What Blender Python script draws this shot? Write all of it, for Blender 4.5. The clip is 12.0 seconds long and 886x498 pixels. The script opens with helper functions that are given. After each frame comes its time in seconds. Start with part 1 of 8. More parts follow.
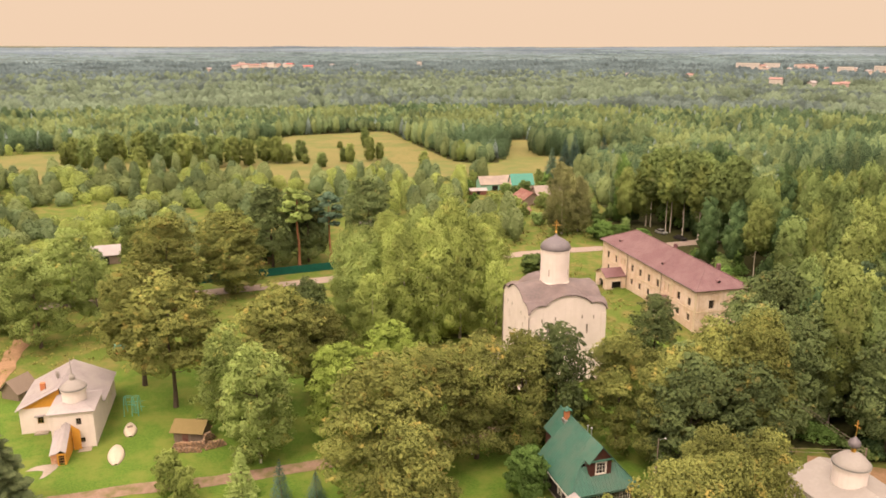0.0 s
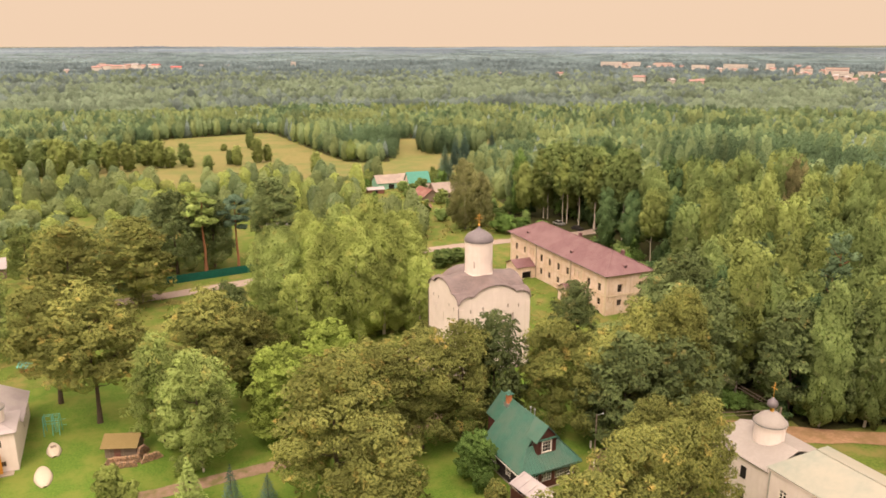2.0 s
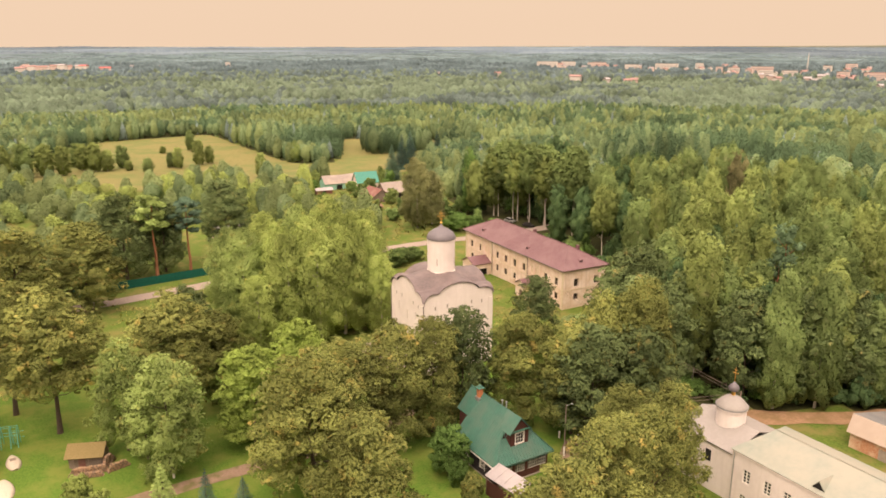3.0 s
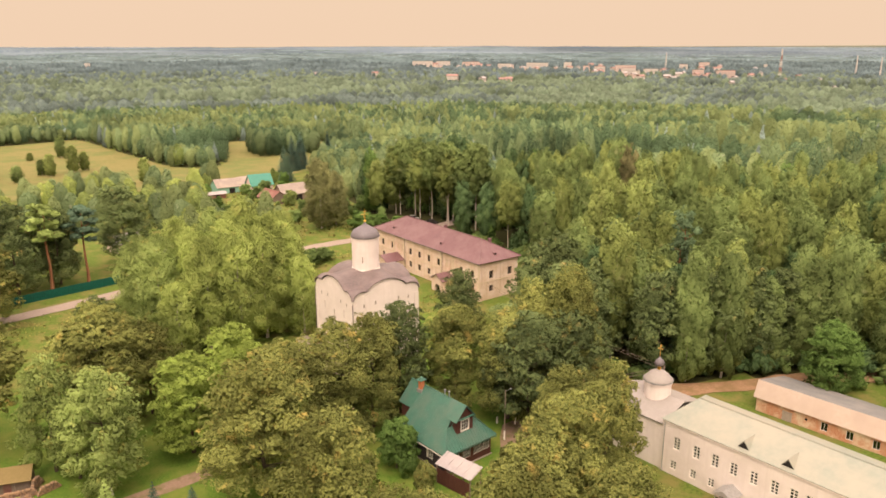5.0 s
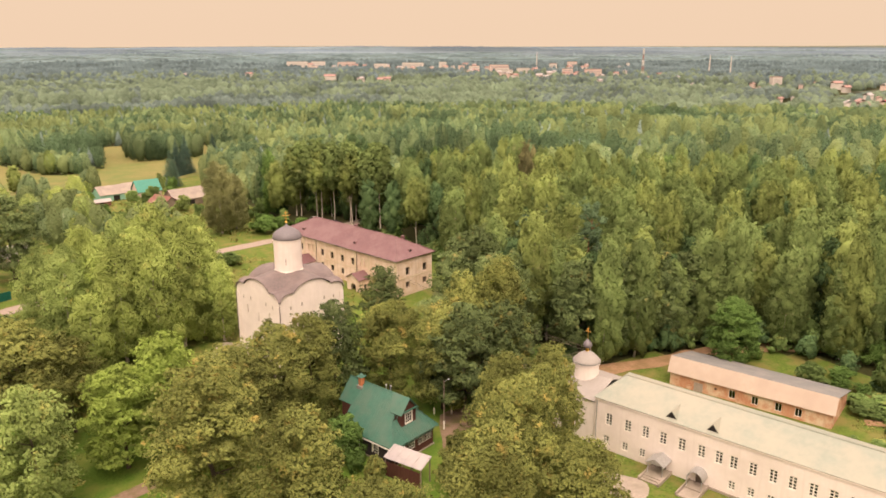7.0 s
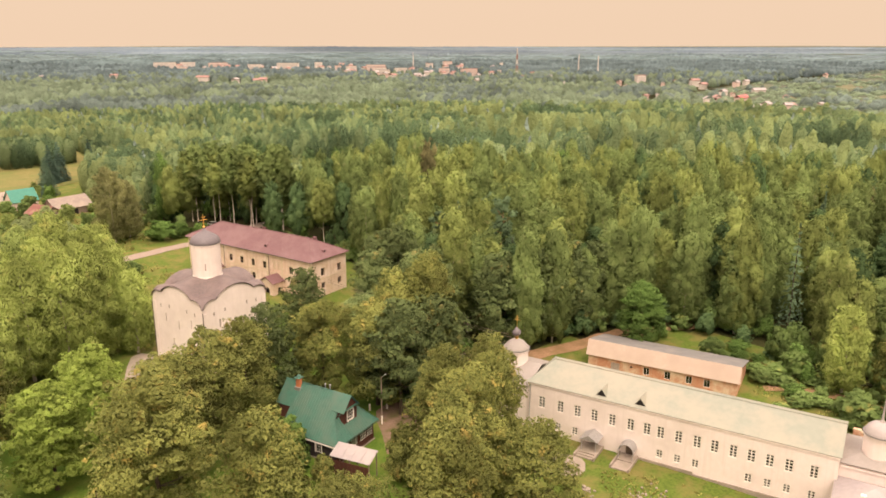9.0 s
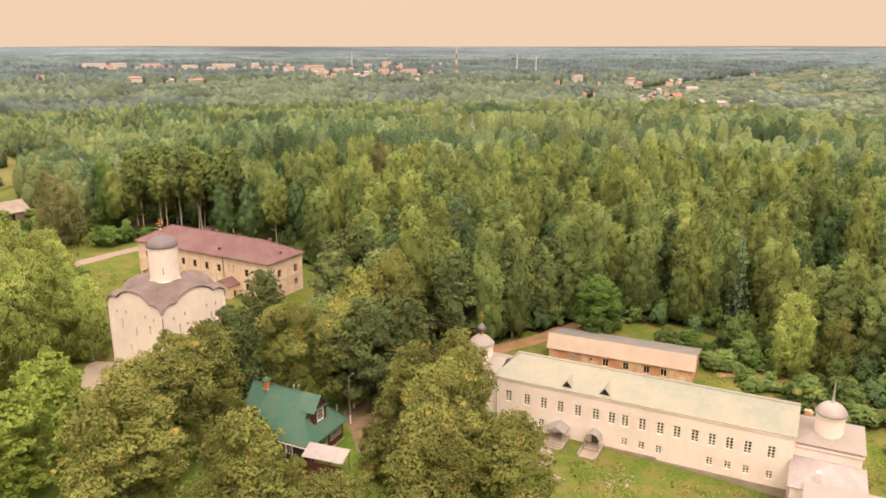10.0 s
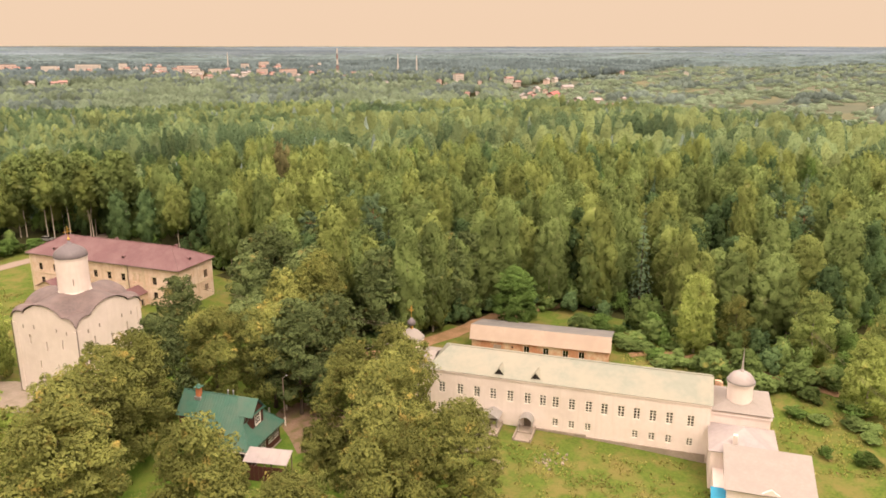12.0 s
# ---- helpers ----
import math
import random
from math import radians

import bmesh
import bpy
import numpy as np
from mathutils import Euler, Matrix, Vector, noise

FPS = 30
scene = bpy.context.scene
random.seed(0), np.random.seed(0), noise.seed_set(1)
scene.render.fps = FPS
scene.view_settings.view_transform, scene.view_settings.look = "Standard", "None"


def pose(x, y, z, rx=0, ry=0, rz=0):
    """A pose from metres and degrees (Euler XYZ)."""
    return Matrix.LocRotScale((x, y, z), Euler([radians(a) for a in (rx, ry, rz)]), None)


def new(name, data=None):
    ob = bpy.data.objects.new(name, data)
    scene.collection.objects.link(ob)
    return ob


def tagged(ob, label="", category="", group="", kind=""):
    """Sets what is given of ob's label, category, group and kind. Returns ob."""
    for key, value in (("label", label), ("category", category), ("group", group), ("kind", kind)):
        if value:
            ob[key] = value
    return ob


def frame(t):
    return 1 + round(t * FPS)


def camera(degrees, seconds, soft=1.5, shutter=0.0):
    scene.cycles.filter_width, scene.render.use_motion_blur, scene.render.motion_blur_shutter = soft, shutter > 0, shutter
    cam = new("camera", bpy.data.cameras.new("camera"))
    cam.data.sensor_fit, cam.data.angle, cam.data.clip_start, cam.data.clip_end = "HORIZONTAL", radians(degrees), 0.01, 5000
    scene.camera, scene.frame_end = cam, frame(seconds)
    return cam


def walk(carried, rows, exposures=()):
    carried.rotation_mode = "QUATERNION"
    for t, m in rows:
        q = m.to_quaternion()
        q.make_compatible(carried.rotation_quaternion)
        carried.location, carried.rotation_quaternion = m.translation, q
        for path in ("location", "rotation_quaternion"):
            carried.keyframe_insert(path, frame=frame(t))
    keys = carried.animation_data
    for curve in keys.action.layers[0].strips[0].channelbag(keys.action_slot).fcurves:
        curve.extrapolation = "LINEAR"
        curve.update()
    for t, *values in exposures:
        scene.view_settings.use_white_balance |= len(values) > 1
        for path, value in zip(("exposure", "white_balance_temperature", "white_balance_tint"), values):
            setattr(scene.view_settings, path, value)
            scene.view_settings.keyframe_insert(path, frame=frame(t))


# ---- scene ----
# camera: a drone that slides to the left and slowly turns to the right, always level
LENS, PITCH = 60.66, -15.256
cam = camera(LENS, 12.0, soft=1.7)
ROWS = [
    (0.0, 0.000, 0.000, 60.000, 0.000),
    (0.5, -2.129, -0.527, 59.933, -2.346),
    (1.0, -4.273, -0.967, 59.868, -4.688),
    (1.5, -6.429, -1.320, 59.806, -7.026),
    (2.0, -8.592, -1.586, 59.749, -9.362),
    (2.5, -10.760, -1.767, 59.697, -11.696),
    (3.0, -12.928, -1.863, 59.651, -14.029),
    (3.5, -15.093, -1.875, 59.611, -16.362),
    (4.0, -17.252, -1.806, 59.578, -18.695),
    (4.5, -19.399, -1.655, 59.552, -21.027),
    (5.0, -21.531, -1.426, 59.532, -23.360),
    (5.5, -23.643, -1.120, 59.519, -25.692),
    (6.0, -25.731, -0.739, 59.512, -28.023),
    (6.5, -27.791, -0.285, 59.510, -30.353),
    (7.0, -29.818, 0.239, 59.513, -32.680),
    (7.5, -31.806, 0.831, 59.519, -35.004),
    (8.0, -33.752, 1.487, 59.527, -37.323),
    (8.5, -35.650, 2.205, 59.536, -39.636),
    (9.0, -37.495, 2.982, 59.544, -41.942),
    (9.5, -39.282, 3.814, 59.549, -44.238),
    (10.0, -41.006, 4.698, 59.550, -46.523),
    (10.5, -42.660, 5.629, 59.544, -48.794),
    (11.0, -44.240, 6.604, 59.528, -51.049),
    (11.5, -45.739, 7.619, 59.501, -53.286),
    (12.0, -47.152, 8.670, 59.459, -55.502),
]
walk(cam, [(t, pose(x, y, z, 90 + PITCH, 0, yaw)) for t, x, y, z, yaw in ROWS])

# ---- world, sun, exposure ----
SUN_EL, SUN_AZ = 56.0, 210.0
ZENITH = 4.2
world = bpy.data.worlds.new("overcast_sky")
scene.world = world
world.use_nodes = True
wn = world.node_tree.nodes
wl = world.node_tree.links
wn.clear()
sky = wn.new("ShaderNodeTexSky")
sky.sky_type = "NISHITA"
sky.sun_disc = False
sky.sun_elevation, sky.sun_rotation = radians(SUN_EL), radians(SUN_AZ)
sky.air_density, sky.dust_density = 1.0, 3.0
bg_sky = wn.new("ShaderNodeBackground")
bg_sky.inputs[1].default_value = 0.05
wl.new(sky.outputs[0], bg_sky.inputs[0])
# cloud cover: three times brighter overhead than at the horizon, as overcast skies are
coord = wn.new("ShaderNodeTexCoord")
sep = wn.new("ShaderNodeSeparateXYZ")
wl.new(coord.outputs["Generated"], sep.inputs[0])
rise = wn.new("ShaderNodeMapRange")
rise.inputs[1].default_value, rise.inputs[2].default_value = 0.06, 1.0
wl.new(sep.outputs["Z"], rise.inputs[0])
tone = wn.new("ShaderNodeMix")
tone.data_type = "RGBA"
tone.inputs["A"].default_value = (0.945, 0.680, 0.478, 1)
tone.inputs["B"].default_value = (ZENITH * 1.0, ZENITH * 0.79, ZENITH * 0.68, 1)
wl.new(rise.outputs[0], tone.inputs["Factor"])
bg_cloud = wn.new("ShaderNodeBackground")
wl.new(tone.outputs["Result"], bg_cloud.inputs[0])
bg_cloud.inputs[1].default_value = 1.0
wmix = wn.new("ShaderNodeMixShader")
wmix.inputs[0].default_value = 0.94
wl.new(bg_sky.outputs[0], wmix.inputs[1])
wl.new(bg_cloud.outputs[0], wmix.inputs[2])
wout = wn.new("ShaderNodeOutputWorld")
wl.new(wmix.outputs[0], wout.inputs[0])
sun = new("sun", bpy.data.lights.new("sun", "SUN"))
sun.data.energy, sun.data.angle, sun.data.color = 2.6, radians(24), (1.0, 0.80, 0.62)
sun.matrix_world = pose(0, 0, 300, 90 - SUN_EL, 0, 180 - SUN_AZ)
scene.view_settings.exposure = 0.0

# ---- materials ----
def mat(name, base, dark=None, rough=0.8, metal=0.0, scale=1.0, bump=0.15, detail=6.0, streak=None, grime=None, grime_scale=0.15, spec=0.3):
    """A procedural surface: two tones by fine noise, large stains, bump, optional vertical streaks."""
    m = bpy.data.materials.new(name)
    m.use_nodes = True
    n, l = m.node_tree.nodes, m.node_tree.links
    b = n["Principled BSDF"]
    b.inputs["Roughness"].default_value = rough
    b.inputs["Metallic"].default_value = metal
    b.inputs["Specular IOR Level"].default_value = spec
    dark = dark or tuple(c * 0.75 for c in base)
    geo = n.new("ShaderNodeNewGeometry")
    fine = n.new("ShaderNodeTexNoise")
    fine.inputs["Scale"].default_value = 4.0 * scale
    fine.inputs["Detail"].default_value = detail
    l.new(geo.outputs["Position"], fine.inputs["Vector"])
    ramp = n.new("ShaderNodeMapRange")
    ramp.inputs[1].default_value, ramp.inputs[2].default_value = 0.35, 0.65
    l.new(fine.outputs[0], ramp.inputs[0])
    mix = n.new("ShaderNodeMix")
    mix.data_type = "RGBA"
    mix.inputs["A"].default_value = (*dark, 1)
    mix.inputs["B"].default_value = (*base, 1)
    l.new(ramp.outputs[0], mix.inputs["Factor"])
    colour = mix.outputs["Result"]
    if grime:
        big = n.new("ShaderNodeTexNoise")
        big.inputs["Scale"].default_value = grime_scale
        big.inputs["Detail"].default_value = 8.0
        big.inputs["Roughness"].default_value = 0.65
        l.new(geo.outputs["Position"], big.inputs["Vector"])
        r2 = n.new("ShaderNodeMapRange")
        r2.inputs[1].default_value, r2.inputs[2].default_value = 0.45, 0.62
        l.new(big.outputs[0], r2.inputs[0])
        mx = n.new("ShaderNodeMix")
        mx.data_type = "RGBA"
        l.new(r2.outputs[0], mx.inputs["Factor"])
        l.new(colour, mx.inputs["A"])
        mx.inputs["B"].default_value = (*grime, 1)
        colour = mx.outputs["Result"]
    if streak:
        mp = n.new("ShaderNodeMapping")
        mp.inputs["Scale"].default_value = (2.2, 2.2, 0.12)
        l.new(geo.outputs["Position"], mp.inputs["Vector"])
        st = n.new("ShaderNodeTexNoise")
        st.inputs["Scale"].default_value = 1.0
        st.inputs["Detail"].default_value = 5.0
        l.new(mp.outputs[0], st.inputs["Vector"])
        r3 = n.new("ShaderNodeMapRange")
        r3.inputs[1].default_value, r3.inputs[2].default_value = 0.52, 0.75
        r3.inputs[4].default_value = 0.6
        l.new(st.outputs[0], r3.inputs[0])
        mx = n.new("ShaderNodeMix")
        mx.data_type = "RGBA"
        l.new(r3.outputs[0], mx.inputs["Factor"])
        l.new(colour, mx.inputs["A"])
        mx.inputs["B"].default_value = (*streak, 1)
        colour = mx.outputs["Result"]
    l.new(colour, b.inputs["Base Color"])
    if bump:
        bp = n.new("ShaderNodeBump")
        bp.inputs["Strength"].default_value = bump
        bp.inputs["Distance"].default_value = 0.05
        l.new(fine.outputs[0], bp.inputs["Height"])
        l.new(bp.outputs[0], b.inputs["Normal"])
    return m


def leaf_mat(name, a, b_, dry=None, dry_share=0.0, patch=0.11, through_light=0.42, grain=3.2, hang=1.0, cut=0.34, rim=0.42, spread=0.6, relief=0.0):
    """Foliage: two greens by the leaf cluster and by fine grain, patches from tree to tree, ragged cluster rims with gaps between leaves, light through the leaf."""
    m = bpy.data.materials.new(name)
    m.use_nodes = True
    n, l = m.node_tree.nodes, m.node_tree.links
    n.clear()

    def math_node(op, x, y):
        q = n.new("ShaderNodeMath")
        q.operation = op
        for k, v in enumerate((x, y)):
            if isinstance(v, (int, float)):
                q.inputs[k].default_value = v
            else:
                l.new(v, q.inputs[k])
        return q.outputs[0]

    def noise_node(scale, detail, vector):
        q = n.new("ShaderNodeTexNoise")
        q.inputs["Scale"].default_value = scale
        q.inputs["Detail"].default_value = detail
        l.new(vector, q.inputs["Vector"])
        return q.outputs[0]

    def ramp(v, lo, hi, out_lo=0.0, out_hi=1.0):
        q = n.new("ShaderNodeMapRange")
        for k, w in enumerate((lo, hi, out_lo, out_hi)):
            q.inputs[k + 1].default_value = w
        l.new(v, q.inputs[0])
        return q.outputs[0]

    geo = n.new("ShaderNodeNewGeometry")
    info = n.new("ShaderNodeObjectInfo")
    uv = n.new("ShaderNodeUVMap")
    uv.uv_map = "spray"
    far = n.new("ShaderNodeVectorMath")
    far.operation = "LENGTH"
    l.new(uv.outputs[0], far.inputs[0])
    mp = n.new("ShaderNodeMapping")
    mp.inputs["Scale"].default_value = (1, 1, hang)
    l.new(geo.outputs["Position"], mp.inputs["Vector"])
    leafy = noise_node(grain, 3.0, mp.outputs[0])
    speck = noise_node(grain * 2.3, 2.0, mp.outputs[0])
    mix = n.new("ShaderNodeMix")
    mix.data_type = "RGBA"
    mix.inputs["A"].default_value, mix.inputs["B"].default_value = (*a, 1), (*b_, 1)
    island = math_node("MULTIPLY", geo.outputs["Random Per Island"], spread)
    l.new(math_node("ADD", island, math_node("MULTIPLY", ramp(speck, 0.3, 0.7), 1 - spread)), mix.inputs["Factor"])
    patches = ramp(noise_node(patch, 3.0, geo.outputs["Position"]), 0.35, 0.65, 0.68, 1.32)
    shade = math_node("MULTIPLY", patches, ramp(info.outputs["Random"], 0.0, 1.0, 0.80, 1.20))
    colour = mix.outputs["Result"]
    if dry:
        share = ramp(noise_node(0.45, 2.0, geo.outputs["Position"]), 0.66 - dry_share * 0.3, 0.78 - dry_share * 0.3)
        mx = n.new("ShaderNodeMix")
        mx.data_type = "RGBA"
        l.new(share, mx.inputs["Factor"])
        l.new(colour, mx.inputs["A"])
        mx.inputs["B"].default_value = (*dry, 1)
        colour = mx.outputs["Result"]
    vm = n.new("ShaderNodeVectorMath")
    vm.operation = "SCALE"
    l.new(colour, vm.inputs[0])
    l.new(shade, vm.inputs["Scale"])
    d = n.new("ShaderNodeBsdfDiffuse")
    t = n.new("ShaderNodeBsdfTranslucent")
    if relief:
        bp = n.new("ShaderNodeBump")
        bp.inputs["Strength"].default_value = 0.55
        bp.inputs["Distance"].default_value = relief
        l.new(noise_node(0.45 / relief, 3.0, geo.outputs["Position"]), bp.inputs["Height"])
        l.new(bp.outputs[0], d.inputs["Normal"])
    l.new(vm.outputs[0], d.inputs[0])
    l.new(vm.outputs[0], t.inputs[0])
    ms = n.new("ShaderNodeMixShader")
    ms.inputs[0].default_value = through_light
    l.new(d.outputs[0], ms.inputs[1])
    l.new(t.outputs[0], ms.inputs[2])
    limit = ramp(far.outputs["Value"], 0.35, 1.0, cut, cut + rim)
    solid = ramp(math_node("SUBTRACT", leafy, limit), -0.02, 0.02)
    gap = n.new("ShaderNodeBsdfTransparent")
    ga = n.new("ShaderNodeMixShader")
    l.new(solid, ga.inputs[0])
    l.new(gap.outputs[0], ga.inputs[1])
    l.new(ms.outputs[0], ga.inputs[2])
    out = n.new("ShaderNodeOutputMaterial")
    l.new(ga.outputs[0], out.inputs[0])
    return m


def glass_mat(name):
    m = bpy.data.materials.new(name)
    m.use_nodes = True
    n, l = m.node_tree.nodes, m.node_tree.links
    n.clear()
    tr = n.new("ShaderNodeBsdfTransparent")
    tr.inputs[0].default_value = (0.55, 0.6, 0.6, 1)
    gl = n.new("ShaderNodeBsdfGlossy")
    gl.inputs["Roughness"].default_value = 0.05
    fr = n.new("ShaderNodeFresnel")
    ms = n.new("ShaderNodeMixShader")
    l.new(fr.outputs[0], ms.inputs[0])
    l.new(tr.outputs[0], ms.inputs[1])
    l.new(gl.outputs[0], ms.inputs[2])
    out = n.new("ShaderNodeOutputMaterial")
    l.new(ms.outputs[0], out.inputs[0])
    return m


M_WHITE = mat("limewashed_wall", (0.735, 0.655, 0.612), (0.710, 0.630, 0.582), 0.9, scale=0.4, bump=0.2, grime=(0.642, 0.566, 0.520), grime_scale=0.12, streak=(0.630, 0.555, 0.505))
M_PLASTER = mat("ochre_plaster", (0.639, 0.495, 0.383), (0.561, 0.420, 0.306), 0.9, scale=0.5, bump=0.3, grime=(0.680, 0.560, 0.469), grime_scale=0.35, streak=(0.433, 0.310, 0.224))
M_TRIM = mat("pale_plaster_trim", (0.62, 0.52, 0.38), (0.5, 0.4, 0.28), 0.9, scale=1.5, bump=0.2)
M_REDROOF = mat("red_brown_metal_roof", (0.148, 0.074, 0.078), (0.128, 0.062, 0.066), 0.55, 0.0, scale=0.25, bump=0.03, grime=(0.17, 0.095, 0.097), grime_scale=0.2, spec=0.4)
M_GREYROOF = mat("dark_grey_metal_roof", (0.132, 0.100, 0.096), (0.104, 0.080, 0.078), 0.55, 0.0, scale=0.6, bump=0.04, grime=(0.160, 0.120, 0.112), grime_scale=0.35, spec=0.4)
M_DOME = mat("dark_grey_dome_metal", (0.150, 0.132, 0.140), (0.125, 0.11, 0.118), 0.5, 0.1, scale=0.8, bump=0.03, spec=0.4)
M_PALEROOF = mat("pale_green_metal_roof", (0.240, 0.255, 0.210), (0.222, 0.238, 0.195), 0.6, 0.0, scale=0.3, bump=0.03, grime=(0.286, 0.274, 0.218), grime_scale=0.15, spec=0.3)
M_LILAC = mat("grey_zinc_roof", (0.330, 0.295, 0.293), (0.294, 0.262, 0.260), 0.55, 0.1, scale=0.4, bump=0.03, grime=(0.360, 0.325, 0.310), grime_scale=0.25)
M_SLATE = mat("weathered_grey_sheet_roof", (0.170, 0.170, 0.166), (0.140, 0.140, 0.136), 0.7, scale=0.8, bump=0.1, grime=(0.204, 0.191, 0.178), grime_scale=0.25)
M_CREAMROOF = mat("cream_sheet_roof", (0.465, 0.377, 0.312), (0.428, 0.344, 0.279), 0.65, scale=0.4, bump=0.05, grime=(0.409, 0.326, 0.265), grime_scale=0.2)
M_GREENROOF = mat("green_painted_metal_roof", (0.050, 0.140, 0.100), (0.042, 0.118, 0.086), 0.5, 0.0, scale=0.4, bump=0.03, grime=(0.075, 0.135, 0.10), grime_scale=0.3, spec=0.4)
M_LOG = mat("dark_stained_timber", (0.095, 0.035, 0.025), (0.06, 0.022, 0.016), 0.75, scale=3, bump=0.3)
M_BLACKWOOD = mat("old_black_logs", (0.035, 0.028, 0.028), (0.02, 0.016, 0.016), 0.85, scale=3, bump=0.4)
M_WHITEPAINT = mat("white_painted_wood", (0.78, 0.74, 0.68), (0.70, 0.65, 0.58), 0.6, scale=2, bump=0.05)
M_WOOD = mat("bare_timber", (0.40, 0.24, 0.09), (0.30, 0.17, 0.06), 0.75, scale=3, bump=0.3)
M_ORANGEWOOD = mat("fresh_orange_timber", (0.58, 0.29, 0.045), (0.48, 0.22, 0.03), 0.7, scale=2, bump=0.2)
M_GREYWOOD = mat("grey_weathered_wood", (0.24, 0.19, 0.15), (0.16, 0.12, 0.09), 0.85, scale=3, bump=0.4)
M_BRICK = mat("old_red_brick", (0.50, 0.27, 0.16), (0.40, 0.18, 0.10), 0.9, scale=1.2, bump=0.4, grime=(0.60, 0.48, 0.34), grime_scale=0.3, streak=(0.42, 0.30, 0.2))
M_CHIMBRICK = mat("orange_chimney_brick", (0.52, 0.20, 0.09), (0.40, 0.14, 0.06), 0.9, scale=3, bump=0.3)
M_STONE = mat("pale_paving_stone", (0.336, 0.288, 0.240), (0.272, 0.224, 0.184), 0.9, scale=0.8, bump=0.3, grime=(0.240, 0.208, 0.160), grime_scale=0.4)
M_DIRT = mat("bare_sandy_track", (0.320, 0.200, 0.116), (0.248, 0.148, 0.080), 0.95, scale=0.5, bump=0.5, grime=(0.208, 0.136, 0.064), grime_scale=0.3)
M_PATH = mat("gravel_path", (0.264, 0.180, 0.132), (0.200, 0.132, 0.092), 0.95, scale=1.0, bump=0.4, grime=(0.136, 0.120, 0.048), grime_scale=0.5)
M_ROAD = mat("pale_dusty_road", (0.288, 0.232, 0.192), (0.240, 0.188, 0.156), 0.95, scale=0.5, bump=0.3)
M_CAP = mat("white_painted_cap_metal", (0.289, 0.264, 0.241), (0.264, 0.239, 0.216), 0.6, scale=0.6, bump=0.02, grime=(0.260, 0.235, 0.216), grime_scale=0.5)
M_GOLD = mat("gilded_metal", (0.85, 0.50, 0.12), (0.7, 0.38, 0.08), 0.3, 1.0, bump=0.0)
M_METAL = mat("galvanised_metal", (0.5, 0.5, 0.5), (0.4, 0.4, 0.4), 0.4, 0.7, bump=0.02)
M_TEAL = mat("turquoise_painted_steel", (0.10, 0.36, 0.30), (0.08, 0.28, 0.23), 0.5, bump=0.02)
M_GREENFENCE = mat("dark_green_sheet_fence", (0.005, 0.085, 0.06), (0.004, 0.06, 0.045), 0.5, scale=0.5, bump=0.05)
M_BLUE = mat("blue_painted_sheet", (0.02, 0.25, 0.40), (0.02, 0.2, 0.33), 0.5, bump=0.02)
M_BOAT = mat("cream_fibreglass_hull", (0.50, 0.43, 0.34), (0.45, 0.39, 0.30), 0.5, scale=1, bump=0.03)
M_TEALROOF = mat("teal_metal_roof", (0.060, 0.230, 0.175), (0.050, 0.195, 0.150), 0.5, scale=0.4, bump=0.03)
M_GREYSHEET = mat("old_pale_sheet_roof", (0.270, 0.225, 0.195), (0.215, 0.175, 0.150), 0.75, scale=0.6, bump=0.1, grime=(0.300, 0.250, 0.205), grime_scale=0.3)
M_RUST = mat("rusty_red_roof", (0.20, 0.085, 0.065), (0.15, 0.06, 0.05), 0.8, scale=1, bump=0.2, grime=(0.24, 0.14, 0.11), grime_scale=0.4)
M_TURQWALL = mat("turquoise_painted_boards", (0.25, 0.46, 0.36), (0.2, 0.38, 0.3), 0.8, scale=2, bump=0.1)
M_PINKWALL = mat("pale_pink_render", (0.632, 0.500, 0.445), (0.551, 0.425, 0.375), 0.9, scale=0.3, bump=0.1)
M_FARWALL = mat("pale_panel_wall", (0.627, 0.580, 0.534), (0.555, 0.505, 0.454), 0.9, scale=0.05, bump=0.0)
M_FARROOF = mat("red_tile_roof", (0.34, 0.21, 0.185), (0.29, 0.175, 0.155), 0.8, scale=0.1, bump=0.0)
M_SCARLETROOF = mat("scarlet_sheet_roof", (0.44, 0.135, 0.125), (0.38, 0.11, 0.10), 0.7, scale=0.1, bump=0.0)
M_BARK = mat("dark_bark", (0.10, 0.075, 0.055), (0.06, 0.045, 0.032), 0.95, scale=3, bump=0.6)
M_BIRCHBARK = mat("birch_bark", (0.52, 0.46, 0.39), (0.30, 0.26, 0.22), 0.85, scale=1.5, bump=0.2)
M_PINEBARK = mat("pine_bark", (0.28, 0.13, 0.065), (0.2, 0.09, 0.045), 0.9, scale=2, bump=0.4)
M_GLASS = glass_mat("window_glass")
# near black: paints the shade of unlit interiors, also truly black parts
M_DARK = mat("inner_shade_and_black", (0.02, 0.018, 0.016), (0.015, 0.013, 0.012), 0.95, bump=0.0)
M_SAND = mat("pale_river_sand", (0.520, 0.433, 0.352), (0.462, 0.376, 0.306), 0.95, scale=0.05, bump=0.0)

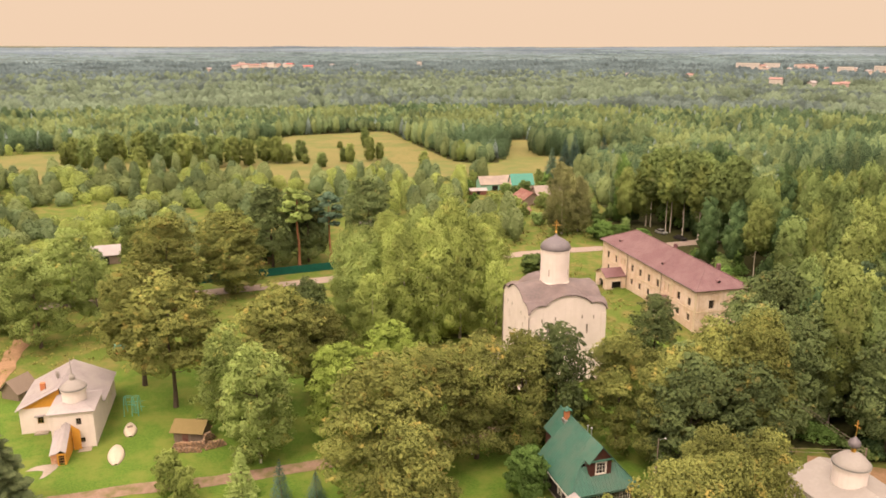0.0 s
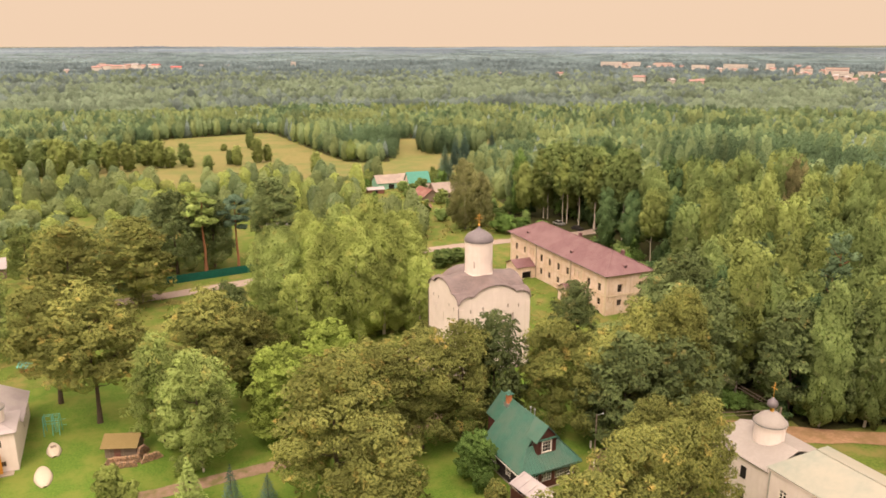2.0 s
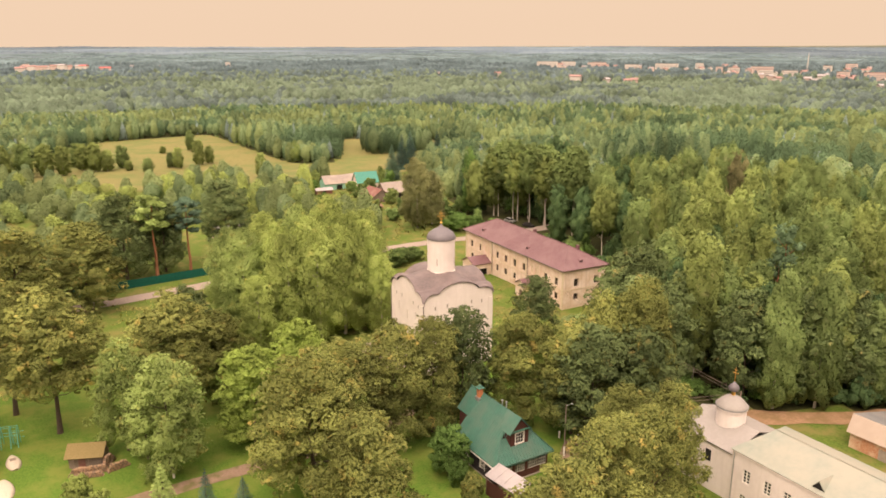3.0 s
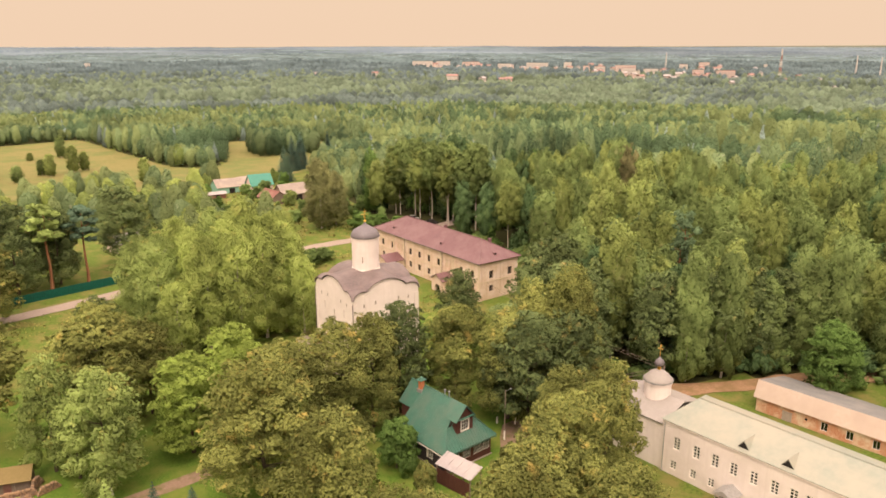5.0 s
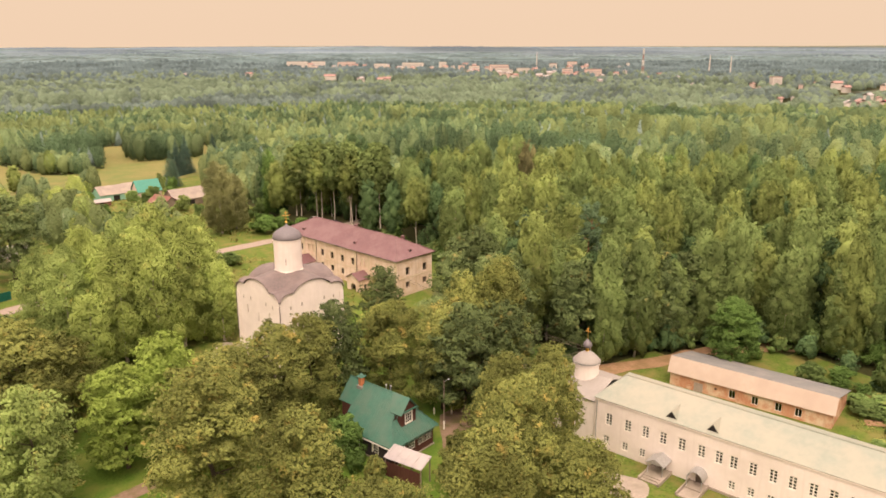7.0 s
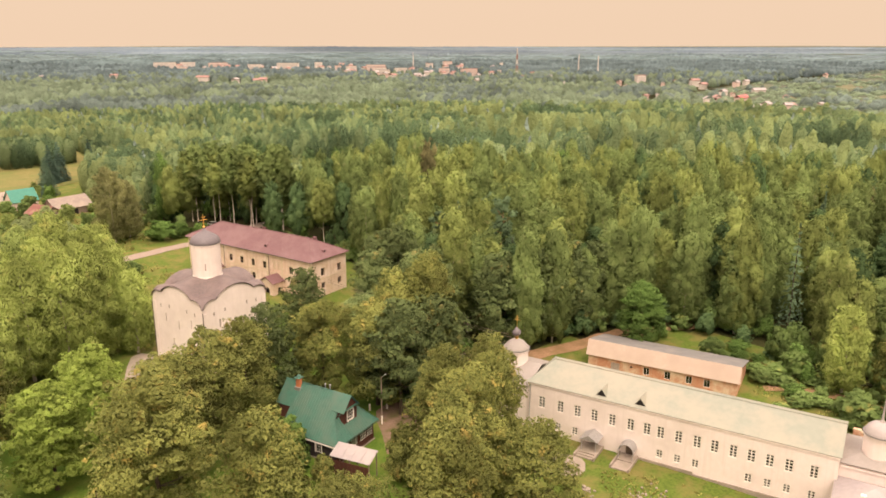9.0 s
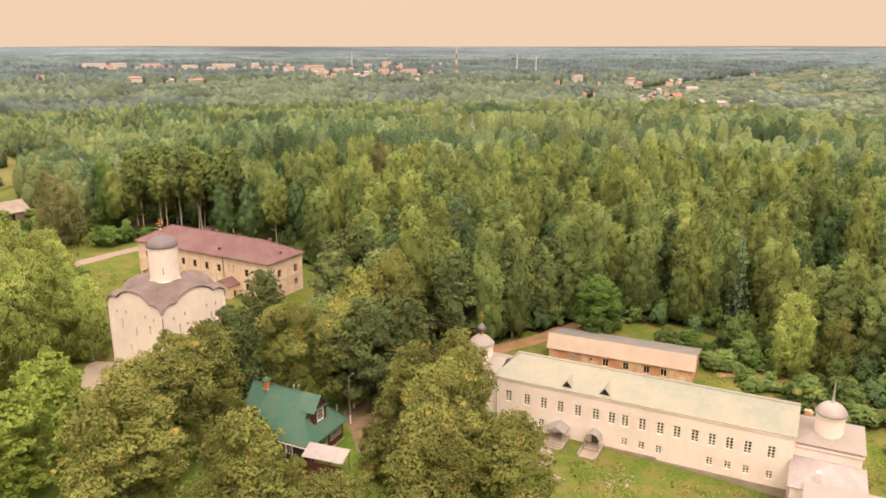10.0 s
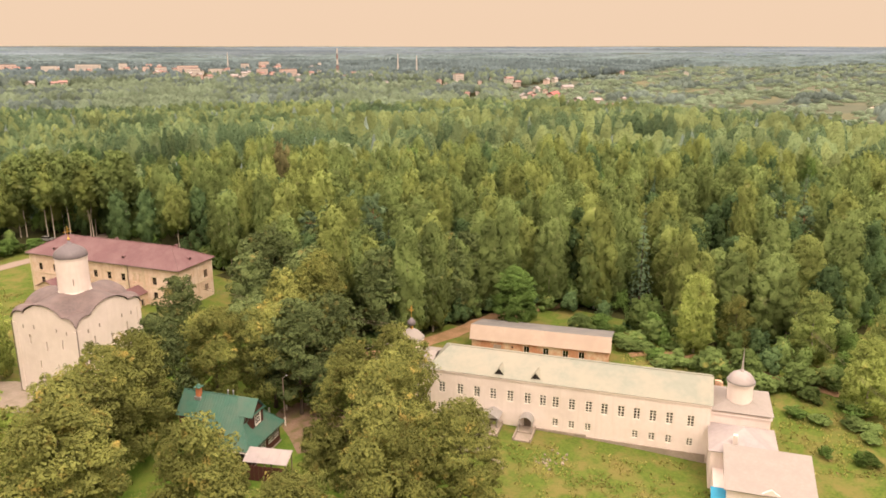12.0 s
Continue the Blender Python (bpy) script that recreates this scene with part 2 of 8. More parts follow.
# the ground: lawn, meadow and dry grass by position
M_LAWN = mat("lawn_grass", (0.108, 0.178, 0.026), (0.066, 0.122, 0.018), 0.95, scale=0.9, bump=0.8, grime=(0.140, 0.170, 0.034), grime_scale=0.2, spec=0.1)
M_MEADOW = mat("rough_meadow_grass", (0.112, 0.155, 0.028), (0.068, 0.104, 0.018), 0.95, scale=0.55, bump=0.9, grime=(0.160, 0.145, 0.046), grime_scale=0.24, spec=0.1)
M_FIELD = mat("dry_hay_field", (0.190, 0.168, 0.064), (0.150, 0.140, 0.050), 0.95, scale=0.15, bump=0.5, grime=(0.122, 0.142, 0.044), grime_scale=0.05, spec=0.1)
# olive river meadow, greyed and blued to hold distance haze
M_VALLEY = mat("hazed_meadow_grass", (0.110, 0.122, 0.084), (0.080, 0.097, 0.070), 0.95, scale=0.02, bump=0.0, grime=(0.128, 0.132, 0.086), grime_scale=0.008, spec=0.1)
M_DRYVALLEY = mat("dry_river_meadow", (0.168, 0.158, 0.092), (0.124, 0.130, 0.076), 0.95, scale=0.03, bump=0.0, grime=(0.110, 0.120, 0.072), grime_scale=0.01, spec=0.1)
M_FLOOR = mat("forest_floor", (0.05, 0.05, 0.018), (0.03, 0.034, 0.012), 0.95, scale=0.3, bump=0.6, spec=0.1)

# foliage
L_LINDEN = leaf_mat("linden_leaves", (0.037, 0.056, 0.024), (0.331, 0.349, 0.097), (0.400, 0.320, 0.096), 0.15, grain=4.6, spread=0.22, cut=0.40, through_light=0.3, relief=0.3)
L_LINDEN2 = leaf_mat("darker_linden_leaves", (0.037, 0.064, 0.034), (0.215, 0.266, 0.096), (0.342, 0.282, 0.102), 0.06, grain=4.6, spread=0.22, cut=0.40, through_light=0.3, relief=0.3)
L_BRIGHT = leaf_mat("bright_maple_leaves", (0.112, 0.173, 0.037), (0.437, 0.545, 0.127), grain=4.6, spread=0.22, cut=0.40, relief=0.3)
L_MAPLE = leaf_mat("green_maple_leaves", (0.057, 0.108, 0.027), (0.219, 0.343, 0.093), grain=4.6, spread=0.22, cut=0.40, relief=0.3)
L_BIRCH = leaf_mat("birch_leaves", (0.150, 0.210, 0.064), (0.324, 0.398, 0.124), (0.442, 0.403, 0.118), 0.10, hang=0.5, grain=4.6, spread=0.2, cut=0.40, through_light=0.34, relief=0.3)
L_BIRCH2 = leaf_mat("yellowing_birch_leaves", (0.207, 0.269, 0.077), (0.399, 0.476, 0.132), (0.460, 0.450, 0.140), 0.06, hang=0.4, grain=4.6, spread=0.2, cut=0.40, through_light=0.34, relief=0.3)
L_WILLOW = leaf_mat("grey_willow_leaves", (0.160, 0.180, 0.078), (0.370, 0.372, 0.160), hang=0.5, grain=4.6, spread=0.2, cut=0.40, through_light=0.46, relief=0.3)
L_SPRUCE = leaf_mat("spruce_needles", (0.054, 0.095, 0.075), (0.109, 0.175, 0.124), through_light=0.2, grain=5.0)
L_OLDSPRUCE = leaf_mat("old_spruce_needles", (0.060, 0.085, 0.042), (0.150, 0.180, 0.080), through_light=0.2, grain=5.0)
L_PINE = leaf_mat("pine_needles", (0.077, 0.132, 0.086), (0.140, 0.210, 0.135), through_light=0.2, grain=5.0)
L_YPINE = leaf_mat("young_pine_needles", (0.168, 0.236, 0.067), (0.302, 0.380, 0.119), through_light=0.2, grain=5.0)
W_BIRCH = leaf_mat("wood_birch_leaves", (0.087, 0.137, 0.050), (0.231, 0.288, 0.096), (0.258, 0.291, 0.130), 0.04, grain=4.6, hang=0.6, spread=0.15, patch=0.16, through_light=0.32, relief=0.5)
W_BIRCH2 = leaf_mat("wood_yellow_birch_leaves", (0.116, 0.164, 0.052), (0.290, 0.335, 0.102), (0.304, 0.320, 0.130), 0.06, grain=4.6, hang=0.6, spread=0.15, patch=0.16, through_light=0.32, relief=0.5)
W_RUSSET = leaf_mat("wood_browning_leaves", (0.070, 0.074, 0.036), (0.200, 0.182, 0.082), grain=4.0, spread=0.3, patch=0.16, through_light=0.22, relief=0.5)
W_POPLAR = leaf_mat("wood_aspen_leaves", (0.037, 0.076, 0.037), (0.140, 0.210, 0.080), grain=4.0, spread=0.4, patch=0.16, through_light=0.3, relief=0.5)
W_SPRUCE = leaf_mat("wood_spruce_needles", (0.070, 0.115, 0.068), (0.120, 0.172, 0.095), grain=3.4, through_light=0.25, spread=0.15, patch=0.16)
W_PINE = leaf_mat("wood_pine_needles", (0.085, 0.140, 0.075), (0.150, 0.215, 0.110), grain=3.4, through_light=0.25, spread=0.15, patch=0.16, relief=0.4)
L_MID = leaf_mat("middle_wood_leaves", (0.080, 0.129, 0.063), (0.228, 0.289, 0.133), (0.280, 0.317, 0.203), 0.05, patch=0.03, grain=2.4, hang=0.7, spread=0.15, through_light=0.34, relief=1.0)
L_MIDDARK = leaf_mat("middle_wood_dark_leaves", (0.059, 0.102, 0.058), (0.128, 0.188, 0.092), patch=0.03, grain=2.0, hang=0.7, spread=0.15, through_light=0.34, cut=0.42, relief=1.0)
L_MIDYELLOW = leaf_mat("middle_wood_yellow_leaves", (0.119, 0.164, 0.067), (0.242, 0.288, 0.122), patch=0.03, grain=2.4, hang=0.7, spread=0.15, through_light=0.34, relief=1.0)
# the next six leaf colours hold painted distance haze, bluer farther off
L_FAR = leaf_mat("far_hazed_leaves", (0.183, 0.253, 0.175), (0.323, 0.403, 0.270), patch=0.02, grain=1.2, spread=0.2, through_light=0.5, relief=1.8)
L_FARDARK = leaf_mat("far_hazed_dark_foliage", (0.146, 0.200, 0.185), (0.252, 0.315, 0.275), patch=0.02, grain=1.2, spread=0.2, through_light=0.5, relief=1.8)
L_HAZE = leaf_mat("distant_hazed_leaves", (0.182, 0.248, 0.270), (0.227, 0.296, 0.302), patch=0.01, grain=0.9, spread=0.3, through_light=0.5, relief=3.0)
L_HAZEDARK = leaf_mat("distant_hazed_dark_foliage", (0.139, 0.195, 0.208), (0.191, 0.253, 0.256), patch=0.01, grain=0.2, spread=0.3, through_light=0.5, cut=-1.0)
L_SKYLINE = leaf_mat("skyline_hazed_forest", (0.168, 0.217, 0.253), (0.218, 0.268, 0.297), patch=0.001, grain=0.05, cut=-1.0)
L_SKYDARK = leaf_mat("skyline_hazed_dark_forest", (0.138, 0.183, 0.228), (0.172, 0.218, 0.262), patch=0.001, grain=0.05, cut=-1.0)
L_SCRUB = leaf_mat("scrub_leaves", (0.111, 0.172, 0.055), (0.205, 0.282, 0.092), (0.332, 0.323, 0.101), 0.10, grain=3.6, spread=0.3, relief=0.35)
L_GRASS = leaf_mat("tall_grass_blades", (0.190, 0.200, 0.058), (0.300, 0.285, 0.095), (0.340, 0.260, 0.120), 0.18, grain=6.0, hang=0.4, cut=0.40, through_light=0.5)

# ---- building helpers ----
def part(name, bm, material, parent, label="", smooth=False):
    """One bmesh as one mesh object under a thing or a part."""
    bm.normal_update()
    me = bpy.data.meshes.new(name)
    bm.to_mesh(me)
    bm.free()
    me.materials.append(material)
    if smooth:
        me.polygons.foreach_set("use_smooth", [True] * len(me.polygons))
    ob = new(name, me)
    ob.parent = parent
    if label:
        ob["label"] = label
    return ob


def thing(name, m, label, category, group="", kind=""):
    ob = new(name)
    ob.matrix_basis = m
    return tagged(ob, label, category, group, kind)


def plan_pose(x, y, deg, z=0.0):
    return pose(x, y, z, 0, 0, deg)


def brick_box(bm, x0, y0, z0, x1, y1, z1):
    v = [bm.verts.new((x, y, z)) for z in (z0, z1) for x, y in ((x0, y0), (x1, y0), (x1, y1), (x0, y1))]
    for f in ((3, 2, 1, 0), (4, 5, 6, 7), (0, 1, 5, 4), (1, 2, 6, 5), (2, 3, 7, 6), (3, 0, 4, 7)):
        bm.faces.new([v[i] for i in f])


def box(x0, y0, z0, x1, y1, z1):
    bm = bmesh.new()
    brick_box(bm, min(x0, x1), min(y0, y1), min(z0, z1), max(x0, x1), max(y0, y1), max(z0, z1))
    return bm


def slab(bm, pts, thick):
    """A plate: the polygon pts (3D, counter-clockwise from outside) and its copy thick below along the normal."""
    p = [Vector(q) for q in pts]
    nrm = (p[1] - p[0]).cross(p[2] - p[0]).normalized()
    top = [bm.verts.new(q) for q in p]
    low = [bm.verts.new(q - nrm * thick) for q in p]
    bm.faces.new(top)
    bm.faces.new(low[::-1])
    k = len(p)
    for i in range(k):
        j = (i + 1) % k
        bm.faces.new((top[j], top[i], low[i], low[j]))


def rod(bm, a, b, r0, r1=None, sides=6):
    r1 = r0 if r1 is None else r1
    a, b = Vector(a), Vector(b)
    q = (b - a).to_track_quat("Z", "Y")
    rings = []
    for p, r in ((a, r0), (b, r1)):
        rings.append([bm.verts.new(p + q @ Vector((r * math.cos(2 * math.pi * i / sides), r * math.sin(2 * math.pi * i / sides), 0))) for i in range(sides)])
    for i in range(sides):
        j = (i + 1) % sides
        bm.faces.new((rings[0][i], rings[0][j], rings[1][j], rings[1][i]))
    bm.faces.new(rings[0][::-1])
    bm.faces.new(rings[1])


def turned(profile, sides=32, cx=0.0, cy=0.0, bm=None):
    """A turned body from (radius, z) pairs, closed at both ends."""
    bm = bm or bmesh.new()
    rings = []
    for r, z in profile:
        r = max(r, 0.001)
        rings.append([bm.verts.new((cx + r * math.cos(2 * math.pi * i / sides), cy + r * math.sin(2 * math.pi * i / sides), z)) for i in range(sides)])
    for a, b in zip(rings, rings[1:]):
        for i in range(sides):
            j = (i + 1) % sides
            bm.faces.new((a[i], a[j], b[j], b[i]))
    bm.faces.new(rings[0][::-1])
    bm.faces.new(rings[-1])
    return bm


def wall_mesh(length, z0, z1, thick, holes, top=None):
    """A wall along x from 0 to length, its outer face at y=0 and inner face at y=thick, with holes (x0, x1, z0, z1) through it."""
    bm = bmesh.new()
    xs = sorted({0.0, length, *(h[0] for h in holes), *(h[1] for h in holes)})
    zs = sorted({z0, z1, *(h[2] for h in holes), *(h[3] for h in holes)})
    solid = {}
    for i in range(len(xs) - 1):
        for k in range(len(zs) - 1):
            cx, cz = (xs[i] + xs[i + 1]) / 2, (zs[k] + zs[k + 1]) / 2
            solid[i, k] = not any(h[0] < cx < h[1] and h[2] < cz < h[3] for h in holes)

    cache = {}

    def v(x, y, z):
        key = (round(x, 4), round(y, 4), round(z, 4))
        if key not in cache:
            cache[key] = bm.verts.new((x, y, z))
        return cache[key]

    for (i, k), s in solid.items():
        if not s:
            continue
        a, b, c, d = xs[i], xs[i + 1], zs[k], zs[k + 1]
        bm.faces.new((v(a, 0, c), v(b, 0, c), v(b, 0, d), v(a, 0, d)))
        bm.faces.new((v(b, thick, c), v(a, thick, c), v(a, thick, d), v(b, thick, d)))
        if not solid.get((i - 1, k)):
            bm.faces.new((v(a, thick, c), v(a, 0, c), v(a, 0, d), v(a, thick, d)))
        if not solid.get((i + 1, k)):
            bm.faces.new((v(b, 0, c), v(b, thick, c), v(b, thick, d), v(b, 0, d)))
        if not solid.get((i, k - 1)):
            bm.faces.new((v(a, thick, c), v(b, thick, c), v(b, 0, c), v(a, 0, c)))
        if not solid.get((i, k + 1)):
            bm.faces.new((v(a, 0, d), v(b, 0, d), v(b, thick, d), v(a, thick, d)))
    return bm


def under(bm, m):
    """Turn a bmesh by the pose m."""
    bmesh.ops.transform(bm, matrix=m, verts=bm.verts)
    return bm


def window(parent, m, w, h, cols, rows, frame_mat, depth=0.12, broken=False, bar=0.03, t=0.07):
    """A window in a hole of width w, height h; m places its lower left outer corner, x along the wall, y inwards."""
    f = bmesh.new()
    for x0, x1, z0, z1 in ((0, w, 0, t), (0, w, h - t, h), (0, t, t, h - t), (w - t, w, t, h - t)):
        brick_box(f, x0, depth, z0, x1, depth + 0.08, z1)
    win = part("window", f, frame_mat, parent)
    win.matrix_basis = m
    b = bmesh.new()
    for c in range(1, cols):
        brick_box(b, w * c / cols - bar, depth + 0.01, t, w * c / cols + bar, depth + 0.06, h - t)
    for r in range(1, rows):
        brick_box(b, t, depth + 0.015, h * r / rows - bar * 0.8, w - t, depth + 0.055, h * r / rows + bar * 0.8)
    if len(b.verts):
        part("glazing_lattice", b, frame_mat, win)
    if not broken:
        p = part("pane", box(t, depth + 0.03, t, w - t, depth + 0.036, h - t), M_GLASS, win)
        p.visible_shadow = False
    return win


def smooth01(x, a, b):
    t = np.clip((x - a) / (b - a), 0, 1)
    return t * t * (3 - 2 * t)


def far_reach(d):
    """How far off the swelling plain beyond the town seems to lie."""
    return np.where(d > 2300, 2300.0 * 4.8 ** ((np.maximum(d, 2300) - 2300) / 2550.0), np.maximum(d, 1.0))


def ground_z(x, y):
    """Height of the land: level round the monastery, falling to the north, rising again at the skyline."""
    x, y = np.asarray(x, float), np.asarray(y, float)
    z = -9.0 * smooth01(y, 225, 470)
    d = np.hypot(x, y)
    z = z - 1.8 * np.exp(-((x - 60) ** 2 + (y - 24) ** 2) / 420.0)
    z = z + 1.5 * np.exp(-((x - 58) ** 2 + (y - 168) ** 2) / 900.0)
    z = z + 1.2 * np.sin(x / 61.0 + 1.0) * np.sin(y / 77.0) * smooth01(d, 230, 500)
    z = z + 4.0 * np.sin(x / 430.0) * np.cos(y / 510.0 + 0.6) * smooth01(d, 900, 2500)
    # beyond the town the plain swells slowly up to the skyline
    k = d / far_reach(d)
    return np.where(d > 2300, 60.0 - k * (60.0 - z), z)


def gz(x, y):
    return float(ground_z(x, y))


def inside(x, y, poly):
    """Which of the points lie inside a plan polygon."""
    x, y = np.asarray(x, float), np.asarray(y, float)
    hit = np.zeros(x.shape, bool)
    k = len(poly)
    for i in range(k):
        (ax, ay), (bx, by) = poly[i], poly[(i + 1) % k]
        if ay == by:
            continue
        cross = ((ay > y) != (by > y)) & (x < (bx - ax) * (y - ay) / (by - ay) + ax)
        hit ^= cross
    return hit


def glide(pts, step=2.5):
    """A smooth line through plan points."""
    out = []
    p = [Vector(q) for q in pts]
    p = [2 * p[0] - p[1], *p, 2 * p[-1] - p[-2]]
    for a, b, c, d in zip(p, p[1:], p[2:], p[3:]):
        k = max(2, int((c - b).length / step))
        for i in range(k):
            t = i / k
            out.append(0.5 * (2 * b + (c - a) * t + (2 * a - 5 * b + 4 * c - d) * t * t + (3 * b - a - 3 * c + d) * t ** 3))
    out.append(p[-2])
    return out


def ribbon(name, pts, width, material, label, category, lift=0.09, rag=0.25):
    line = glide(pts)
    bm = bmesh.new()
    rng = random.Random(name)
    rows = []
    for i, q in enumerate(line):
        a, b = line[max(i - 1, 0)], line[min(i + 1, len(line) - 1)]
        d = (b - a).normalized()
        s = Vector((-d.y, d.x))
        w = width / 2
        l, r = q + s * (w + rng.uniform(-rag, rag)), q - s * (w + rng.uniform(-rag, rag))
        rows.append([bm.verts.new((e.x, e.y, gz(e.x, e.y) + lift)) for e in (l, q, r)])
    for a, b in zip(rows, rows[1:]):
        for j in (0, 1):
            bm.faces.new((a[j], a[j + 1], b[j + 1], b[j]))
    ob = part(name, bm, material, None)
    return tagged(ob, label, category, kind="structure")


def patch(name, pts, material, label, category, lift=0.06, cell=6.0):
    """A piece of ground cover inside a plan polygon, laid on the land."""
    line = [Vector(q) for q in pts]
    ring = glide([*line, line[0]], step=cell * 2)[:-1]
    poly = [(q.x, q.y) for q in ring]
    xs = [q[0] for q in poly]
    ys = [q[1] for q in poly]
    bm = bmesh.new()
    vs = [bm.verts.new((x, y, 0)) for x, y in poly]
    face = bm.faces.new(vs)
    if face.normal.z < 0:
        face.normal_flip()
    bmesh.ops.triangulate(bm, faces=[face])
    size = max(max(xs) - min(xs), max(ys) - min(ys))
    x = min(xs) + cell
    while x < max(xs):
        bmesh.ops.bisect_plane(bm, geom=bm.verts[:] + bm.edges[:] + bm.faces[:], plane_co=(x, 0, 0), plane_no=(1, 0, 0))
        x += cell
    y = min(ys) + cell
    while y < max(ys):
        bmesh.ops.bisect_plane(bm, geom=bm.verts[:] + bm.edges[:] + bm.faces[:], plane_co=(0, y, 0), plane_no=(0, 1, 0))
        y += cell
    for v in bm.verts:
        v.co.z = gz(v.co.x, v.co.y) + lift
    for f in bm.faces:
        f.normal_update()
        if f.normal.z < 0:
            f.normal_flip()
    ob = part(name, bm, material, None)
    return tagged(ob, label, category, kind="structure")

# ---- the land ----
FOREST_NE = [(62, 232), (66, 212), (76, 196), (79, 175), (73, 150), (66, 130), (57, 113), (54, 105), (63, 99), (76, 95), (88, 93), (97, 87),
             (107, 77), (107, 62), (101, 50), (104, 38), (122, 24), (160, 8), (230, -20), (330, -50), (430, -40), (450, 40), (500, 120), (570, 215)]
FOREST_NE += [(620, 305), (735, 447), (900, 560), (1150, 625), (1500, 650), (2300, 715), (3200, 540), (5200, 700), (5200, 5200), (-3500, 5200), (-3500, 500), (-298, 486), (-242, 496), (-200, 470), (-165, 478), (-128, 560), (-117, 590), (-84, 600), (-62, 607),
              (-45, 606), (-25, 544), (-4, 484), (8, 455), (28, 443), (38, 464), (43, 497), (48, 550), (68, 549), (84, 556), (106, 548), (115, 542), (112, 500), (100, 455), (86, 410), (62, 345), (56, 320), (64, 290), (58, 255)]
VALLEY = [(430, -40), (450, 40), (500, 120), (570, 215), (620, 305), (735, 447), (900, 560), (1160, 610), (1500, 640), (2300, 700), (3200, 500), (3400, 100), (2000, -60), (1017, -80), (520, -70)]
FIELD_N = [(-128, 556), (-117, 588), (-84, 598), (-62, 604), (-45, 604), (-25, 542), (-4, 482), (8, 453), (28, 442), (38, 464), (43, 497), (49, 547), (68, 546), (85, 553), (106, 545), (114, 539), (110, 500), (98, 455), (84, 412),
           (60, 392), (40, 376), (14, 378), (2, 366), (-35, 362), (-63, 356), (-86, 356), (-114, 366), (-152, 362), (-140, 420), (-132, 470)]
FIELD_W = [(-223, 346), (-208, 349), (-183, 346), (-152, 360), (-136, 370), (-134, 452), (-168, 455), (-203, 440), (-242, 482), (-277, 474), (-330, 474), (-330, 372)]


def graded(lo, hi, near_lo, near_hi, fine, grow):
    out = [near_lo]
    while out[-1] < near_hi:
        out.append(out[-1] + fine)
    s = fine
    while out[-1] < hi:
        s *= grow
        out.append(out[-1] + s)
    s = fine
    low = [near_lo]
    while low[-1] > lo:
        s *= grow
        low.append(low[-1] - s)
    return np.array(low[:0:-1] + out)


def land_sheet():
    xs = graded(-4900, 4900, -130, 190, 4.0, 1.08)
    ys = graded(-1200, 4950, -20, 330, 4.0, 1.08)
    X, Y = np.meshgrid(xs, ys)
    Z = ground_z(X, Y)
    ny, nx = X.shape
    idx = np.arange(nx * ny).reshape(ny, nx)
    faces = np.stack([idx[:-1, :-1], idx[:-1, 1:], idx[1:, 1:], idx[1:, :-1]], -1).reshape(-1, 4)
    me = bpy.data.meshes.new("ground")
    me.from_pydata(np.stack([X, Y, Z], -1).reshape(-1, 3).tolist(), [], faces.tolist())
    cx = ((X[:-1, :-1] + X[1:, 1:]) / 2).ravel()
    cy = ((Y[:-1, :-1] + Y[1:, 1:]) / 2).ravel()
    kind = np.ones(len(cx), int)
    kind[inside(cx, cy, FOREST_NE)] = 2
    # distant ground takes the meadow colour with haze painted in
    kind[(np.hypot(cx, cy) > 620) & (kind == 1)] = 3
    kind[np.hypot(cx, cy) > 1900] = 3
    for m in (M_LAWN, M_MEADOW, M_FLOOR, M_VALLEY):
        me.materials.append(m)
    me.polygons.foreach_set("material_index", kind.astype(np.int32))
    me.polygons.foreach_set("use_smooth", [True] * len(me.polygons))
    ob = new("ground", me)
    return tagged(ob, "green lawn and rough meadow ground running out to the wooded skyline", "ground", kind="structure")


land_sheet()
patch("lawn", [(-72, 84), (-84, 100), (-80, 118), (-62, 132), (-40, 140), (-22, 138), (4, 130), (16, 146), (46, 146), (52, 120), (50, 100), (44, 80), (37, 66), (22, 52), (0, 52), (-20, 66), (-46, 78)], M_LAWN, "mown green lawn round the monastery buildings", "lawn", cell=5.0, lift=0.035)
patch("hay_field", FIELD_N, M_FIELD, "pale yellow dry hay field among the woods", "field", cell=14.0, lift=0.25)
patch("hay_field", FIELD_W, M_FIELD, "ochre dry rough field at the wood's edge", "field", cell=14.0, lift=0.25)
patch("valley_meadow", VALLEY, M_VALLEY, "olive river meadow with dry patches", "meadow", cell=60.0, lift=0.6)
ribbon("gravel_path", [(-64, 86), (-46, 92), (-30, 95.5), (-16, 100), (-4, 103), (5, 107), (10, 112)], 2.6, M_PATH, "pinkish gravel footpath through the lawn", "path")
ribbon("village_road", [(-150, 160), (-110, 165), (-85, 170.5), (-50, 181.5), (-30, 189.5), (0, 203), (24, 214.3), (47, 220), (62, 222), (90, 232), (140, 250)], 5.0, M_ROAD, "pale dusty village road past a green fence", "road")
ribbon("dirt_track", [(54, 100), (62, 96.5), (71, 93.5), (80, 91.5), (92, 89), (103, 84), (112, 78)], 4.6, M_DIRT, "rutted orange dirt track behind the barn", "track", lift=0.10, rag=0.5)
ribbon("dirt_track", [(88, 57), (93, 50), (95, 42), (94, 33), (92, 20)], 2.2, M_DIRT, "narrow bare earth track at the scrub's edge", "track", lift=0.10, rag=0.4)
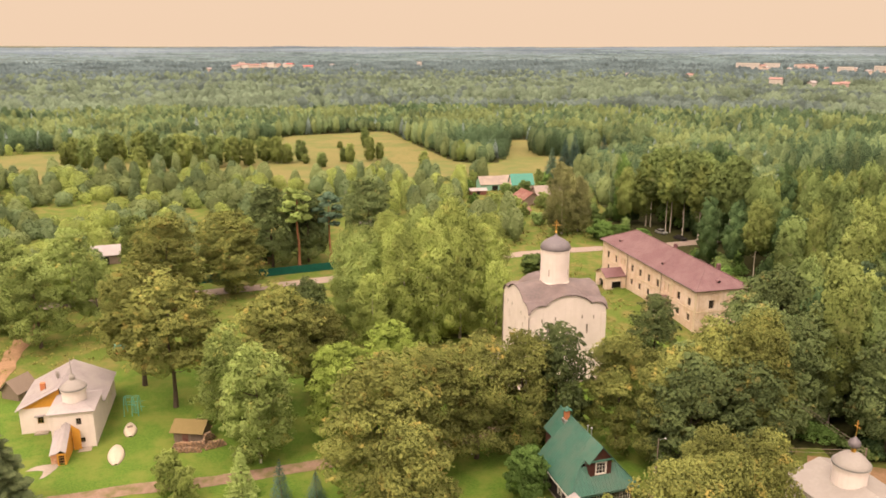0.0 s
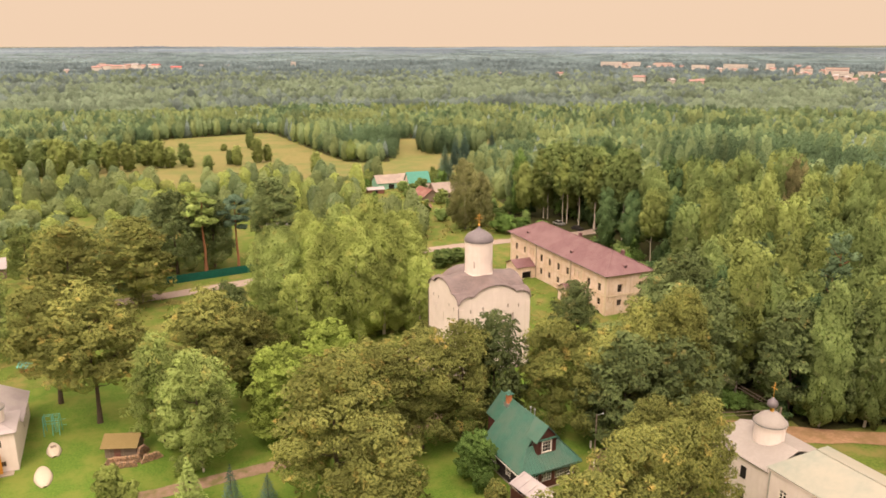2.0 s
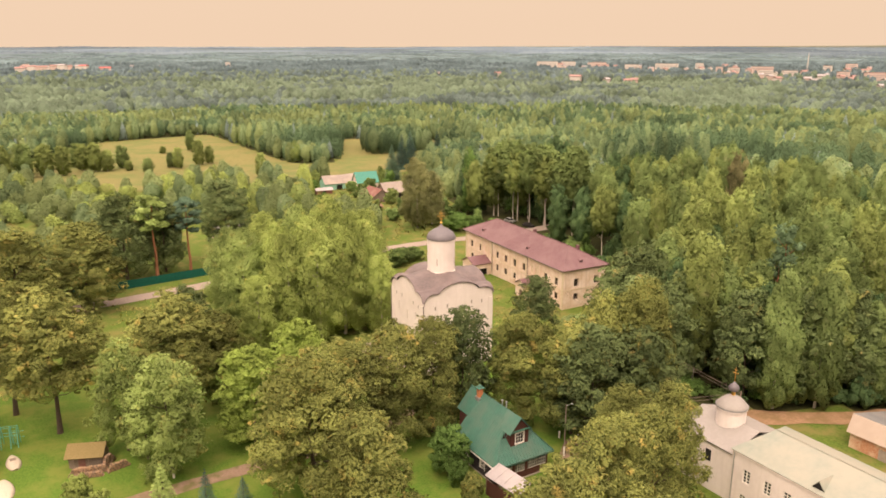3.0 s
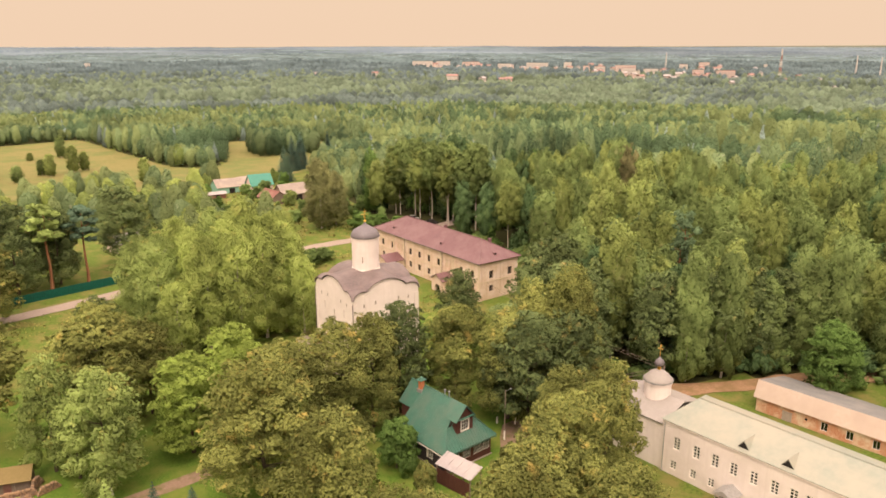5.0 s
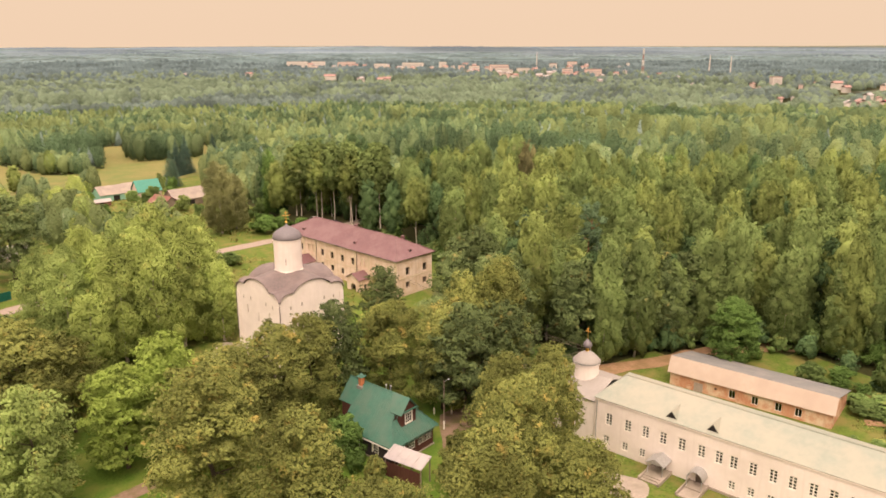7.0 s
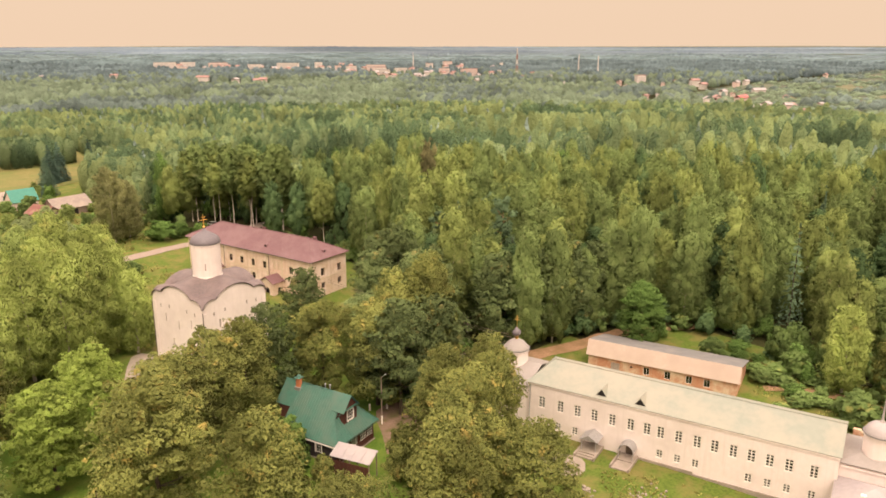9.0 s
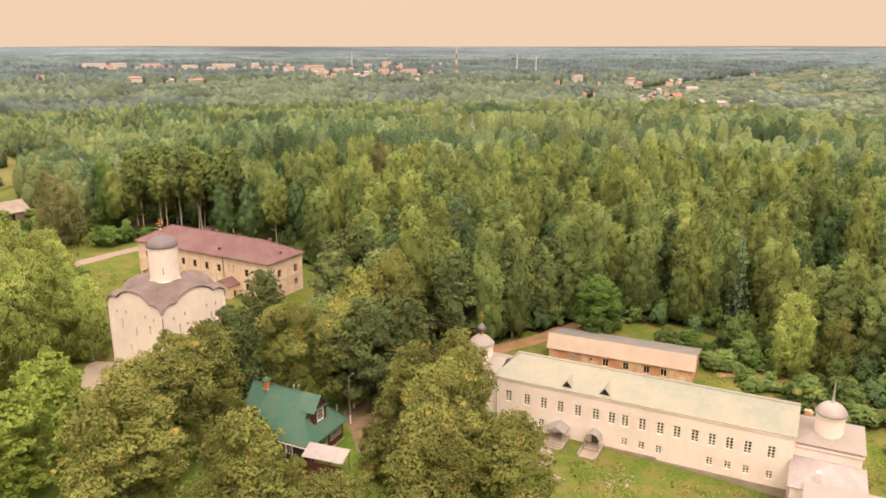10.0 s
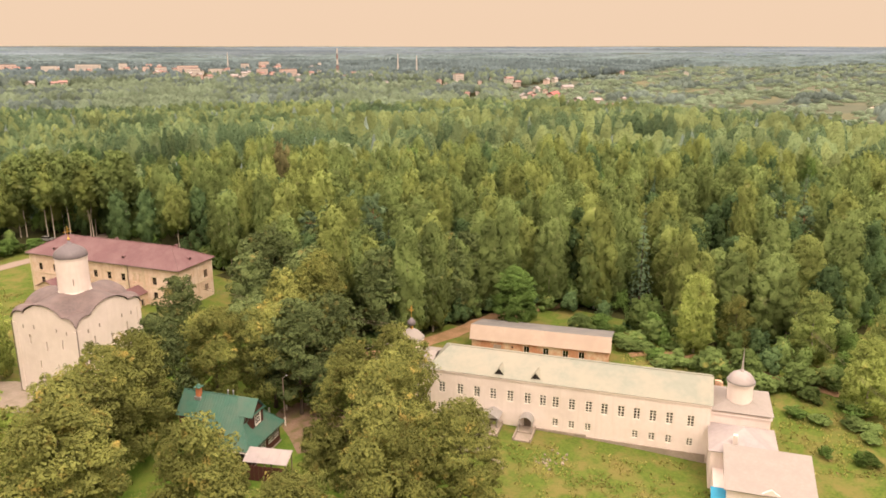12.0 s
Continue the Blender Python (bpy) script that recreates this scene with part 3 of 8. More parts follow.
ribbon("dirt_track", [(-104, 176), (-92, 158), (-86.8, 145), (-85.2, 138), (-82.5, 130), (-81, 124)], 3.4, M_DIRT, "bare earth track down the meadow", "track", lift=0.10, rag=0.5)
patch("yard", [(24, 84), (27, 89), (31, 96), (36, 96), (38, 90), (35, 83), (30, 80)], M_PATH, "trodden brown earth yard beside the green-roofed house", "yard", cell=3.0, lift=0.08)
patch("paved_yard", [(38.5, 69), (41, 69.5), (44.5, 65), (44, 62.5), (41, 61), (38.5, 64)], M_STONE, "grey asphalt apron before the white building's porches", "yard", cell=3.0, lift=0.08)
patch("paved_terrace", [(4, 136), (9, 146), (13, 144), (17, 128), (15, 123), (11, 126)], M_STONE, "pale paved strip round the church foot", "pavement", cell=3.0, lift=0.08)

patch("stone_path", [(-60.5, 97.2), (-59.6, 98.6), (-57.8, 99.2), (-56.4, 99.0), (-56.6, 96.6), (-57.4, 95.2), (-57.9, 97.4)], M_STONE, "worn stone slabs at the foot of the covered stair", "path", cell=2.0, lift=0.09)

# sand and bare earth in the river meadow
patch("sand_bank", [(2280, 639), (2352, 633), (2265, 588), (1914, 511), (1772, 484), (1896, 530)], M_SAND, "pale river sand bank", "sand", cell=60.0, lift=1.2)
patch("sand_bank", [(1364, 447), (1478, 471), (1455, 435), (1344, 416), (1312, 424)], M_SAND, "pale river sand bank", "sand", cell=40.0, lift=1.2)
patch("sand_bank", [(1484, 434), (1528, 418), (1464, 397), (1426, 409)], M_SAND, "pale river sand bank", "sand", cell=40.0, lift=1.2)
patch("sand_bank", [(735, 84), (800, 84), (800, 64), (715, 66)], M_SAND, "pale river sand bank", "sand", cell=20.0, lift=1.0)
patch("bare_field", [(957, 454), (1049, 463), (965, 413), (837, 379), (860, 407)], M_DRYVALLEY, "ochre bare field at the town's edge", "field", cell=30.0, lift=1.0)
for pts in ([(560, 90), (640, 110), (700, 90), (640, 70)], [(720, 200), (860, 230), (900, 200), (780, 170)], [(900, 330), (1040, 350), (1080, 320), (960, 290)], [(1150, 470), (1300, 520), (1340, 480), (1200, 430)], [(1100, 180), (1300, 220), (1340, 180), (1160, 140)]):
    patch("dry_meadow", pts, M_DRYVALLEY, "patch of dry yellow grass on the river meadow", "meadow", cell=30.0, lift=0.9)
# where the town stands: x, y, width, height of the roof over sea level
BLOCKS = [(935, 1807, 42, 19), (1060, 1852, 75, 9), (1183, 1893, 25, 13), (1060, 1614, 18, 12), (1058, 1555, 30, 14), (1136, 1560, 60, 20), (1023, 1394, 36, 20), (1028, 1327, 35, 20), (1338, 1589, 24, 15), (1100, 1265, 27, 16), (1105, 1192, 48, 19), (1475, 1667, 33, 23), (1083, 753, 20, 16), (816, 2085, 75, 15), (882, 2089, 50, 14), (958, 2054, 50, 16), (-570, 2208, 20, 18), (-69, 2279, 13, 23), (940, 2022, 65, 14)]
HOUSES = [(-560, 2150, 22, 14), (-535, 2120, 26, 15), (-508, 2160, 18, 13), (-486, 2130, 28, 15), (-460, 2170, 20, 14), (-430, 2140, 24, 14), (-547, 1819, 12, 12), (-501, 1884, 26, 12), (-472, 1943, 32, 16), (-440, 2002, 37, 16), (-395, 2012, 30, 13), (-324, 1872, 30, 16), (-310, 2178, 16, 13), (-244, 2186, 13, 16), (-145, 1995, 15, 14), (392, 1654, 7, 10), (485, 1525, 16, 11), (581, 1219, 16, 10), (611, 1204, 12, 9), (622, 1198, 16, 13), (540, 1256, 26, 13), (1106, 971, 13, 14), (930, 792, 9, 12), (866, 791, 8, 12), (1023, 752, 9, 18), (946, 687, 9, 14), (1061, 695, 8, 16)]
VILLAS = [(1156, 730, 7, 15), (1049, 617, 13, 18), (764, 449, 13, 13), (753, 428, 12, 11), (766, 466, 5, 13), (780, 540, 6, 14), (804, 539, 6, 15), (1072, 1010, 9, 17), (860, 1141, 21, 8), (903, 1106, 15, 9), (684, 343, 10, 11), (683, 322, 8, 9), (594, 275, 11, 6), (627, 323, 16, 9), (660, 298, 6, 5), (749, 319, 5, 9), (903, 746, 7, 12), (844, 739, 6, 9), (887, 683, 7, 10), (906, 966, 10, 6), (892, 486, 7, 15), (1538, 634, 10, 15), (1582, 510, 12, 7), (850, 453, 30, 0), (757, 352, 22, -1), (1000, 505, 22, 1), (835, 476, 16, 0), (905, 424, 16, -1), (885, 468, 14, 0), (930, 520, 18, 1)]
MASTS = [(1028, 984, 49, 4.0), (1219, 991, 37, 2.0), (1242, 960, 34, 2.0), (1241, 1540, 36, 2.0)]

town_rng = random.Random(41)
for bx, by, bw, _ in BLOCKS[:13] + BLOCKS[13:16]:
    for k in range(3):
        HOUSES.append((bx + town_rng.uniform(-110, 110), by - town_rng.uniform(20, 170), town_rng.uniform(10, 20), 14))


def before_town(x, y):
    """Ground kept open on the near side of the town's buildings."""
    clear = np.zeros(len(x), bool)
    for bx, by, w, _ in BLOCKS + HOUSES + VILLAS:
        d = math.hypot(bx + 40, by - 5)
        ux, uy = (bx + 40) / d, (by - 5) / d
        along = (bx - x) * ux + (by - y) * uy
        across = np.abs((x - bx) * uy - (y - by) * ux)
        clear |= (along > -20) & (along < 0.085 * d) & (across < w * 0.6 + 4)
    return clear

# ---- trees ----
def leaf_cloud(pos, nrm, size, stretch, rng):
    """Folded leaf clusters, four corners each, lying across nrm. Returns vertex and face arrays."""
    n = len(pos)
    nrm = nrm / np.maximum(np.linalg.norm(nrm, axis=1, keepdims=True), 1e-6)
    ref = rng.normal(size=(n, 3))
    a = np.cross(nrm, ref)
    a /= np.maximum(np.linalg.norm(a, axis=1, keepdims=True), 1e-6)
    b = np.cross(nrm, a)
    if stretch > 1:
        # hanging sprays: the long side points down
        down = np.array([0, 0, -1.0]) + rng.normal(size=(n, 3)) * 0.35
        b = down - (down * nrm).sum(1, keepdims=True) * nrm
        b /= np.maximum(np.linalg.norm(b, axis=1, keepdims=True), 1e-6)
        a = np.cross(b, nrm)
    s = (size * rng.uniform(0.6, 1.35, n))[:, None]
    fold = nrm * s * rng.uniform(-0.35, 0.1, (n, 1))
    p = np.stack([pos + b * s * stretch * 1.1, pos - a * s * 0.8 + fold, pos - b * s * stretch * 1.1, pos + a * s * 0.8 + fold], 1)
    return p.reshape(-1, 3), np.arange(4 * n).reshape(-1, 4)


def shell(rng, n, centre, radii, up_bias=0.25, thick=0.25):
    """Points and outward directions on an ellipsoid's outer shell."""
    d = rng.normal(size=(n, 3))
    d /= np.linalg.norm(d, axis=1, keepdims=True)
    flip = (d[:, 2] < 0) & (rng.random(n) < up_bias * 2)
    d[flip, 2] *= -1
    k = 1 - thick * rng.random((n, 1)) ** 1.6
    return centre + d * radii * k, d / radii


def unit(v):
    return v / np.maximum(np.linalg.norm(v, axis=-1, keepdims=True), 1e-6)


def billow(rng, n, lobes, tufts, tuft_size, squash=0.8, thick=0.35):
    """Leaf points on lobes that carry smaller tufts: bright domed tops with gaps between them.
    lobes: (centre, radii). Returns points, tuft directions and lobe directions."""
    P, T, L = [], [], []
    share = max(4, int(1.5 * n / (len(lobes) * tufts)))
    for c, rad in lobes:
        tc, td = shell(rng, tufts, c, rad, 0.36, 0.18)
        td = unit(td)
        for q, d in zip(tc, td):
            k = rad.mean() * tuft_size * rng.uniform(0.7, 1.3)
            p, e = shell(rng, share, q, np.array([k, k, k * squash]), 0.36, thick)
            P.append(p)
            T.append(unit(e))
            L.append(np.repeat(d[None], len(p), 0))
    P, T, L = np.concatenate(P), np.concatenate(T), np.concatenate(L)
    # leaves deep inside another lobe are never seen
    buried = np.zeros(len(P), bool)
    for c, rad in lobes:
        buried |= (((P - c) / rad) ** 2).sum(1) < 0.62
    keep = np.where(~buried)[0]
    if len(keep) > n:
        keep = rng.permutation(keep)[:n]
    return P[keep], T[keep], L[keep]


def crown_hull(rng, sides, rings, lumps):
    """A lumpy closed crown one metre in radius and height: rings of (height, radius), topped by a blunt tip."""
    V = []
    for z, rad in rings:
        a = np.arange(sides) * 2 * np.pi / sides + rng.uniform(0, 1)
        k = rad * (1 + lumps * rng.uniform(-1, 1, sides))
        V.append(np.stack([k * np.cos(a), k * np.sin(a), z + 0.35 * lumps * rng.uniform(-1, 1, sides) * (0.3 + rad)], 1))
    V = np.concatenate(V + [np.array([[rng.uniform(-0.1, 0.1), rng.uniform(-0.1, 0.1), 1.0]])])
    F = []
    for k in range(len(rings) - 1):
        for i in range(sides):
            j = (i + 1) % sides
            F.append((k * sides + i, k * sides + j, (k + 1) * sides + j, (k + 1) * sides + i))
    last, tip = (len(rings) - 1) * sides, len(V) - 1
    for i in range(0, sides, 2):
        F.append((last + i, last + i + 1, last + (i + 2) % sides, tip))
    return V, np.array(F)


def crown_lobes(kind, rng, h, r):
    """The large limbs' masses of a crown of height h over the ground and radius r."""
    out = []
    if kind in ("broad", "high"):
        k, base = 30, h * (0.30 if kind == "high" else 0.03)
        for i in range(k):
            f = (i + 0.5) / k
            z = base + (h - base) * (0.10 + 0.80 * f)
            env = r * math.sin(math.pi * (0.16 + 0.78 * f) ** 0.85) ** 0.7
            ang = i * 2.399 + rng.uniform(-0.5, 0.5)
            rad = env * (0.74 if f < 0.93 else 0.25) * rng.uniform(0.6, 1.03)
            rr = r * rng.uniform(0.28, 0.43)
            out.append((np.array([rad * math.cos(ang), rad * math.sin(ang), z + rng.uniform(-0.04, 0.04) * h]), np.array([rr, rr, rr * rng.uniform(0.75, 1.1)])))
    elif kind == "pine":
        k = 15
        for i in range(k):
            f = (i + 0.5) / k
            z = h * (0.55 + 0.40 * f)
            env = r * math.sin(math.pi * (0.25 + 0.7 * f)) ** 0.6
            rad = env * rng.uniform(0.3, 0.8)
            rr = r * rng.uniform(0.24, 0.36)
            out.append((np.array([rad * math.cos(i * 2.399), rad * math.sin(i * 2.399), z]), np.array([rr, rr, rr * 0.55])))
    else:  # bush
        k = 12
        for i in range(k):
            f = (i + 0.5) / k
            rad = r * rng.uniform(0.2, 0.65) * (1.1 - 0.6 * f)
            rr = r * rng.uniform(0.3, 0.45)
            out.append((np.array([rad * math.cos(i * 2.399), rad * math.sin(i * 2.399), h * (0.18 + 0.62 * f)]), np.array([rr, rr, h * 0.24])))
    return out


SKIRT = {"wood": 0.22, "tall": 0.44, "stand": 0.06, "birch": 0.05}


def column_profile(kind, f):
    """Radius of a close-grown or weeping crown at the share f of its depth, from skirt to tip."""
    if kind == "birch":
        return (1 - 0.60 * f ** 2.4) * np.minimum(1.0, 0.72 + 1.4 * f) * np.sqrt(np.clip((1.02 - f) / 0.12, 0, 1))
    return np.sin(np.pi * (0.18 + 0.74 * f)) ** 0.55


def column_crown(kind, rng, n, h, r):
    """A close-grown or weeping crown: hanging lobes with bright tops standing out from a dense core."""
    base = h * SKIRT[kind]
    k = 52 if n > 2000 else 40 if n > 500 else 24
    big = 1.0 if n > 500 else 1.25
    turn = rng.uniform(0, 6.28)
    lobes = []
    for i in range(k):
        f = (i + 0.5) / k
        z = base + (h - base) * (0.02 + 0.92 * f)
        rad = r * float(column_profile(kind, np.float64(f))) * 0.80 * rng.uniform(0.78, 1.12)
        ang = turn + i * 2.399 + rng.uniform(-0.4, 0.4)
        rr = r * big * rng.uniform(0.22, 0.34)
        lobes.append((np.array([rad * math.cos(ang), rad * math.sin(ang), z]), np.array([rr, rr, rr * rng.uniform(1.1, 1.6)])))
    lobes.append((np.array([0, 0, h * 0.955]), np.array([0.22 * r, 0.22 * r, 0.05 * h])))
    tufts = 5 if n > 2000 else 3
    P, T, L = billow(rng, n, lobes, tufts, 0.50 if tufts == 5 else 0.62, 1.1)
    P = P + rng.normal(size=P.shape) * 0.02 * r
    whole = unit((P - np.array([0, 0, base + 0.42 * (h - base)])) / np.array([r, r, h * 0.45]))
    S = unit(0.65 * T + 0.50 * L + 0.75 * whole + np.array([0, 0, 0.10]))
    N = T + rng.normal(size=T.shape) * 0.30 + np.array([0, 0, 0.2])
    rings = [(q, float(column_profile(kind, np.float64(q)))) for q in (0.02, 0.3, 0.6, 0.88)]
    v, faces = crown_hull(rng, 8, rings, 0.12)
    V, F = [v * np.array([0.72 * r, 0.72 * r, (h - base) * 0.93]) + np.array([0, 0, base])], [faces]
    C = [unit(v * np.array([1, 1, 1.4]) - np.array([0, 0, 0.6]))]
    for c, rad in lobes:
        v, faces = crown_hull(rng, 6, [(-0.75, 0.5), (0.05, 1.0)] if n <= 2000 else [(-0.8, 0.45), (-0.1, 1.0), (0.6, 0.75)], 0.18)
        F.append(faces + sum(len(q) for q in V))
        V.append(c + v * rad * 0.92)
        C.append(unit(0.9 * v + 0.85 * unit((c - np.array([0, 0, base + 0.42 * (h - base)])) / np.array([r, r, h * 0.45])) + np.array([0, 0, 0.1])))
    return P, N, S, (np.concatenate(V), np.concatenate(F), np.concatenate(C))


def crown_points(kind, rng, n, h, r):
    """Leaf positions, leaf directions, soft shading directions for a crown, and the dense twig cores of its lobes."""
    if kind in SKIRT:
        return column_crown(kind, rng, n, h, r)
    V, F, C = [], [], []
    if kind == "spruce":
        P, N = [], []
        tiers = 16
        for i in range(tiers):
            f = i / (tiers - 1)
            z = h * (0.08 + 0.90 * f)
            rr = r * (1 - f) ** 0.85 + 0.15
            k = max(6, int(n * 1.7 * (1 - f) / tiers + n * 0.15 / tiers))
            ang = rng.random(k) * 2 * np.pi
            rad = rr * (0.25 + 0.8 * rng.random(k) ** 0.6)
            rad = rad * (0.82 + 0.18 * np.cos(ang * (7 - int(3 * f)) + i * 1.3))
            P.append(np.stack([rad * np.cos(ang), rad * np.sin(ang), z - rad * 0.38 + rng.normal(size=k) * 0.12], 1))
            N.append(np.stack([0.35 * np.cos(ang), 0.35 * np.sin(ang), np.ones(k)], 1))
        P, T = np.concatenate(P), unit(np.concatenate(N))
        L = T
    else:
        tufts = 3 if n < 600 else 6 if n < 1800 else 9 if n < 5000 else 14
        size = {3: 0.62, 6: 0.48, 9: 0.42, 14: 0.34}[tufts]
        lobes = crown_lobes(kind, rng, h, r)
        for c, rad in lobes:
            v, f = crown_hull(rng, 6, [(-0.85, 0.45), (-0.1, 1.0), (0.65, 0.72)], 0.16)
            F.append(f + sum(len(q) for q in V))
            V.append(c + v * rad * 0.80)
            C.append(unit(v + 0.5 * unit((c - np.array([0, 0, h * 0.45])) / np.array([r, r, h * 0.5])) + np.array([0, 0, 0.2])))
        P, T, L = billow(rng, n, lobes, tufts, size)
        P = P + rng.normal(size=P.shape) * 0.018 * r
    P[:, 2] = np.maximum(P[:, 2], 0.15)
    whole = unit((P - np.array([0, 0, h * 0.45])) / np.array([r, r, h * 0.5]))
    S = unit(0.75 * T + 0.50 * L + 0.55 * whole + np.array([0, 0, 0.20]))
    N = T + rng.normal(size=T.shape) * 0.30 + np.array([0, 0, 0.3])
    core = (np.concatenate(V), np.concatenate(F), np.concatenate(C)) if V else (np.zeros((0, 3)), np.zeros((0, 4), int), np.zeros((0, 3)))
    core[0][:, 2] = np.maximum(core[0][:, 2], 0.1)
    return P, N, S, core


def cloud_mesh(name, verts, faces, materials, index=None, soft=None, sprays=None):
    """Four-cornered leaf sprays and closed crown faces in one mesh. sprays: which faces are single sprays (all, if not said)."""
    me = bpy.data.meshes.new(name)
    me.vertices.add(len(verts))
    me.vertices.foreach_set("co", np.asarray(verts, np.float32).ravel())
    k = len(faces)
    me.loops.add(4 * k)
    me.loops.foreach_set("vertex_index", np.asarray(faces, np.int32).ravel())
    me.polygons.add(k)
    me.polygons.foreach_set("loop_start", np.arange(0, 4 * k, 4, dtype=np.int32))
    for m in materials:
        me.materials.append(m)
    if index is not None:
        me.polygons.foreach_set("material_index", np.asarray(index, np.int32))
    layer = me.uv_layers.new(name="spray")
    uv = np.tile(np.array([(0, 1), (-1, 0), (0, -1), (1, 0)], np.float32), (k, 1)).reshape(k, 4, 2)
    if sprays is not None:
        uv[~np.asarray(sprays)] = (0.50, 0.0)
    layer.data.foreach_set("uv", uv.ravel())
    me.update(calc_edges=True)
    if soft is not None:
        # shade each spray as part of its crown
        me.polygons.foreach_set("use_smooth", [True] * k)
        me.normals_split_custom_set_from_vertices(np.asarray(soft).tolist())
    return me


def trunk_bm(kind, rng, h, r):
    bm = bmesh.new()
    top = {"stand": 0.85, "tall": 0.9, "wood": 0.85, "broad": 0.72, "high": 0.8, "birch": 0.9, "spruce": 0.97, "pine": 0.88, "bush": 0.5}[kind] * h
    r0 = {"stand": 0.010, "tall": 0.0065, "wood": 0.008, "broad": 0.015, "high": 0.015, "birch": 0.011, "spruce": 0.014, "pine": 0.017, "bush": 0.02}[kind] * h
    steps = 6
    pts = [Vector((0.02 * h * math.sin(i * 1.3) * (i > 0) * rng.uniform(0.2, 0.6), 0.02 * h * math.cos(i * 1.7) * (i > 0) * rng.uniform(0.1, 0.5), top * i / steps - (0.15 if i == 0 else 0))) for i in range(steps + 1)]
    for i in range(steps):
        rod(bm, pts[i], pts[i + 1], r0 * (1 - 0.8 * i / steps) * (1.25 if i == 0 else 1), r0 * (1 - 0.8 * (i + 1) / steps), 7)
    limbs = {"stand": 4, "tall": 7, "wood": 5, "broad": 11, "high": 11, "birch": 9, "spruce": 0, "pine": 8, "bush": 5}[kind]
    for j in range(limbs):
        f = rng.uniform(0.35, 0.95) if kind != "pine" else rng.uniform(0.68, 0.98)
        q = pts[int(f * steps)].lerp(pts[min(int(f * steps) + 1, steps)], f * steps % 1)
        ang = j * 2.399
        reach = r * rng.uniform(0.5, 0.85) * (1.1 - 0.5 * f)
        e = q + Vector((reach * math.cos(ang), reach * math.sin(ang), reach * rng.uniform(0.35, 0.8)))
        mid = q.lerp(e, 0.5) + Vector((0, 0, -0.06 * reach))
        lr = r0 * 0.36 * (1.1 - 0.6 * f)
        rod(bm, q, mid, lr, lr * 0.7, 5)
        rod(bm, mid, e, lr * 0.7, lr * 0.25, 5)
    return bm


PROTO = {}
NOMINAL = {"stand": (22.0, 4.0), "tall": (25.0, 4.0), "wood": (22.0, 4.0), "broad": (20.0, 6.0), "high": (20.0, 6.0), "birch": (22.0, 4.6), "spruce": (16.0, 3.4), "pine": (22.0, 4.2), "bush": (5.0, 3.0)}
BARKS = {"stand": M_BIRCHBARK, "tall": M_BIRCHBARK, "wood": M_BIRCHBARK, "broad": M_BARK, "high": M_BARK, "birch": M_BIRCHBARK, "spruce": M_BARK, "pine": M_PINEBARK, "bush": M_BARK}


def proto(kind, variant, leaves, count, size):
    """Trunk and crown meshes of one kind, made once and shared."""
    key = (kind, variant, leaves.name, count)
    if key not in PROTO:
        rng = np.random.default_rng(100 + variant * 17 + len(kind))
        h, r = NOMINAL[kind]
        p, n, soft, (cv, cf, cn) = crown_points(kind, rng, count, h, r)
        v, f = leaf_cloud(p, n, size, 1.2 if kind == "birch" else 1.0, rng)
        crown = cloud_mesh("crown", np.concatenate([v, cv]), np.concatenate([f, cf + len(v)]), [leaves], soft=np.concatenate([np.repeat(soft, 4, axis=0), cn]), sprays=np.arange(len(f) + len(cf)) < len(f))
        bm = trunk_bm(kind, random.Random(variant), h, r)
        trunk = bpy.data.meshes.new("trunk")
        bm.to_mesh(trunk)
        bm.free()
        trunk.materials.append(BARKS[kind])
        PROTO[key] = (trunk, crown)
    return PROTO[key]


def tree(name, kind, variant, leaves, x, y, h, r, label, category, group, count=7200, size=0.31):
    trunk, crown = proto(kind, variant, leaves, count, size)
    nh, nr = NOMINAL[kind]
    turn = random.Random(f"{x:.1f}{y:.1f}").uniform(0, 360)
    t = new(name)
    t.matrix_basis = pose(x, y, gz(x, y), 0, 0, turn) @ Matrix.Diagonal((r / nr, r / nr, h / nh, 1))
    tagged(t, label, category, group)
    for nm, me in (("trunk", trunk), ("crown", crown)):
        o = new(nm, me)
        o.parent = t
    return t


# old lindens and their neighbours inside the monastery: x, y, height, crown radius
LINDENS = [
    (-45.5, 117.5, 22.5, 6.4), (-54.0, 126.0, 21.8, 6.4), (-63, 166, 22.5, 7.4), (-52, 178, 21.5, 7.4), (-26.8, 117, 21, 6.2), (-20.4, 122.5, 16.5, 4.0),
    (-8.0, 89.7, 21.2, 7.2), (-2.5, 97, 20.2, 6.2), (5, 101, 20.6, 6.0), (-3.4, 70, 22.0, 5.8), (11.8, 103.8, 19.2, 5.2), (26.8, 105, 18.8, 5.8)]
LINDENS += [
    (32.8, 97.8, 19.6, 5.8), (38.6, 100.5, 22.4, 4.8), (43.5, 97, 25.0, 5.2), (23.8, 65.8, 21.4, 5.2), (29.4, 67.8, 21.6, 4.6), (35.8, 74.5, 19.0, 4.4), (11, 55.5, 20.5, 5.4), (17, 62, 19.0, 5.2), (5.2, 65.0, 13.5, 4.8), (32, 80, 16.5, 5.0), (24, 55, 17.0, 5.0), (-1, 60, 18.0, 5.2)]
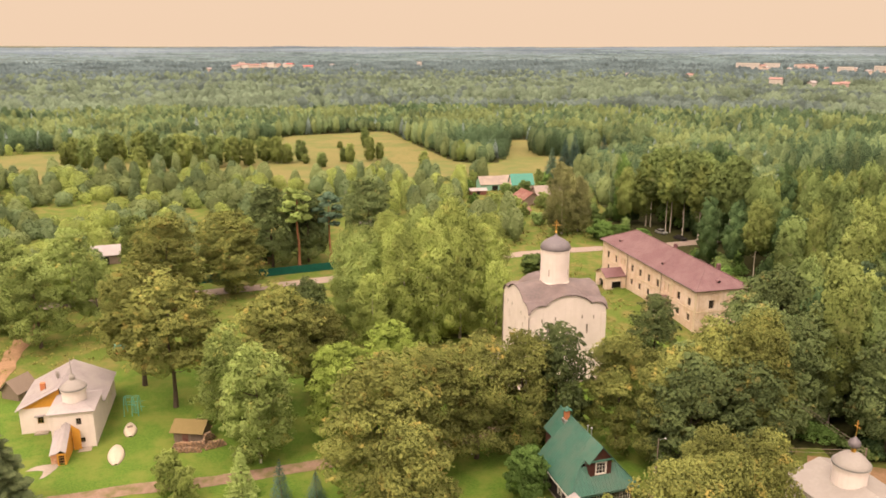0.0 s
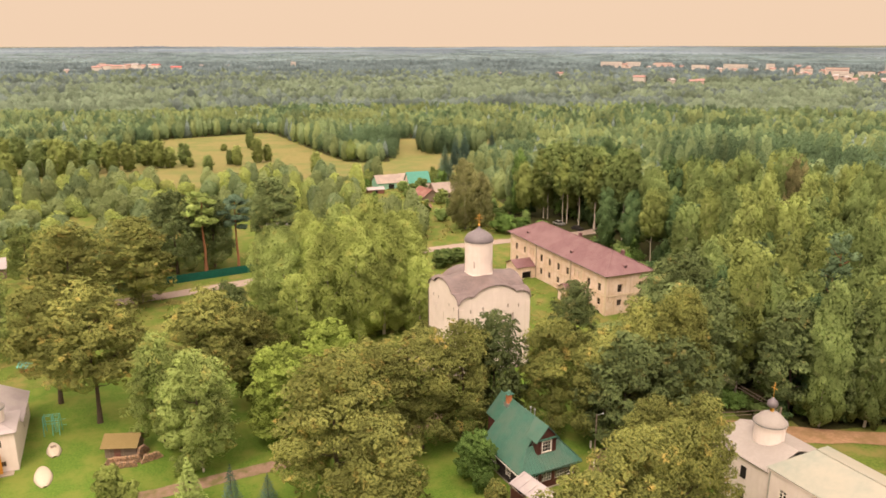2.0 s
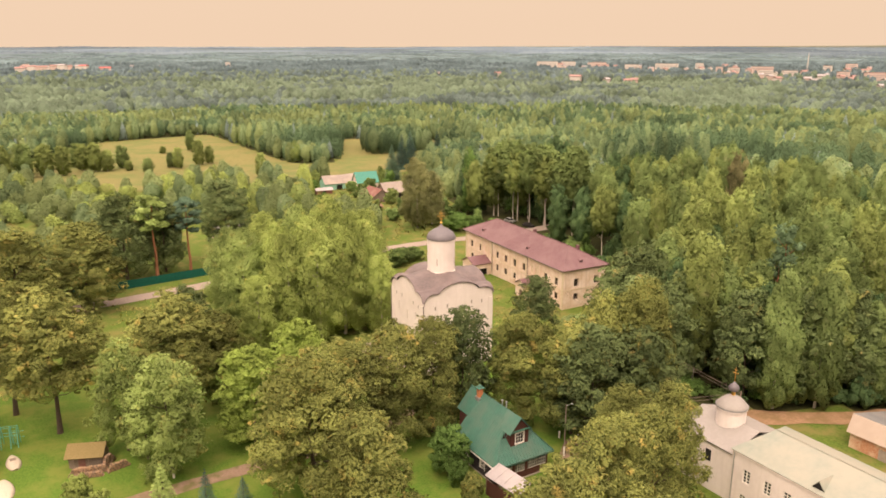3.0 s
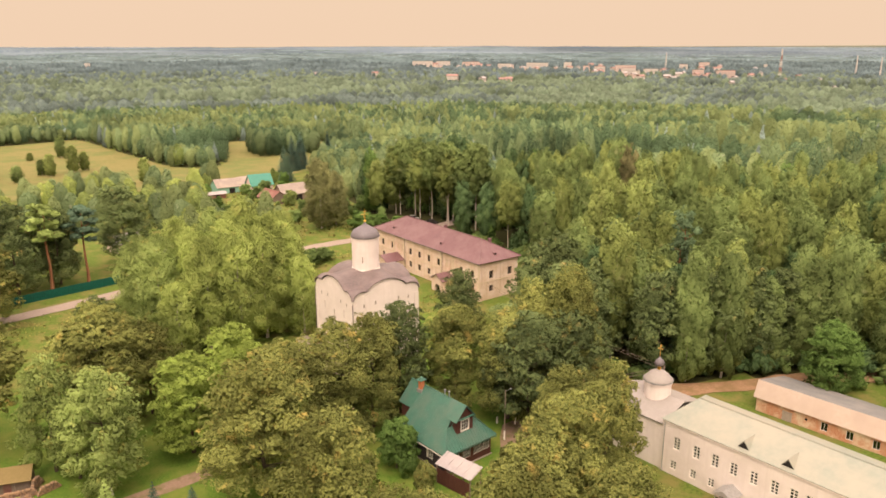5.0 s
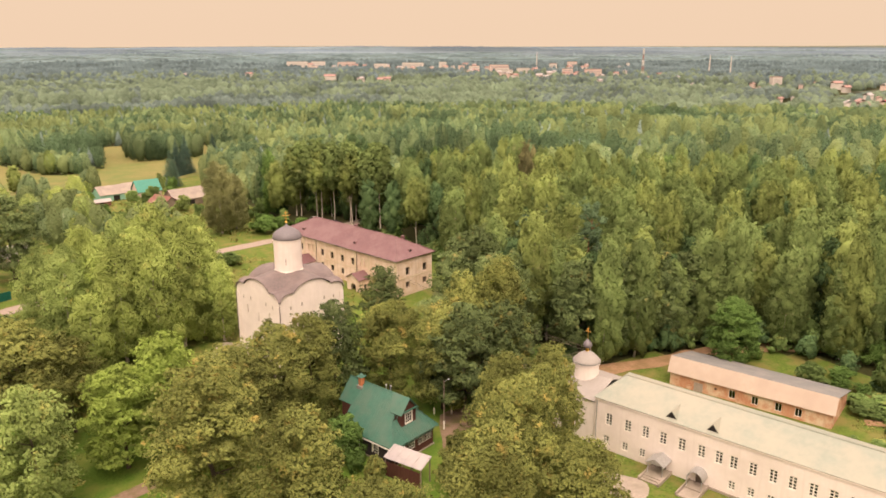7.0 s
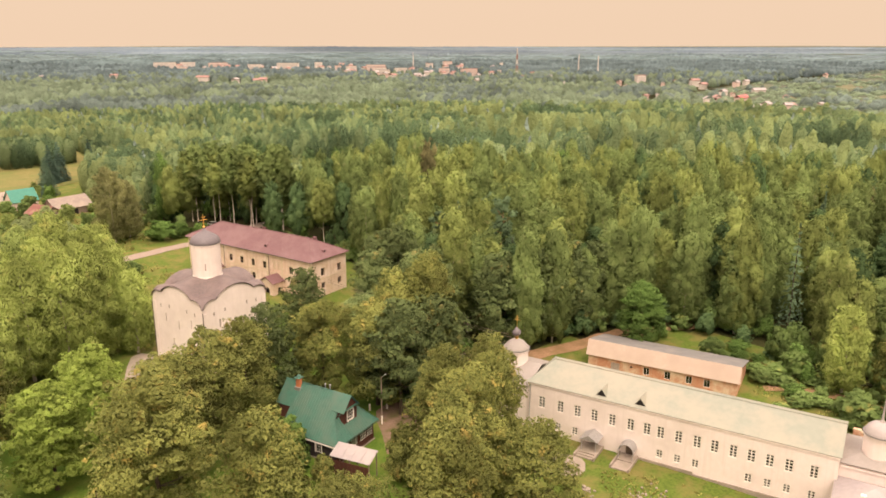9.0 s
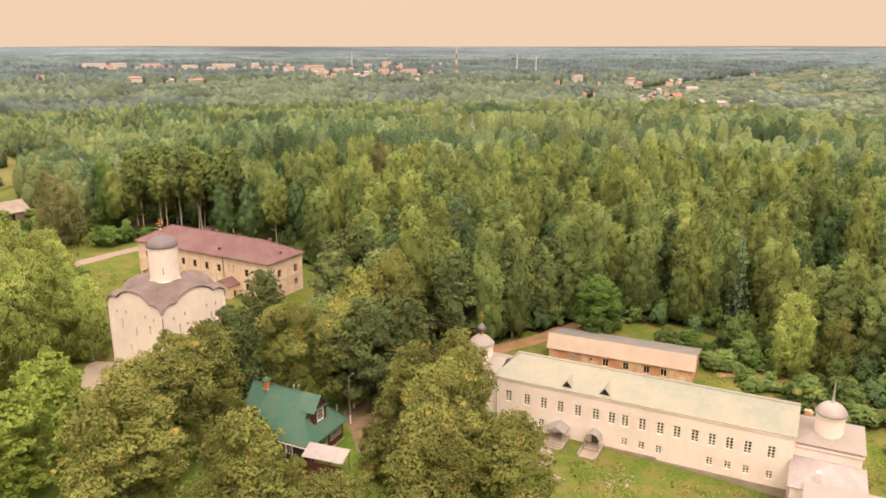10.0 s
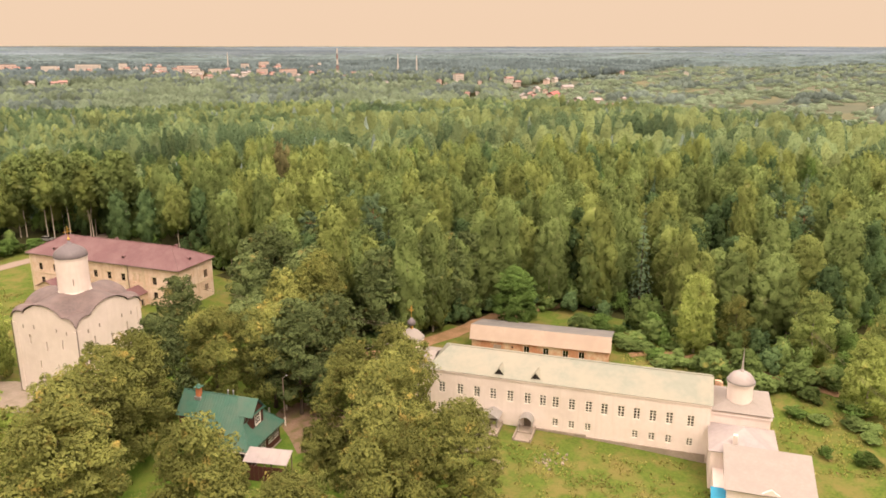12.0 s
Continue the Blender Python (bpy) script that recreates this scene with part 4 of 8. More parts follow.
DARKS = [
    (17.3, 106.5, 19.8, 5.0), (33.5, 92.5, 20.0, 5.8), (46.5, 103, 24.5, 5.2), (53, 108, 21, 5.4), (-47, 201, 23, 7.0), (-38, 206, 20, 6.0), (-22, 218, 23, 8.0), (40.5, 110, 15.5, 5.4), (42, 94, 19, 5.8),
    (66, 101.5, 20, 5.8), (60, 112, 21, 5.8), (60, 126, 23, 6.0), (76, 99, 20, 5.8), (84, 98, 19.5, 5.6), (91, 97, 19.5, 5.4), (-28, 148, 14, 4.2), (39, 130, 15.8, 4.6), (66, 119, 21, 5.4), (57.7, 130.5, 19.5, 5.2), (69, 133, 21, 5.6), (52.5, 124, 18.5, 5.0)]
for i, (x, y, h, r) in enumerate(LINDENS):
    tree("linden_tree", "high" if i in (0, 1, 4) else "broad", i % 4, L_LINDEN, x, y, h, r * (1.14 if y < 112 else 1.28), "mature linden with dense olive crown turning yellow", "tree", "old monastery trees", count=9600 if y < 112 else 4200, size=0.25 if y < 112 else 0.40)
for i, (x, y, h, r) in enumerate(DARKS):
    tree("linden_tree", "broad", (i + 1) % 4, L_LINDEN2, x, y, h, r * 1.10, "dark green old linden with a ragged shaded crown", "tree", "old monastery trees", count=4400, size=0.40)
for i, (x, y, h, r) in enumerate([(-15.5, 107, 16.5, 5.8), (-8.0, 112, 17.4, 6.0), (88, 83, 13.5, 5.2)]):
    tree("maple_tree", "broad", i, L_BRIGHT if i < 2 else L_MAPLE, x, y, h, r, "bright yellow-green young maple with a rounded crown", "tree", "bright maples", size=0.36)
for i, (x, y, h, r) in enumerate([(-34.2, 109.4, 18.0, 4.8), (-27.2, 101.0, 18.0, 5.8), (-31, 106, 13, 3.6)]):
    tree("apple_green_tree", "broad", i + 1, L_BIRCH, x, y, h, r, "half-bare deciduous tree with grey-green leaves and dead branches", "tree", "trees by the woodshed", count=4200, size=0.36)
BIRCHES = [(-16.5, 152, 23.0, 5.2), (-8, 147, 23.0, 4.8), (-2, 146, 23.5, 5.0), (3.5, 149, 23.5, 5.0), (8.5, 154, 23.0, 4.8), (-5, 158, 26.2, 5.2), (2, 163, 26.8, 5.6), (10, 163, 23.5, 5.0), (11, 147.5, 17.1, 3.6), (-12, 160, 24.6, 5.0), (-20, 160, 21.4, 4.6), (-14, 143, 16.1, 4.0), (-3, 153, 24.6, 5.0), (6, 157, 24.6, 5.0), (-10, 153, 23.5, 5.0)]
FIELDTREES = [(-81.7, 143.4, 20.5, 7.0), (-86.8, 169.0, 18.5, 6.2), (-74.8, 154.9, 16.5, 4.8), (-101.5, 160.6, 19.5, 7.4), (-83.1, 198.3, 16.0, 5.0), (-92, 152, 15, 5.5), (-106, 178, 14, 5.5), (-72, 184, 14, 5.0), (-68, 148, 10, 4.0)]
for i, (x, y, h, r) in enumerate(BIRCHES):
    tree("birch_tree", "birch", i % 4, L_BIRCH2 if i % 5 else L_BIRCH, x, y, h, r * 1.12, "tall weeping birch with pale yellow-green foliage", "tree", "birches beside the church", count=8200, size=0.15)
for i, (x, y, h, r) in enumerate(FIELDTREES):
    tree("birch_tree", "birch" if i % 2 else "broad", i % 4, L_BIRCH, x, y, h, r, "leafy birch and alder on the rough meadow", "tree", "meadow trees", count=3600, size=0.34)
tree("garden_tree", "bush", 0, L_MAPLE, 11.0, 90.8, 7.6, 3.8, "small rounded fruit tree beside the green-roofed house", "tree", "", count=5200, size=0.24)
for i, (x, y, h, r) in enumerate([(20.8, 76.8, 6.2, 3.0), (24.2, 79.6, 6.8, 3.0), (12.4, 83.2, 4.6, 2.2), (22.0, 73.6, 8.0, 3.6)]):
    tree("garden_tree", "bush", i % 4, L_LINDEN, x, y, h, r, "young linden growing beside the sheet-roofed shelter", "tree", "young lindens", count=3600, size=0.24)
tree("garden_tree", "bush", 1, L_BIRCH2, -37.6, 92.0, 6.6, 2.5, "small leafy garden tree beside the gravel path", "tree", "", count=3600, size=0.22)
tree("garden_tree", "bush", 2, L_BIRCH2, -34.6, 89.2, 5.6, 2.2, "small leafy garden tree beside the gravel path", "tree", "", count=3600, size=0.22)
tree("young_pine", "spruce", 0, L_YPINE, -27.2, 90.2, 8.0, 2.6, "young pine with pale yellow-green needles", "tree", "", count=2600, size=0.26)
tree("young_spruce", "spruce", 1, L_SPRUCE, -21.8, 89.5, 6.8, 1.8, "slim young blue-green spruce", "tree", "", count=2200, size=0.22)
tree("young_spruce", "spruce", 2, L_SPRUCE, -17.2, 90.5, 4.4, 1.6, "small dark green spruce on the lawn", "tree", "", count=1800, size=0.2)
tree("large_spruce", "spruce", 3, L_OLDSPRUCE, -57.4, 84.0, 18.0, 6.4, "large dark spruce with drooping branches", "tree", "", count=5200, size=0.36)
tree("large_spruce", "spruce", 1, L_PINE, 53, 366, 17, 5.2, "dark old spruce by the farmyard", "tree", "farm spruces", count=2600, size=0.5)
tree("large_spruce", "spruce", 2, L_SPRUCE, 66, 408, 19, 5.0, "dark old spruce by the farmyard", "tree", "farm spruces", count=2600, size=0.5)
tree("large_spruce", "spruce", 0, L_SPRUCE, 72, 414, 20, 5.2, "dark old spruce by the farmyard", "tree", "farm spruces", count=2600, size=0.5)
tree("large_spruce", "spruce", 3, L_SPRUCE, 90, 424, 19, 5.0, "dark old spruce at the edge of the hay field", "tree", "farm spruces", count=2600, size=0.5)
tree("tall_pine", "pine", 0, L_YPINE, -39.5, 200, 23, 5.0, "tall pine with a bare reddish trunk and yellow crown", "tree", "", size=0.36)
tree("tall_pine", "pine", 1, L_PINE, -31.5, 204, 21, 4.6, "tall pine with a bare reddish trunk", "tree", "", size=0.36)
tree("willow_tree", "birch", 2, L_WILLOW, 38.5, 239, 23, 5.8, "grey-green willow by the farm track", "tree", "", count=4000, size=0.30)
tree("willow_tree", "birch", 1, L_WILLOW, 44.5, 243, 18, 4.6, "grey-green willow by the farm track", "tree", "", count=4000, size=0.30)
for i, (x, y, h, r) in enumerate([(50, 231, 6.4, 5.2), (56, 232, 4.6, 4.4), (62, 229, 4.0, 3.8), (24, 196, 5, 4.2), (29, 200, 4, 3.4), (86, 41, 5.5, 4.0), (91, 36, 5.0, 3.8), (97, 55, 5, 3.4), (101, 60, 7, 3.0), (94, 70, 4.0, 3.0), (35, 322, 6, 4)]):
    tree("shrub", "bush", i % 4, L_MAPLE if i < 3 else L_SCRUB, x, y, h, r, "dense leafy green shrub", "shrub", "shrubs", count=2000, size=0.34)


for x, y, h, r, lv, lb in [(96.5, 47, 16, 4.2, L_BIRCH2, "pale leafy birch on the slope behind the white building"), (99, 40, 13, 3.6, L_LINDEN, "brownish green tree on the slope behind the white building"),
                           (87, 15.5, 13, 4.6, L_BIRCH2, "broad young birch on the slope behind the white building"), (96, 14, 15, 4.8, L_BIRCH, "broad young birch on the slope behind the white building"), (104, 27, 14, 4.4, L_BIRCH, "leafy birch beside the bare track"), (79, 4, 12, 4.2, L_BIRCH2, "broad young birch on the slope behind the white building")]:
    tree("birch_tree" if lv is not L_LINDEN else "linden_tree", "birch" if lv is not L_LINDEN else "broad", int(x) % 4, lv, x, y, h, r, lb, "tree", "slope trees", count=4600, size=0.22)
tree("young_spruce", "spruce", 2, L_SPRUCE, 113, 31, 9, 2.2, "small dark spruce in the scrub", "tree", "", count=1400, size=0.3)
for i, (x, y, h, r) in enumerate([(91, 27, 4.6, 4.2), (86, 31.5, 3.2, 3.0), (82, 35, 2.2, 2.6), (84, 41, 2.0, 2.4), (80, 45, 2.0, 2.2), (87, 49, 2.4, 2.4), (94, 22, 4.0, 3.6)]):
    tree("shrub", "bush", i % 4, L_SCRUB, x, y, h, r, "dense leafy green shrub", "shrub", "shrubs", count=2000, size=0.31)


farm_rng = random.Random(23)
for x, y in [(6, 300), (12, 292), (20, 286), (28, 306), (26, 280), (40, 286), (51, 300), (52, 290), (53, 312), (30, 266), (38, 262), (2, 318), (-4, 330), (56, 275), (60, 300), (62, 312), (22, 258), (12, 272), (0, 282), (46, 272), (34, 252), (50, 256), (24, 244), (58, 262), (10, 326), (14, 348), (44, 330), (48, 342), (28, 322), (42, 318), (46, 354)]:
    tree("garden_bush", "bush", farm_rng.randrange(4), farm_rng.choice([L_SCRUB, L_MAPLE, L_BIRCH]), x + farm_rng.uniform(-2, 2), y + farm_rng.uniform(-2, 2), farm_rng.uniform(2.5, 7.5), farm_rng.uniform(2.4, 4.4), "leafy bush in the overgrown farm garden", "shrub", "farm garden bushes", count=900, size=0.42)


for k, (x, y) in enumerate([(92, 55), (89, 52), (95, 58), (98, 63), (93, 61), (100, 68), (86, 50), (96, 66), (90, 58)]):
    tree("shrub", "bush", k % 4, L_MAPLE if k % 2 else L_SCRUB, x, y, 1.6 + 0.4 * (k % 3), 2.2 + 0.3 * (k % 3), "low leafy shrub beside the brick barn", "shrub", "slope shrubs", count=900, size=0.32)
weed_rng = random.Random(57)
for k in range(34):
    x, y = weed_rng.uniform(70, 98), weed_rng.uniform(6, 54)
    if x < 78 and y > 24:
        continue
    tree("shrub", "bush", k % 4, L_SCRUB if k % 3 else L_MAPLE, x, y, weed_rng.uniform(1.0, 2.6), weed_rng.uniform(1.3, 2.8), "low leafy shrub among tall weeds", "shrub", "slope shrubs", count=900, size=0.32)


# ---- the woods ----
def scatter(seed, x0, x1, y0, y1, step, jitter=0.48):
    rng = np.random.default_rng(seed)
    X, Y = np.meshgrid(np.arange(x0, x1, step), np.arange(y0, y1, step))
    x, y = X.ravel(), Y.ravel()
    return x + rng.uniform(-jitter, jitter, len(x)) * step, y + rng.uniform(-jitter, jitter, len(y)) * step, rng


def in_view(x, y, margin=3.0):
    """The wedge of land that the flight looks over."""
    left = np.degrees(np.arctan2(x + 1, y + 2)) > -32 - margin
    right = np.degrees(np.arctan2(x + 47, y - 8.7)) < 88 + margin
    return left & right


HULLS = {
    "leafy": [(0.05, 0.58), (0.36, 1.0), (0.70, 0.94), (0.93, 0.52)],
    "birch": [(0.05, 0.55), (0.32, 0.96), (0.66, 0.86), (0.92, 0.46)],
    "conifer": [(0.06, 1.0), (0.36, 0.76), (0.68, 0.42), (0.92, 0.13)],
    "far": [(0.30, 1.0), (0.82, 0.66)]}


def canopy(name, label, x, y, h, r, shapes, leaves, mix, lumps, sprays, size, rng):
    """Many crowns in one mesh, each a lumpy mass with leaf sprays round it; shapes and leaves index the mix for each tree."""
    names, mats = mix
    V, F, I, S, K = [], [], [], [], []
    off = 0
    z = ground_z(x, y)
    protos = [[crown_hull(np.random.default_rng(300 + 11 * k + v), 6, HULLS[nm], lumps) for v in range(9)] for k, nm in enumerate(names)]
    turn = rng.uniform(0, 2 * np.pi, len(x))
    lobed = sprays > 80
    if lobed:
        grown = [("bush" if name == "undergrowth" else {"leafy": "stand", "birch": "wood", "conifer": "spruce"}[nm]) for nm in names]
        sets = [[crown_points(g, np.random.default_rng(500 + 7 * k + v), sprays, *NOMINAL[g]) for v in range(6)] for k, g in enumerate(grown)]
    for i in range(len(x)):
        v, f = protos[shapes[i]][i % 9]
        c, s = math.cos(turn[i]), math.sin(turn[i])
        R = np.array([[c, s, 0], [-s, c, 0], [0, 0, 1]])
        stretch = np.array([r[i], r[i], h[i]])
        q = (v * stretch * (0.80 if lobed else 1.0)) @ R + np.array([x[i], y[i], z[i]])
        d = unit((v - np.array([0, 0, 0.42])) * np.array([1, 1, 1.7]) + np.array([0, 0, 0.08])) @ R
        if not lobed or names[shapes[i]] == "conifer":
            V.append(q)
            F.append(f + off)
            S.append(d)
            K.append(np.zeros(len(f), bool))
            off += len(v)
            I.append(np.full(len(f), leaves[i]))
        lf = []
        if lobed:
            P, N, soft, (cv, cf, cn) = sets[shapes[i]][i % 6]
            nh, nr = NOMINAL[grown[shapes[i]]]
            p = (P * np.array([r[i] / nr, r[i] / nr, h[i] / nh])) @ R + np.array([x[i], y[i], z[i]])
            e, tips = N @ R, soft @ R
            if len(cv):
                V.append((cv * np.array([r[i] / nr, r[i] / nr, h[i] / nh])) @ R + np.array([x[i], y[i], z[i]]))
                F.append(cf + off)
                S.append(cn @ R)
                K.append(np.zeros(len(cf), bool))
                I.append(np.full(len(cf), leaves[i]))
                off += len(cv)
        elif sprays:
            face = v[f[rng.integers(0, len(f), sprays)]]
            w = rng.dirichlet((1, 1, 1, 1), sprays)
            p = (face * w[:, :, None]).sum(1)
            e = unit(p - np.array([0, 0, 0.42]) + np.array([0, 0, 0.1]))
            lump = rng.normal(size=sprays) * 0.3
            p = p * stretch + e * ((0.12 + 0.22 * lump) * r[i])[:, None]
            p = p @ R + np.array([x[i], y[i], z[i]]) + rng.normal(size=p.shape) * 0.04 * r[i]
            e = e @ R
            tips = unit(e + np.array([0, 0, 1.0]) * np.clip(0.15 + 1.3 * lump, -0.5, 1.2)[:, None])
            e = e + rng.normal(size=e.shape) * 0.35 + np.array([0, 0, 0.3])
        if sprays:
            lv, lf = leaf_cloud(p, e, size, 1.0, rng)
            V.append(lv)
            F.append(lf + off)
            S.append(np.repeat(tips, 4, axis=0))
            K.append(np.ones(len(lf), bool))
            off += len(lv)
        I.append(np.full(len(lf), leaves[i]))
    me = cloud_mesh(name, np.concatenate(V), np.concatenate(F), mats, np.concatenate(I), np.concatenate(S), np.concatenate(K))
    return tagged(new(name, me), label, "forest", kind="stuff")


# nearest edge of the wood, tree by tree
ex, ey, rng = scatter(5, 40, 300, -20, 300, 6.9)
near = np.hypot(ex + 20, ey)
glade = np.array([noise.noise((a / 22, b / 22, 4)) for a, b in zip(ex, ey)])
CLEARING = [(56, 246), (62, 226), (66, 208), (72, 205), (84, 208), (80, 226), (72, 250)]
keep = inside(ex, ey, FOREST_NE) & ~inside(ex, ey, CLEARING) & in_view(ex, ey, 2) & (np.hypot(ex + 30, ey) < 282) & (glade > -0.40)
ex, ey, near = ex[keep], ey[keep], near[keep]
swell = 1 + 0.16 * np.array([noise.noise((a / 35, b / 35, 11)) for a, b in zip(ex, ey)])
order = np.argsort(near)
first, rest = order[:240], order[240:]
edge_sort = rng.choice(5, len(ex), p=[0.44, 0.31, 0.19, 0.03, 0.03])
for i, (x, y) in enumerate([(69, 251), (70.2, 249.5), (73.5, 243), (74.2, 240.5), (76.8, 236), (79.4, 229), (79.0, 226.5), (82, 219.5), (84, 216), (83, 232), (79, 243), (88, 224)]):
    tree("birch_tree", "tall", i % 4, W_BIRCH if i % 3 else W_BIRCH2, x, y, 24 + 1.5 * (i % 3), 4.4, "tall forest birch with a bare white trunk and high crown", "tree", "forest edge trees", count=1400, size=0.5)
for i in first:
    kd, lv, nm, lb = [("wood", W_BIRCH, "birch_tree", "tall forest birch with drooping green foliage"), ("wood", W_BIRCH2, "birch_tree", "tall forest birch with yellowish green foliage"),
                      ("broad", W_POPLAR, "aspen_tree", "dark green forest aspen with a full crown"), ("spruce", W_SPRUCE, "spruce_tree", "dark forest spruce among birches"), ("pine", W_PINE, "pine_tree", "forest pine with a reddish trunk")][edge_sort[i]]
    h = swell[i] * {"wood": 24, "broad": 20, "spruce": 21, "pine": 25}[kd] * rng.uniform(0.78, 1.16) * (0.72 if near[i] < 125 else 1.0)
    r = {"wood": 3.7, "broad": 4.2, "spruce": 3.2, "pine": 3.8}[kd] * rng.uniform(0.85, 1.15)
    if kd == "wood" and ey[i] < 104 and near[i] < 165:
        tree("birch_tree", "birch", int(i) % 4, W_BIRCH2 if i % 3 == 0 else W_BIRCH, ex[i], ey[i], h * 0.92, r * 1.15, "leafy weeping birch at the edge of the wood", "tree", "forest edge trees", count=2600, size=0.27)
        continue
    if kd == "wood" and ey[i] > 183 and ex[i] < 84:
        kd, h, lb = "tall", h * 1.06, "tall forest birch with a bare white trunk and high crown"
    tree(nm, kd, int(i) % 4, lv, ex[i], ey[i], h, r, lb, "tree", "forest edge trees", count=2000 if kd == "broad" else 1000, size=0.38 if kd == "broad" else 0.34)
leaf_kind = rng.choice(6, len(rest), p=[0.42, 0.27, 0.22, 0.05, 0.01, 0.03])
canopy("near_wood", "mixed birch and aspen wood, green with yellowing crowns", ex[rest], ey[rest], swell[rest] * rng.uniform(16, 28, len(rest)), rng.uniform(2.9, 4.2, len(rest)), np.array([1, 1, 0, 2, 0, 0])[leaf_kind], leaf_kind,
       (("leafy", "birch", "conifer"), (W_BIRCH, W_BIRCH2, W_POPLAR, W_SPRUCE, W_RUSSET, L_MAPLE)), 0.30, 300, 0.34, rng)

# the wood out to some six hundred metres
mx, my, rng = scatter(6, -380, 720, -60, 760, 5.9)
d = np.hypot(mx + 20, my)
keep = inside(mx, my, FOREST_NE) & ~before_town(mx, my) & in_view(mx, my) & (np.hypot(mx + 30, my) >= 286) & (d < 760)
mx, my = mx[keep], my[keep]
stand = np.array([noise.noise((a / 110, b / 70, 0)) for a, b in zip(mx, my)])
east = np.clip((np.degrees(np.arctan2(mx + 40, my)) - 32) / 14, 0, 1)
tall = np.where(stand > 0.18, 15.5, np.where(stand > -0.12, 12.5, 10.0)) * (1 - east) + east * (np.where(stand > 0.0, 22.5, 19.5) - 9.5 * np.clip((np.hypot(mx + 40, my) - 420) / 150, 0, 1))
old_stand = np.hypot(mx - 195, (my - 335) * 0.8) < 40
tall = np.where(old_stand, 21.0, tall)
keep = rng.random(len(mx)) < 1 - 0.45 * east
mx, my, tall, east, old_stand = mx[keep], my[keep], tall[keep], east[keep], old_stand[keep]
sort = np.array([noise.noise((a / 60, b / 60, 7)) for a, b in zip(mx, my)])
single = rng.random(len(mx))
leaf_kind = np.where(sort > 0.34, 2, np.where(sort < -0.30, 1, np.where(single < 0.44, 0, np.where(single < 0.72, 1, 2))))
leaf_kind = np.where(single > 0.955, 3, leaf_kind)
leaf_kind = np.where(old_stand & (single > 0.5), 2, leaf_kind)
hull_kind = np.where(leaf_kind == 3, 2, np.where(leaf_kind == 2, 0, 1))
canopy("middle_wood", "mixed green wood of birch, aspen and spruce", mx, my, tall * rng.uniform(0.74, 1.16, len(mx)), rng.uniform(2.3, 3.4, len(mx)) * (1 + 0.35 * east), hull_kind, leaf_kind,
       (("leafy", "birch", "conifer"), (L_MID, L_MIDYELLOW, L_MIDDARK, L_FARDARK)), 0.32, 20, 0.75, rng)

# young birches and bushes on the old fields west of the farm
sx, sy, rng = scatter(8, -330, 20, 130, 480, 7.6)
clump = np.array([noise.noise((a / 38, b / 38, 3)) for a, b in zip(sx, sy)])
busy = (clump > -0.12) & in_view(sx, sy) & ~inside(sx, sy, FIELD_N) & ((sy > 212) | (sx < -95)) & (sy > 150) & ~((sx > 8) & (sy > 250) & (sy < 365))
wide = inside(sx, sy, FIELD_W)
road_gap = np.abs((sy - 181.5) - 0.42 * (sx + 50)) < 9
keep = busy & ~wide & ~road_gap
sx, sy = sx[keep], sy[keep]
low = np.clip((345 - sy) / 60, 0, 1) * np.clip((-20 - sx) / 60, 0, 1)
leaf_kind = rng.choice(4, len(sx), p=[0.3, 0.4, 0.2, 0.1])
canopy("scrub_wood", "young birches and bushes overgrowing the old field", sx, sy, rng.uniform(6, 14, len(sx)) * (1 - 0.45 * low), rng.uniform(2.2, 4.0, len(sx)), np.where(leaf_kind == 2, 0, 1), leaf_kind,
       (("leafy", "birch"), (L_MID, L_MIDYELLOW, L_BIRCH2, L_BIRCH)), 0.26, 60, 0.6, rng)

for i, (x, y, h, r) in enumerate([(-53, 517, 14, 3.2), (-54.5, 443, 12, 3.2), (-44, 454, 15, 3.6), (-59, 448, 9, 2.6), (-38.5, 459, 11, 2.8), (-69.5, 511, 5, 2.2), (-68, 423, 9, 3.0), (-80, 440, 6, 2.4), (-10, 395, 13, 3.2),
                                  (-192, 405, 17, 4.4), (-211, 423, 14, 4.0), (-205, 421, 17, 4.4), (-193, 434, 18, 5.0), (-189, 441, 17, 5.0), (-180, 449, 18, 5.0), (-172, 449, 18, 5.0), (-153, 380, 15, 4.6), (-166, 386, 10, 3.2), (-146, 405, 18, 4.8), (-138, 402, 20, 5.2), (-134, 410, 18, 5.0),
                                  (-126, 418, 18, 5.0), (-118, 424, 17, 5.0), (-110, 426, 16, 4.6), (-110, 461, 14, 4.4), (-97, 440, 16, 4.6), (-91, 440, 12, 4.0), (-85, 452, 13, 4.2), (-142, 416, 19, 5.0), (-130, 430, 17, 4.8), (-122, 440, 16, 4.6), (-104, 446, 15, 4.6), (-158, 452, 16, 4.6), (-150, 440, 17, 4.8)]):
    tree("birch_tree", "stand", i % 4, W_BIRCH2 if i % 3 else W_BIRCH, x, y, h, r, "birch with soft green crown standing in the hay field", "tree", "hay field birches", count=700, size=0.5)
# grove between the bays of the hay field
gx, gy, rng = scatter(15, 60, 98, 476, 512, 5.0)
canopy("grove", "close dark green grove in the hay field", gx, gy, rng.uniform(13, 17, len(gx)), rng.uniform(2.6, 3.6, len(gx)), rng.integers(0, 2, len(gx)), rng.choice([0, 1, 1], len(gx)),
       (("leafy", "birch"), (L_MID, L_MIDDARK)), 0.24, 24, 0.8, rng)

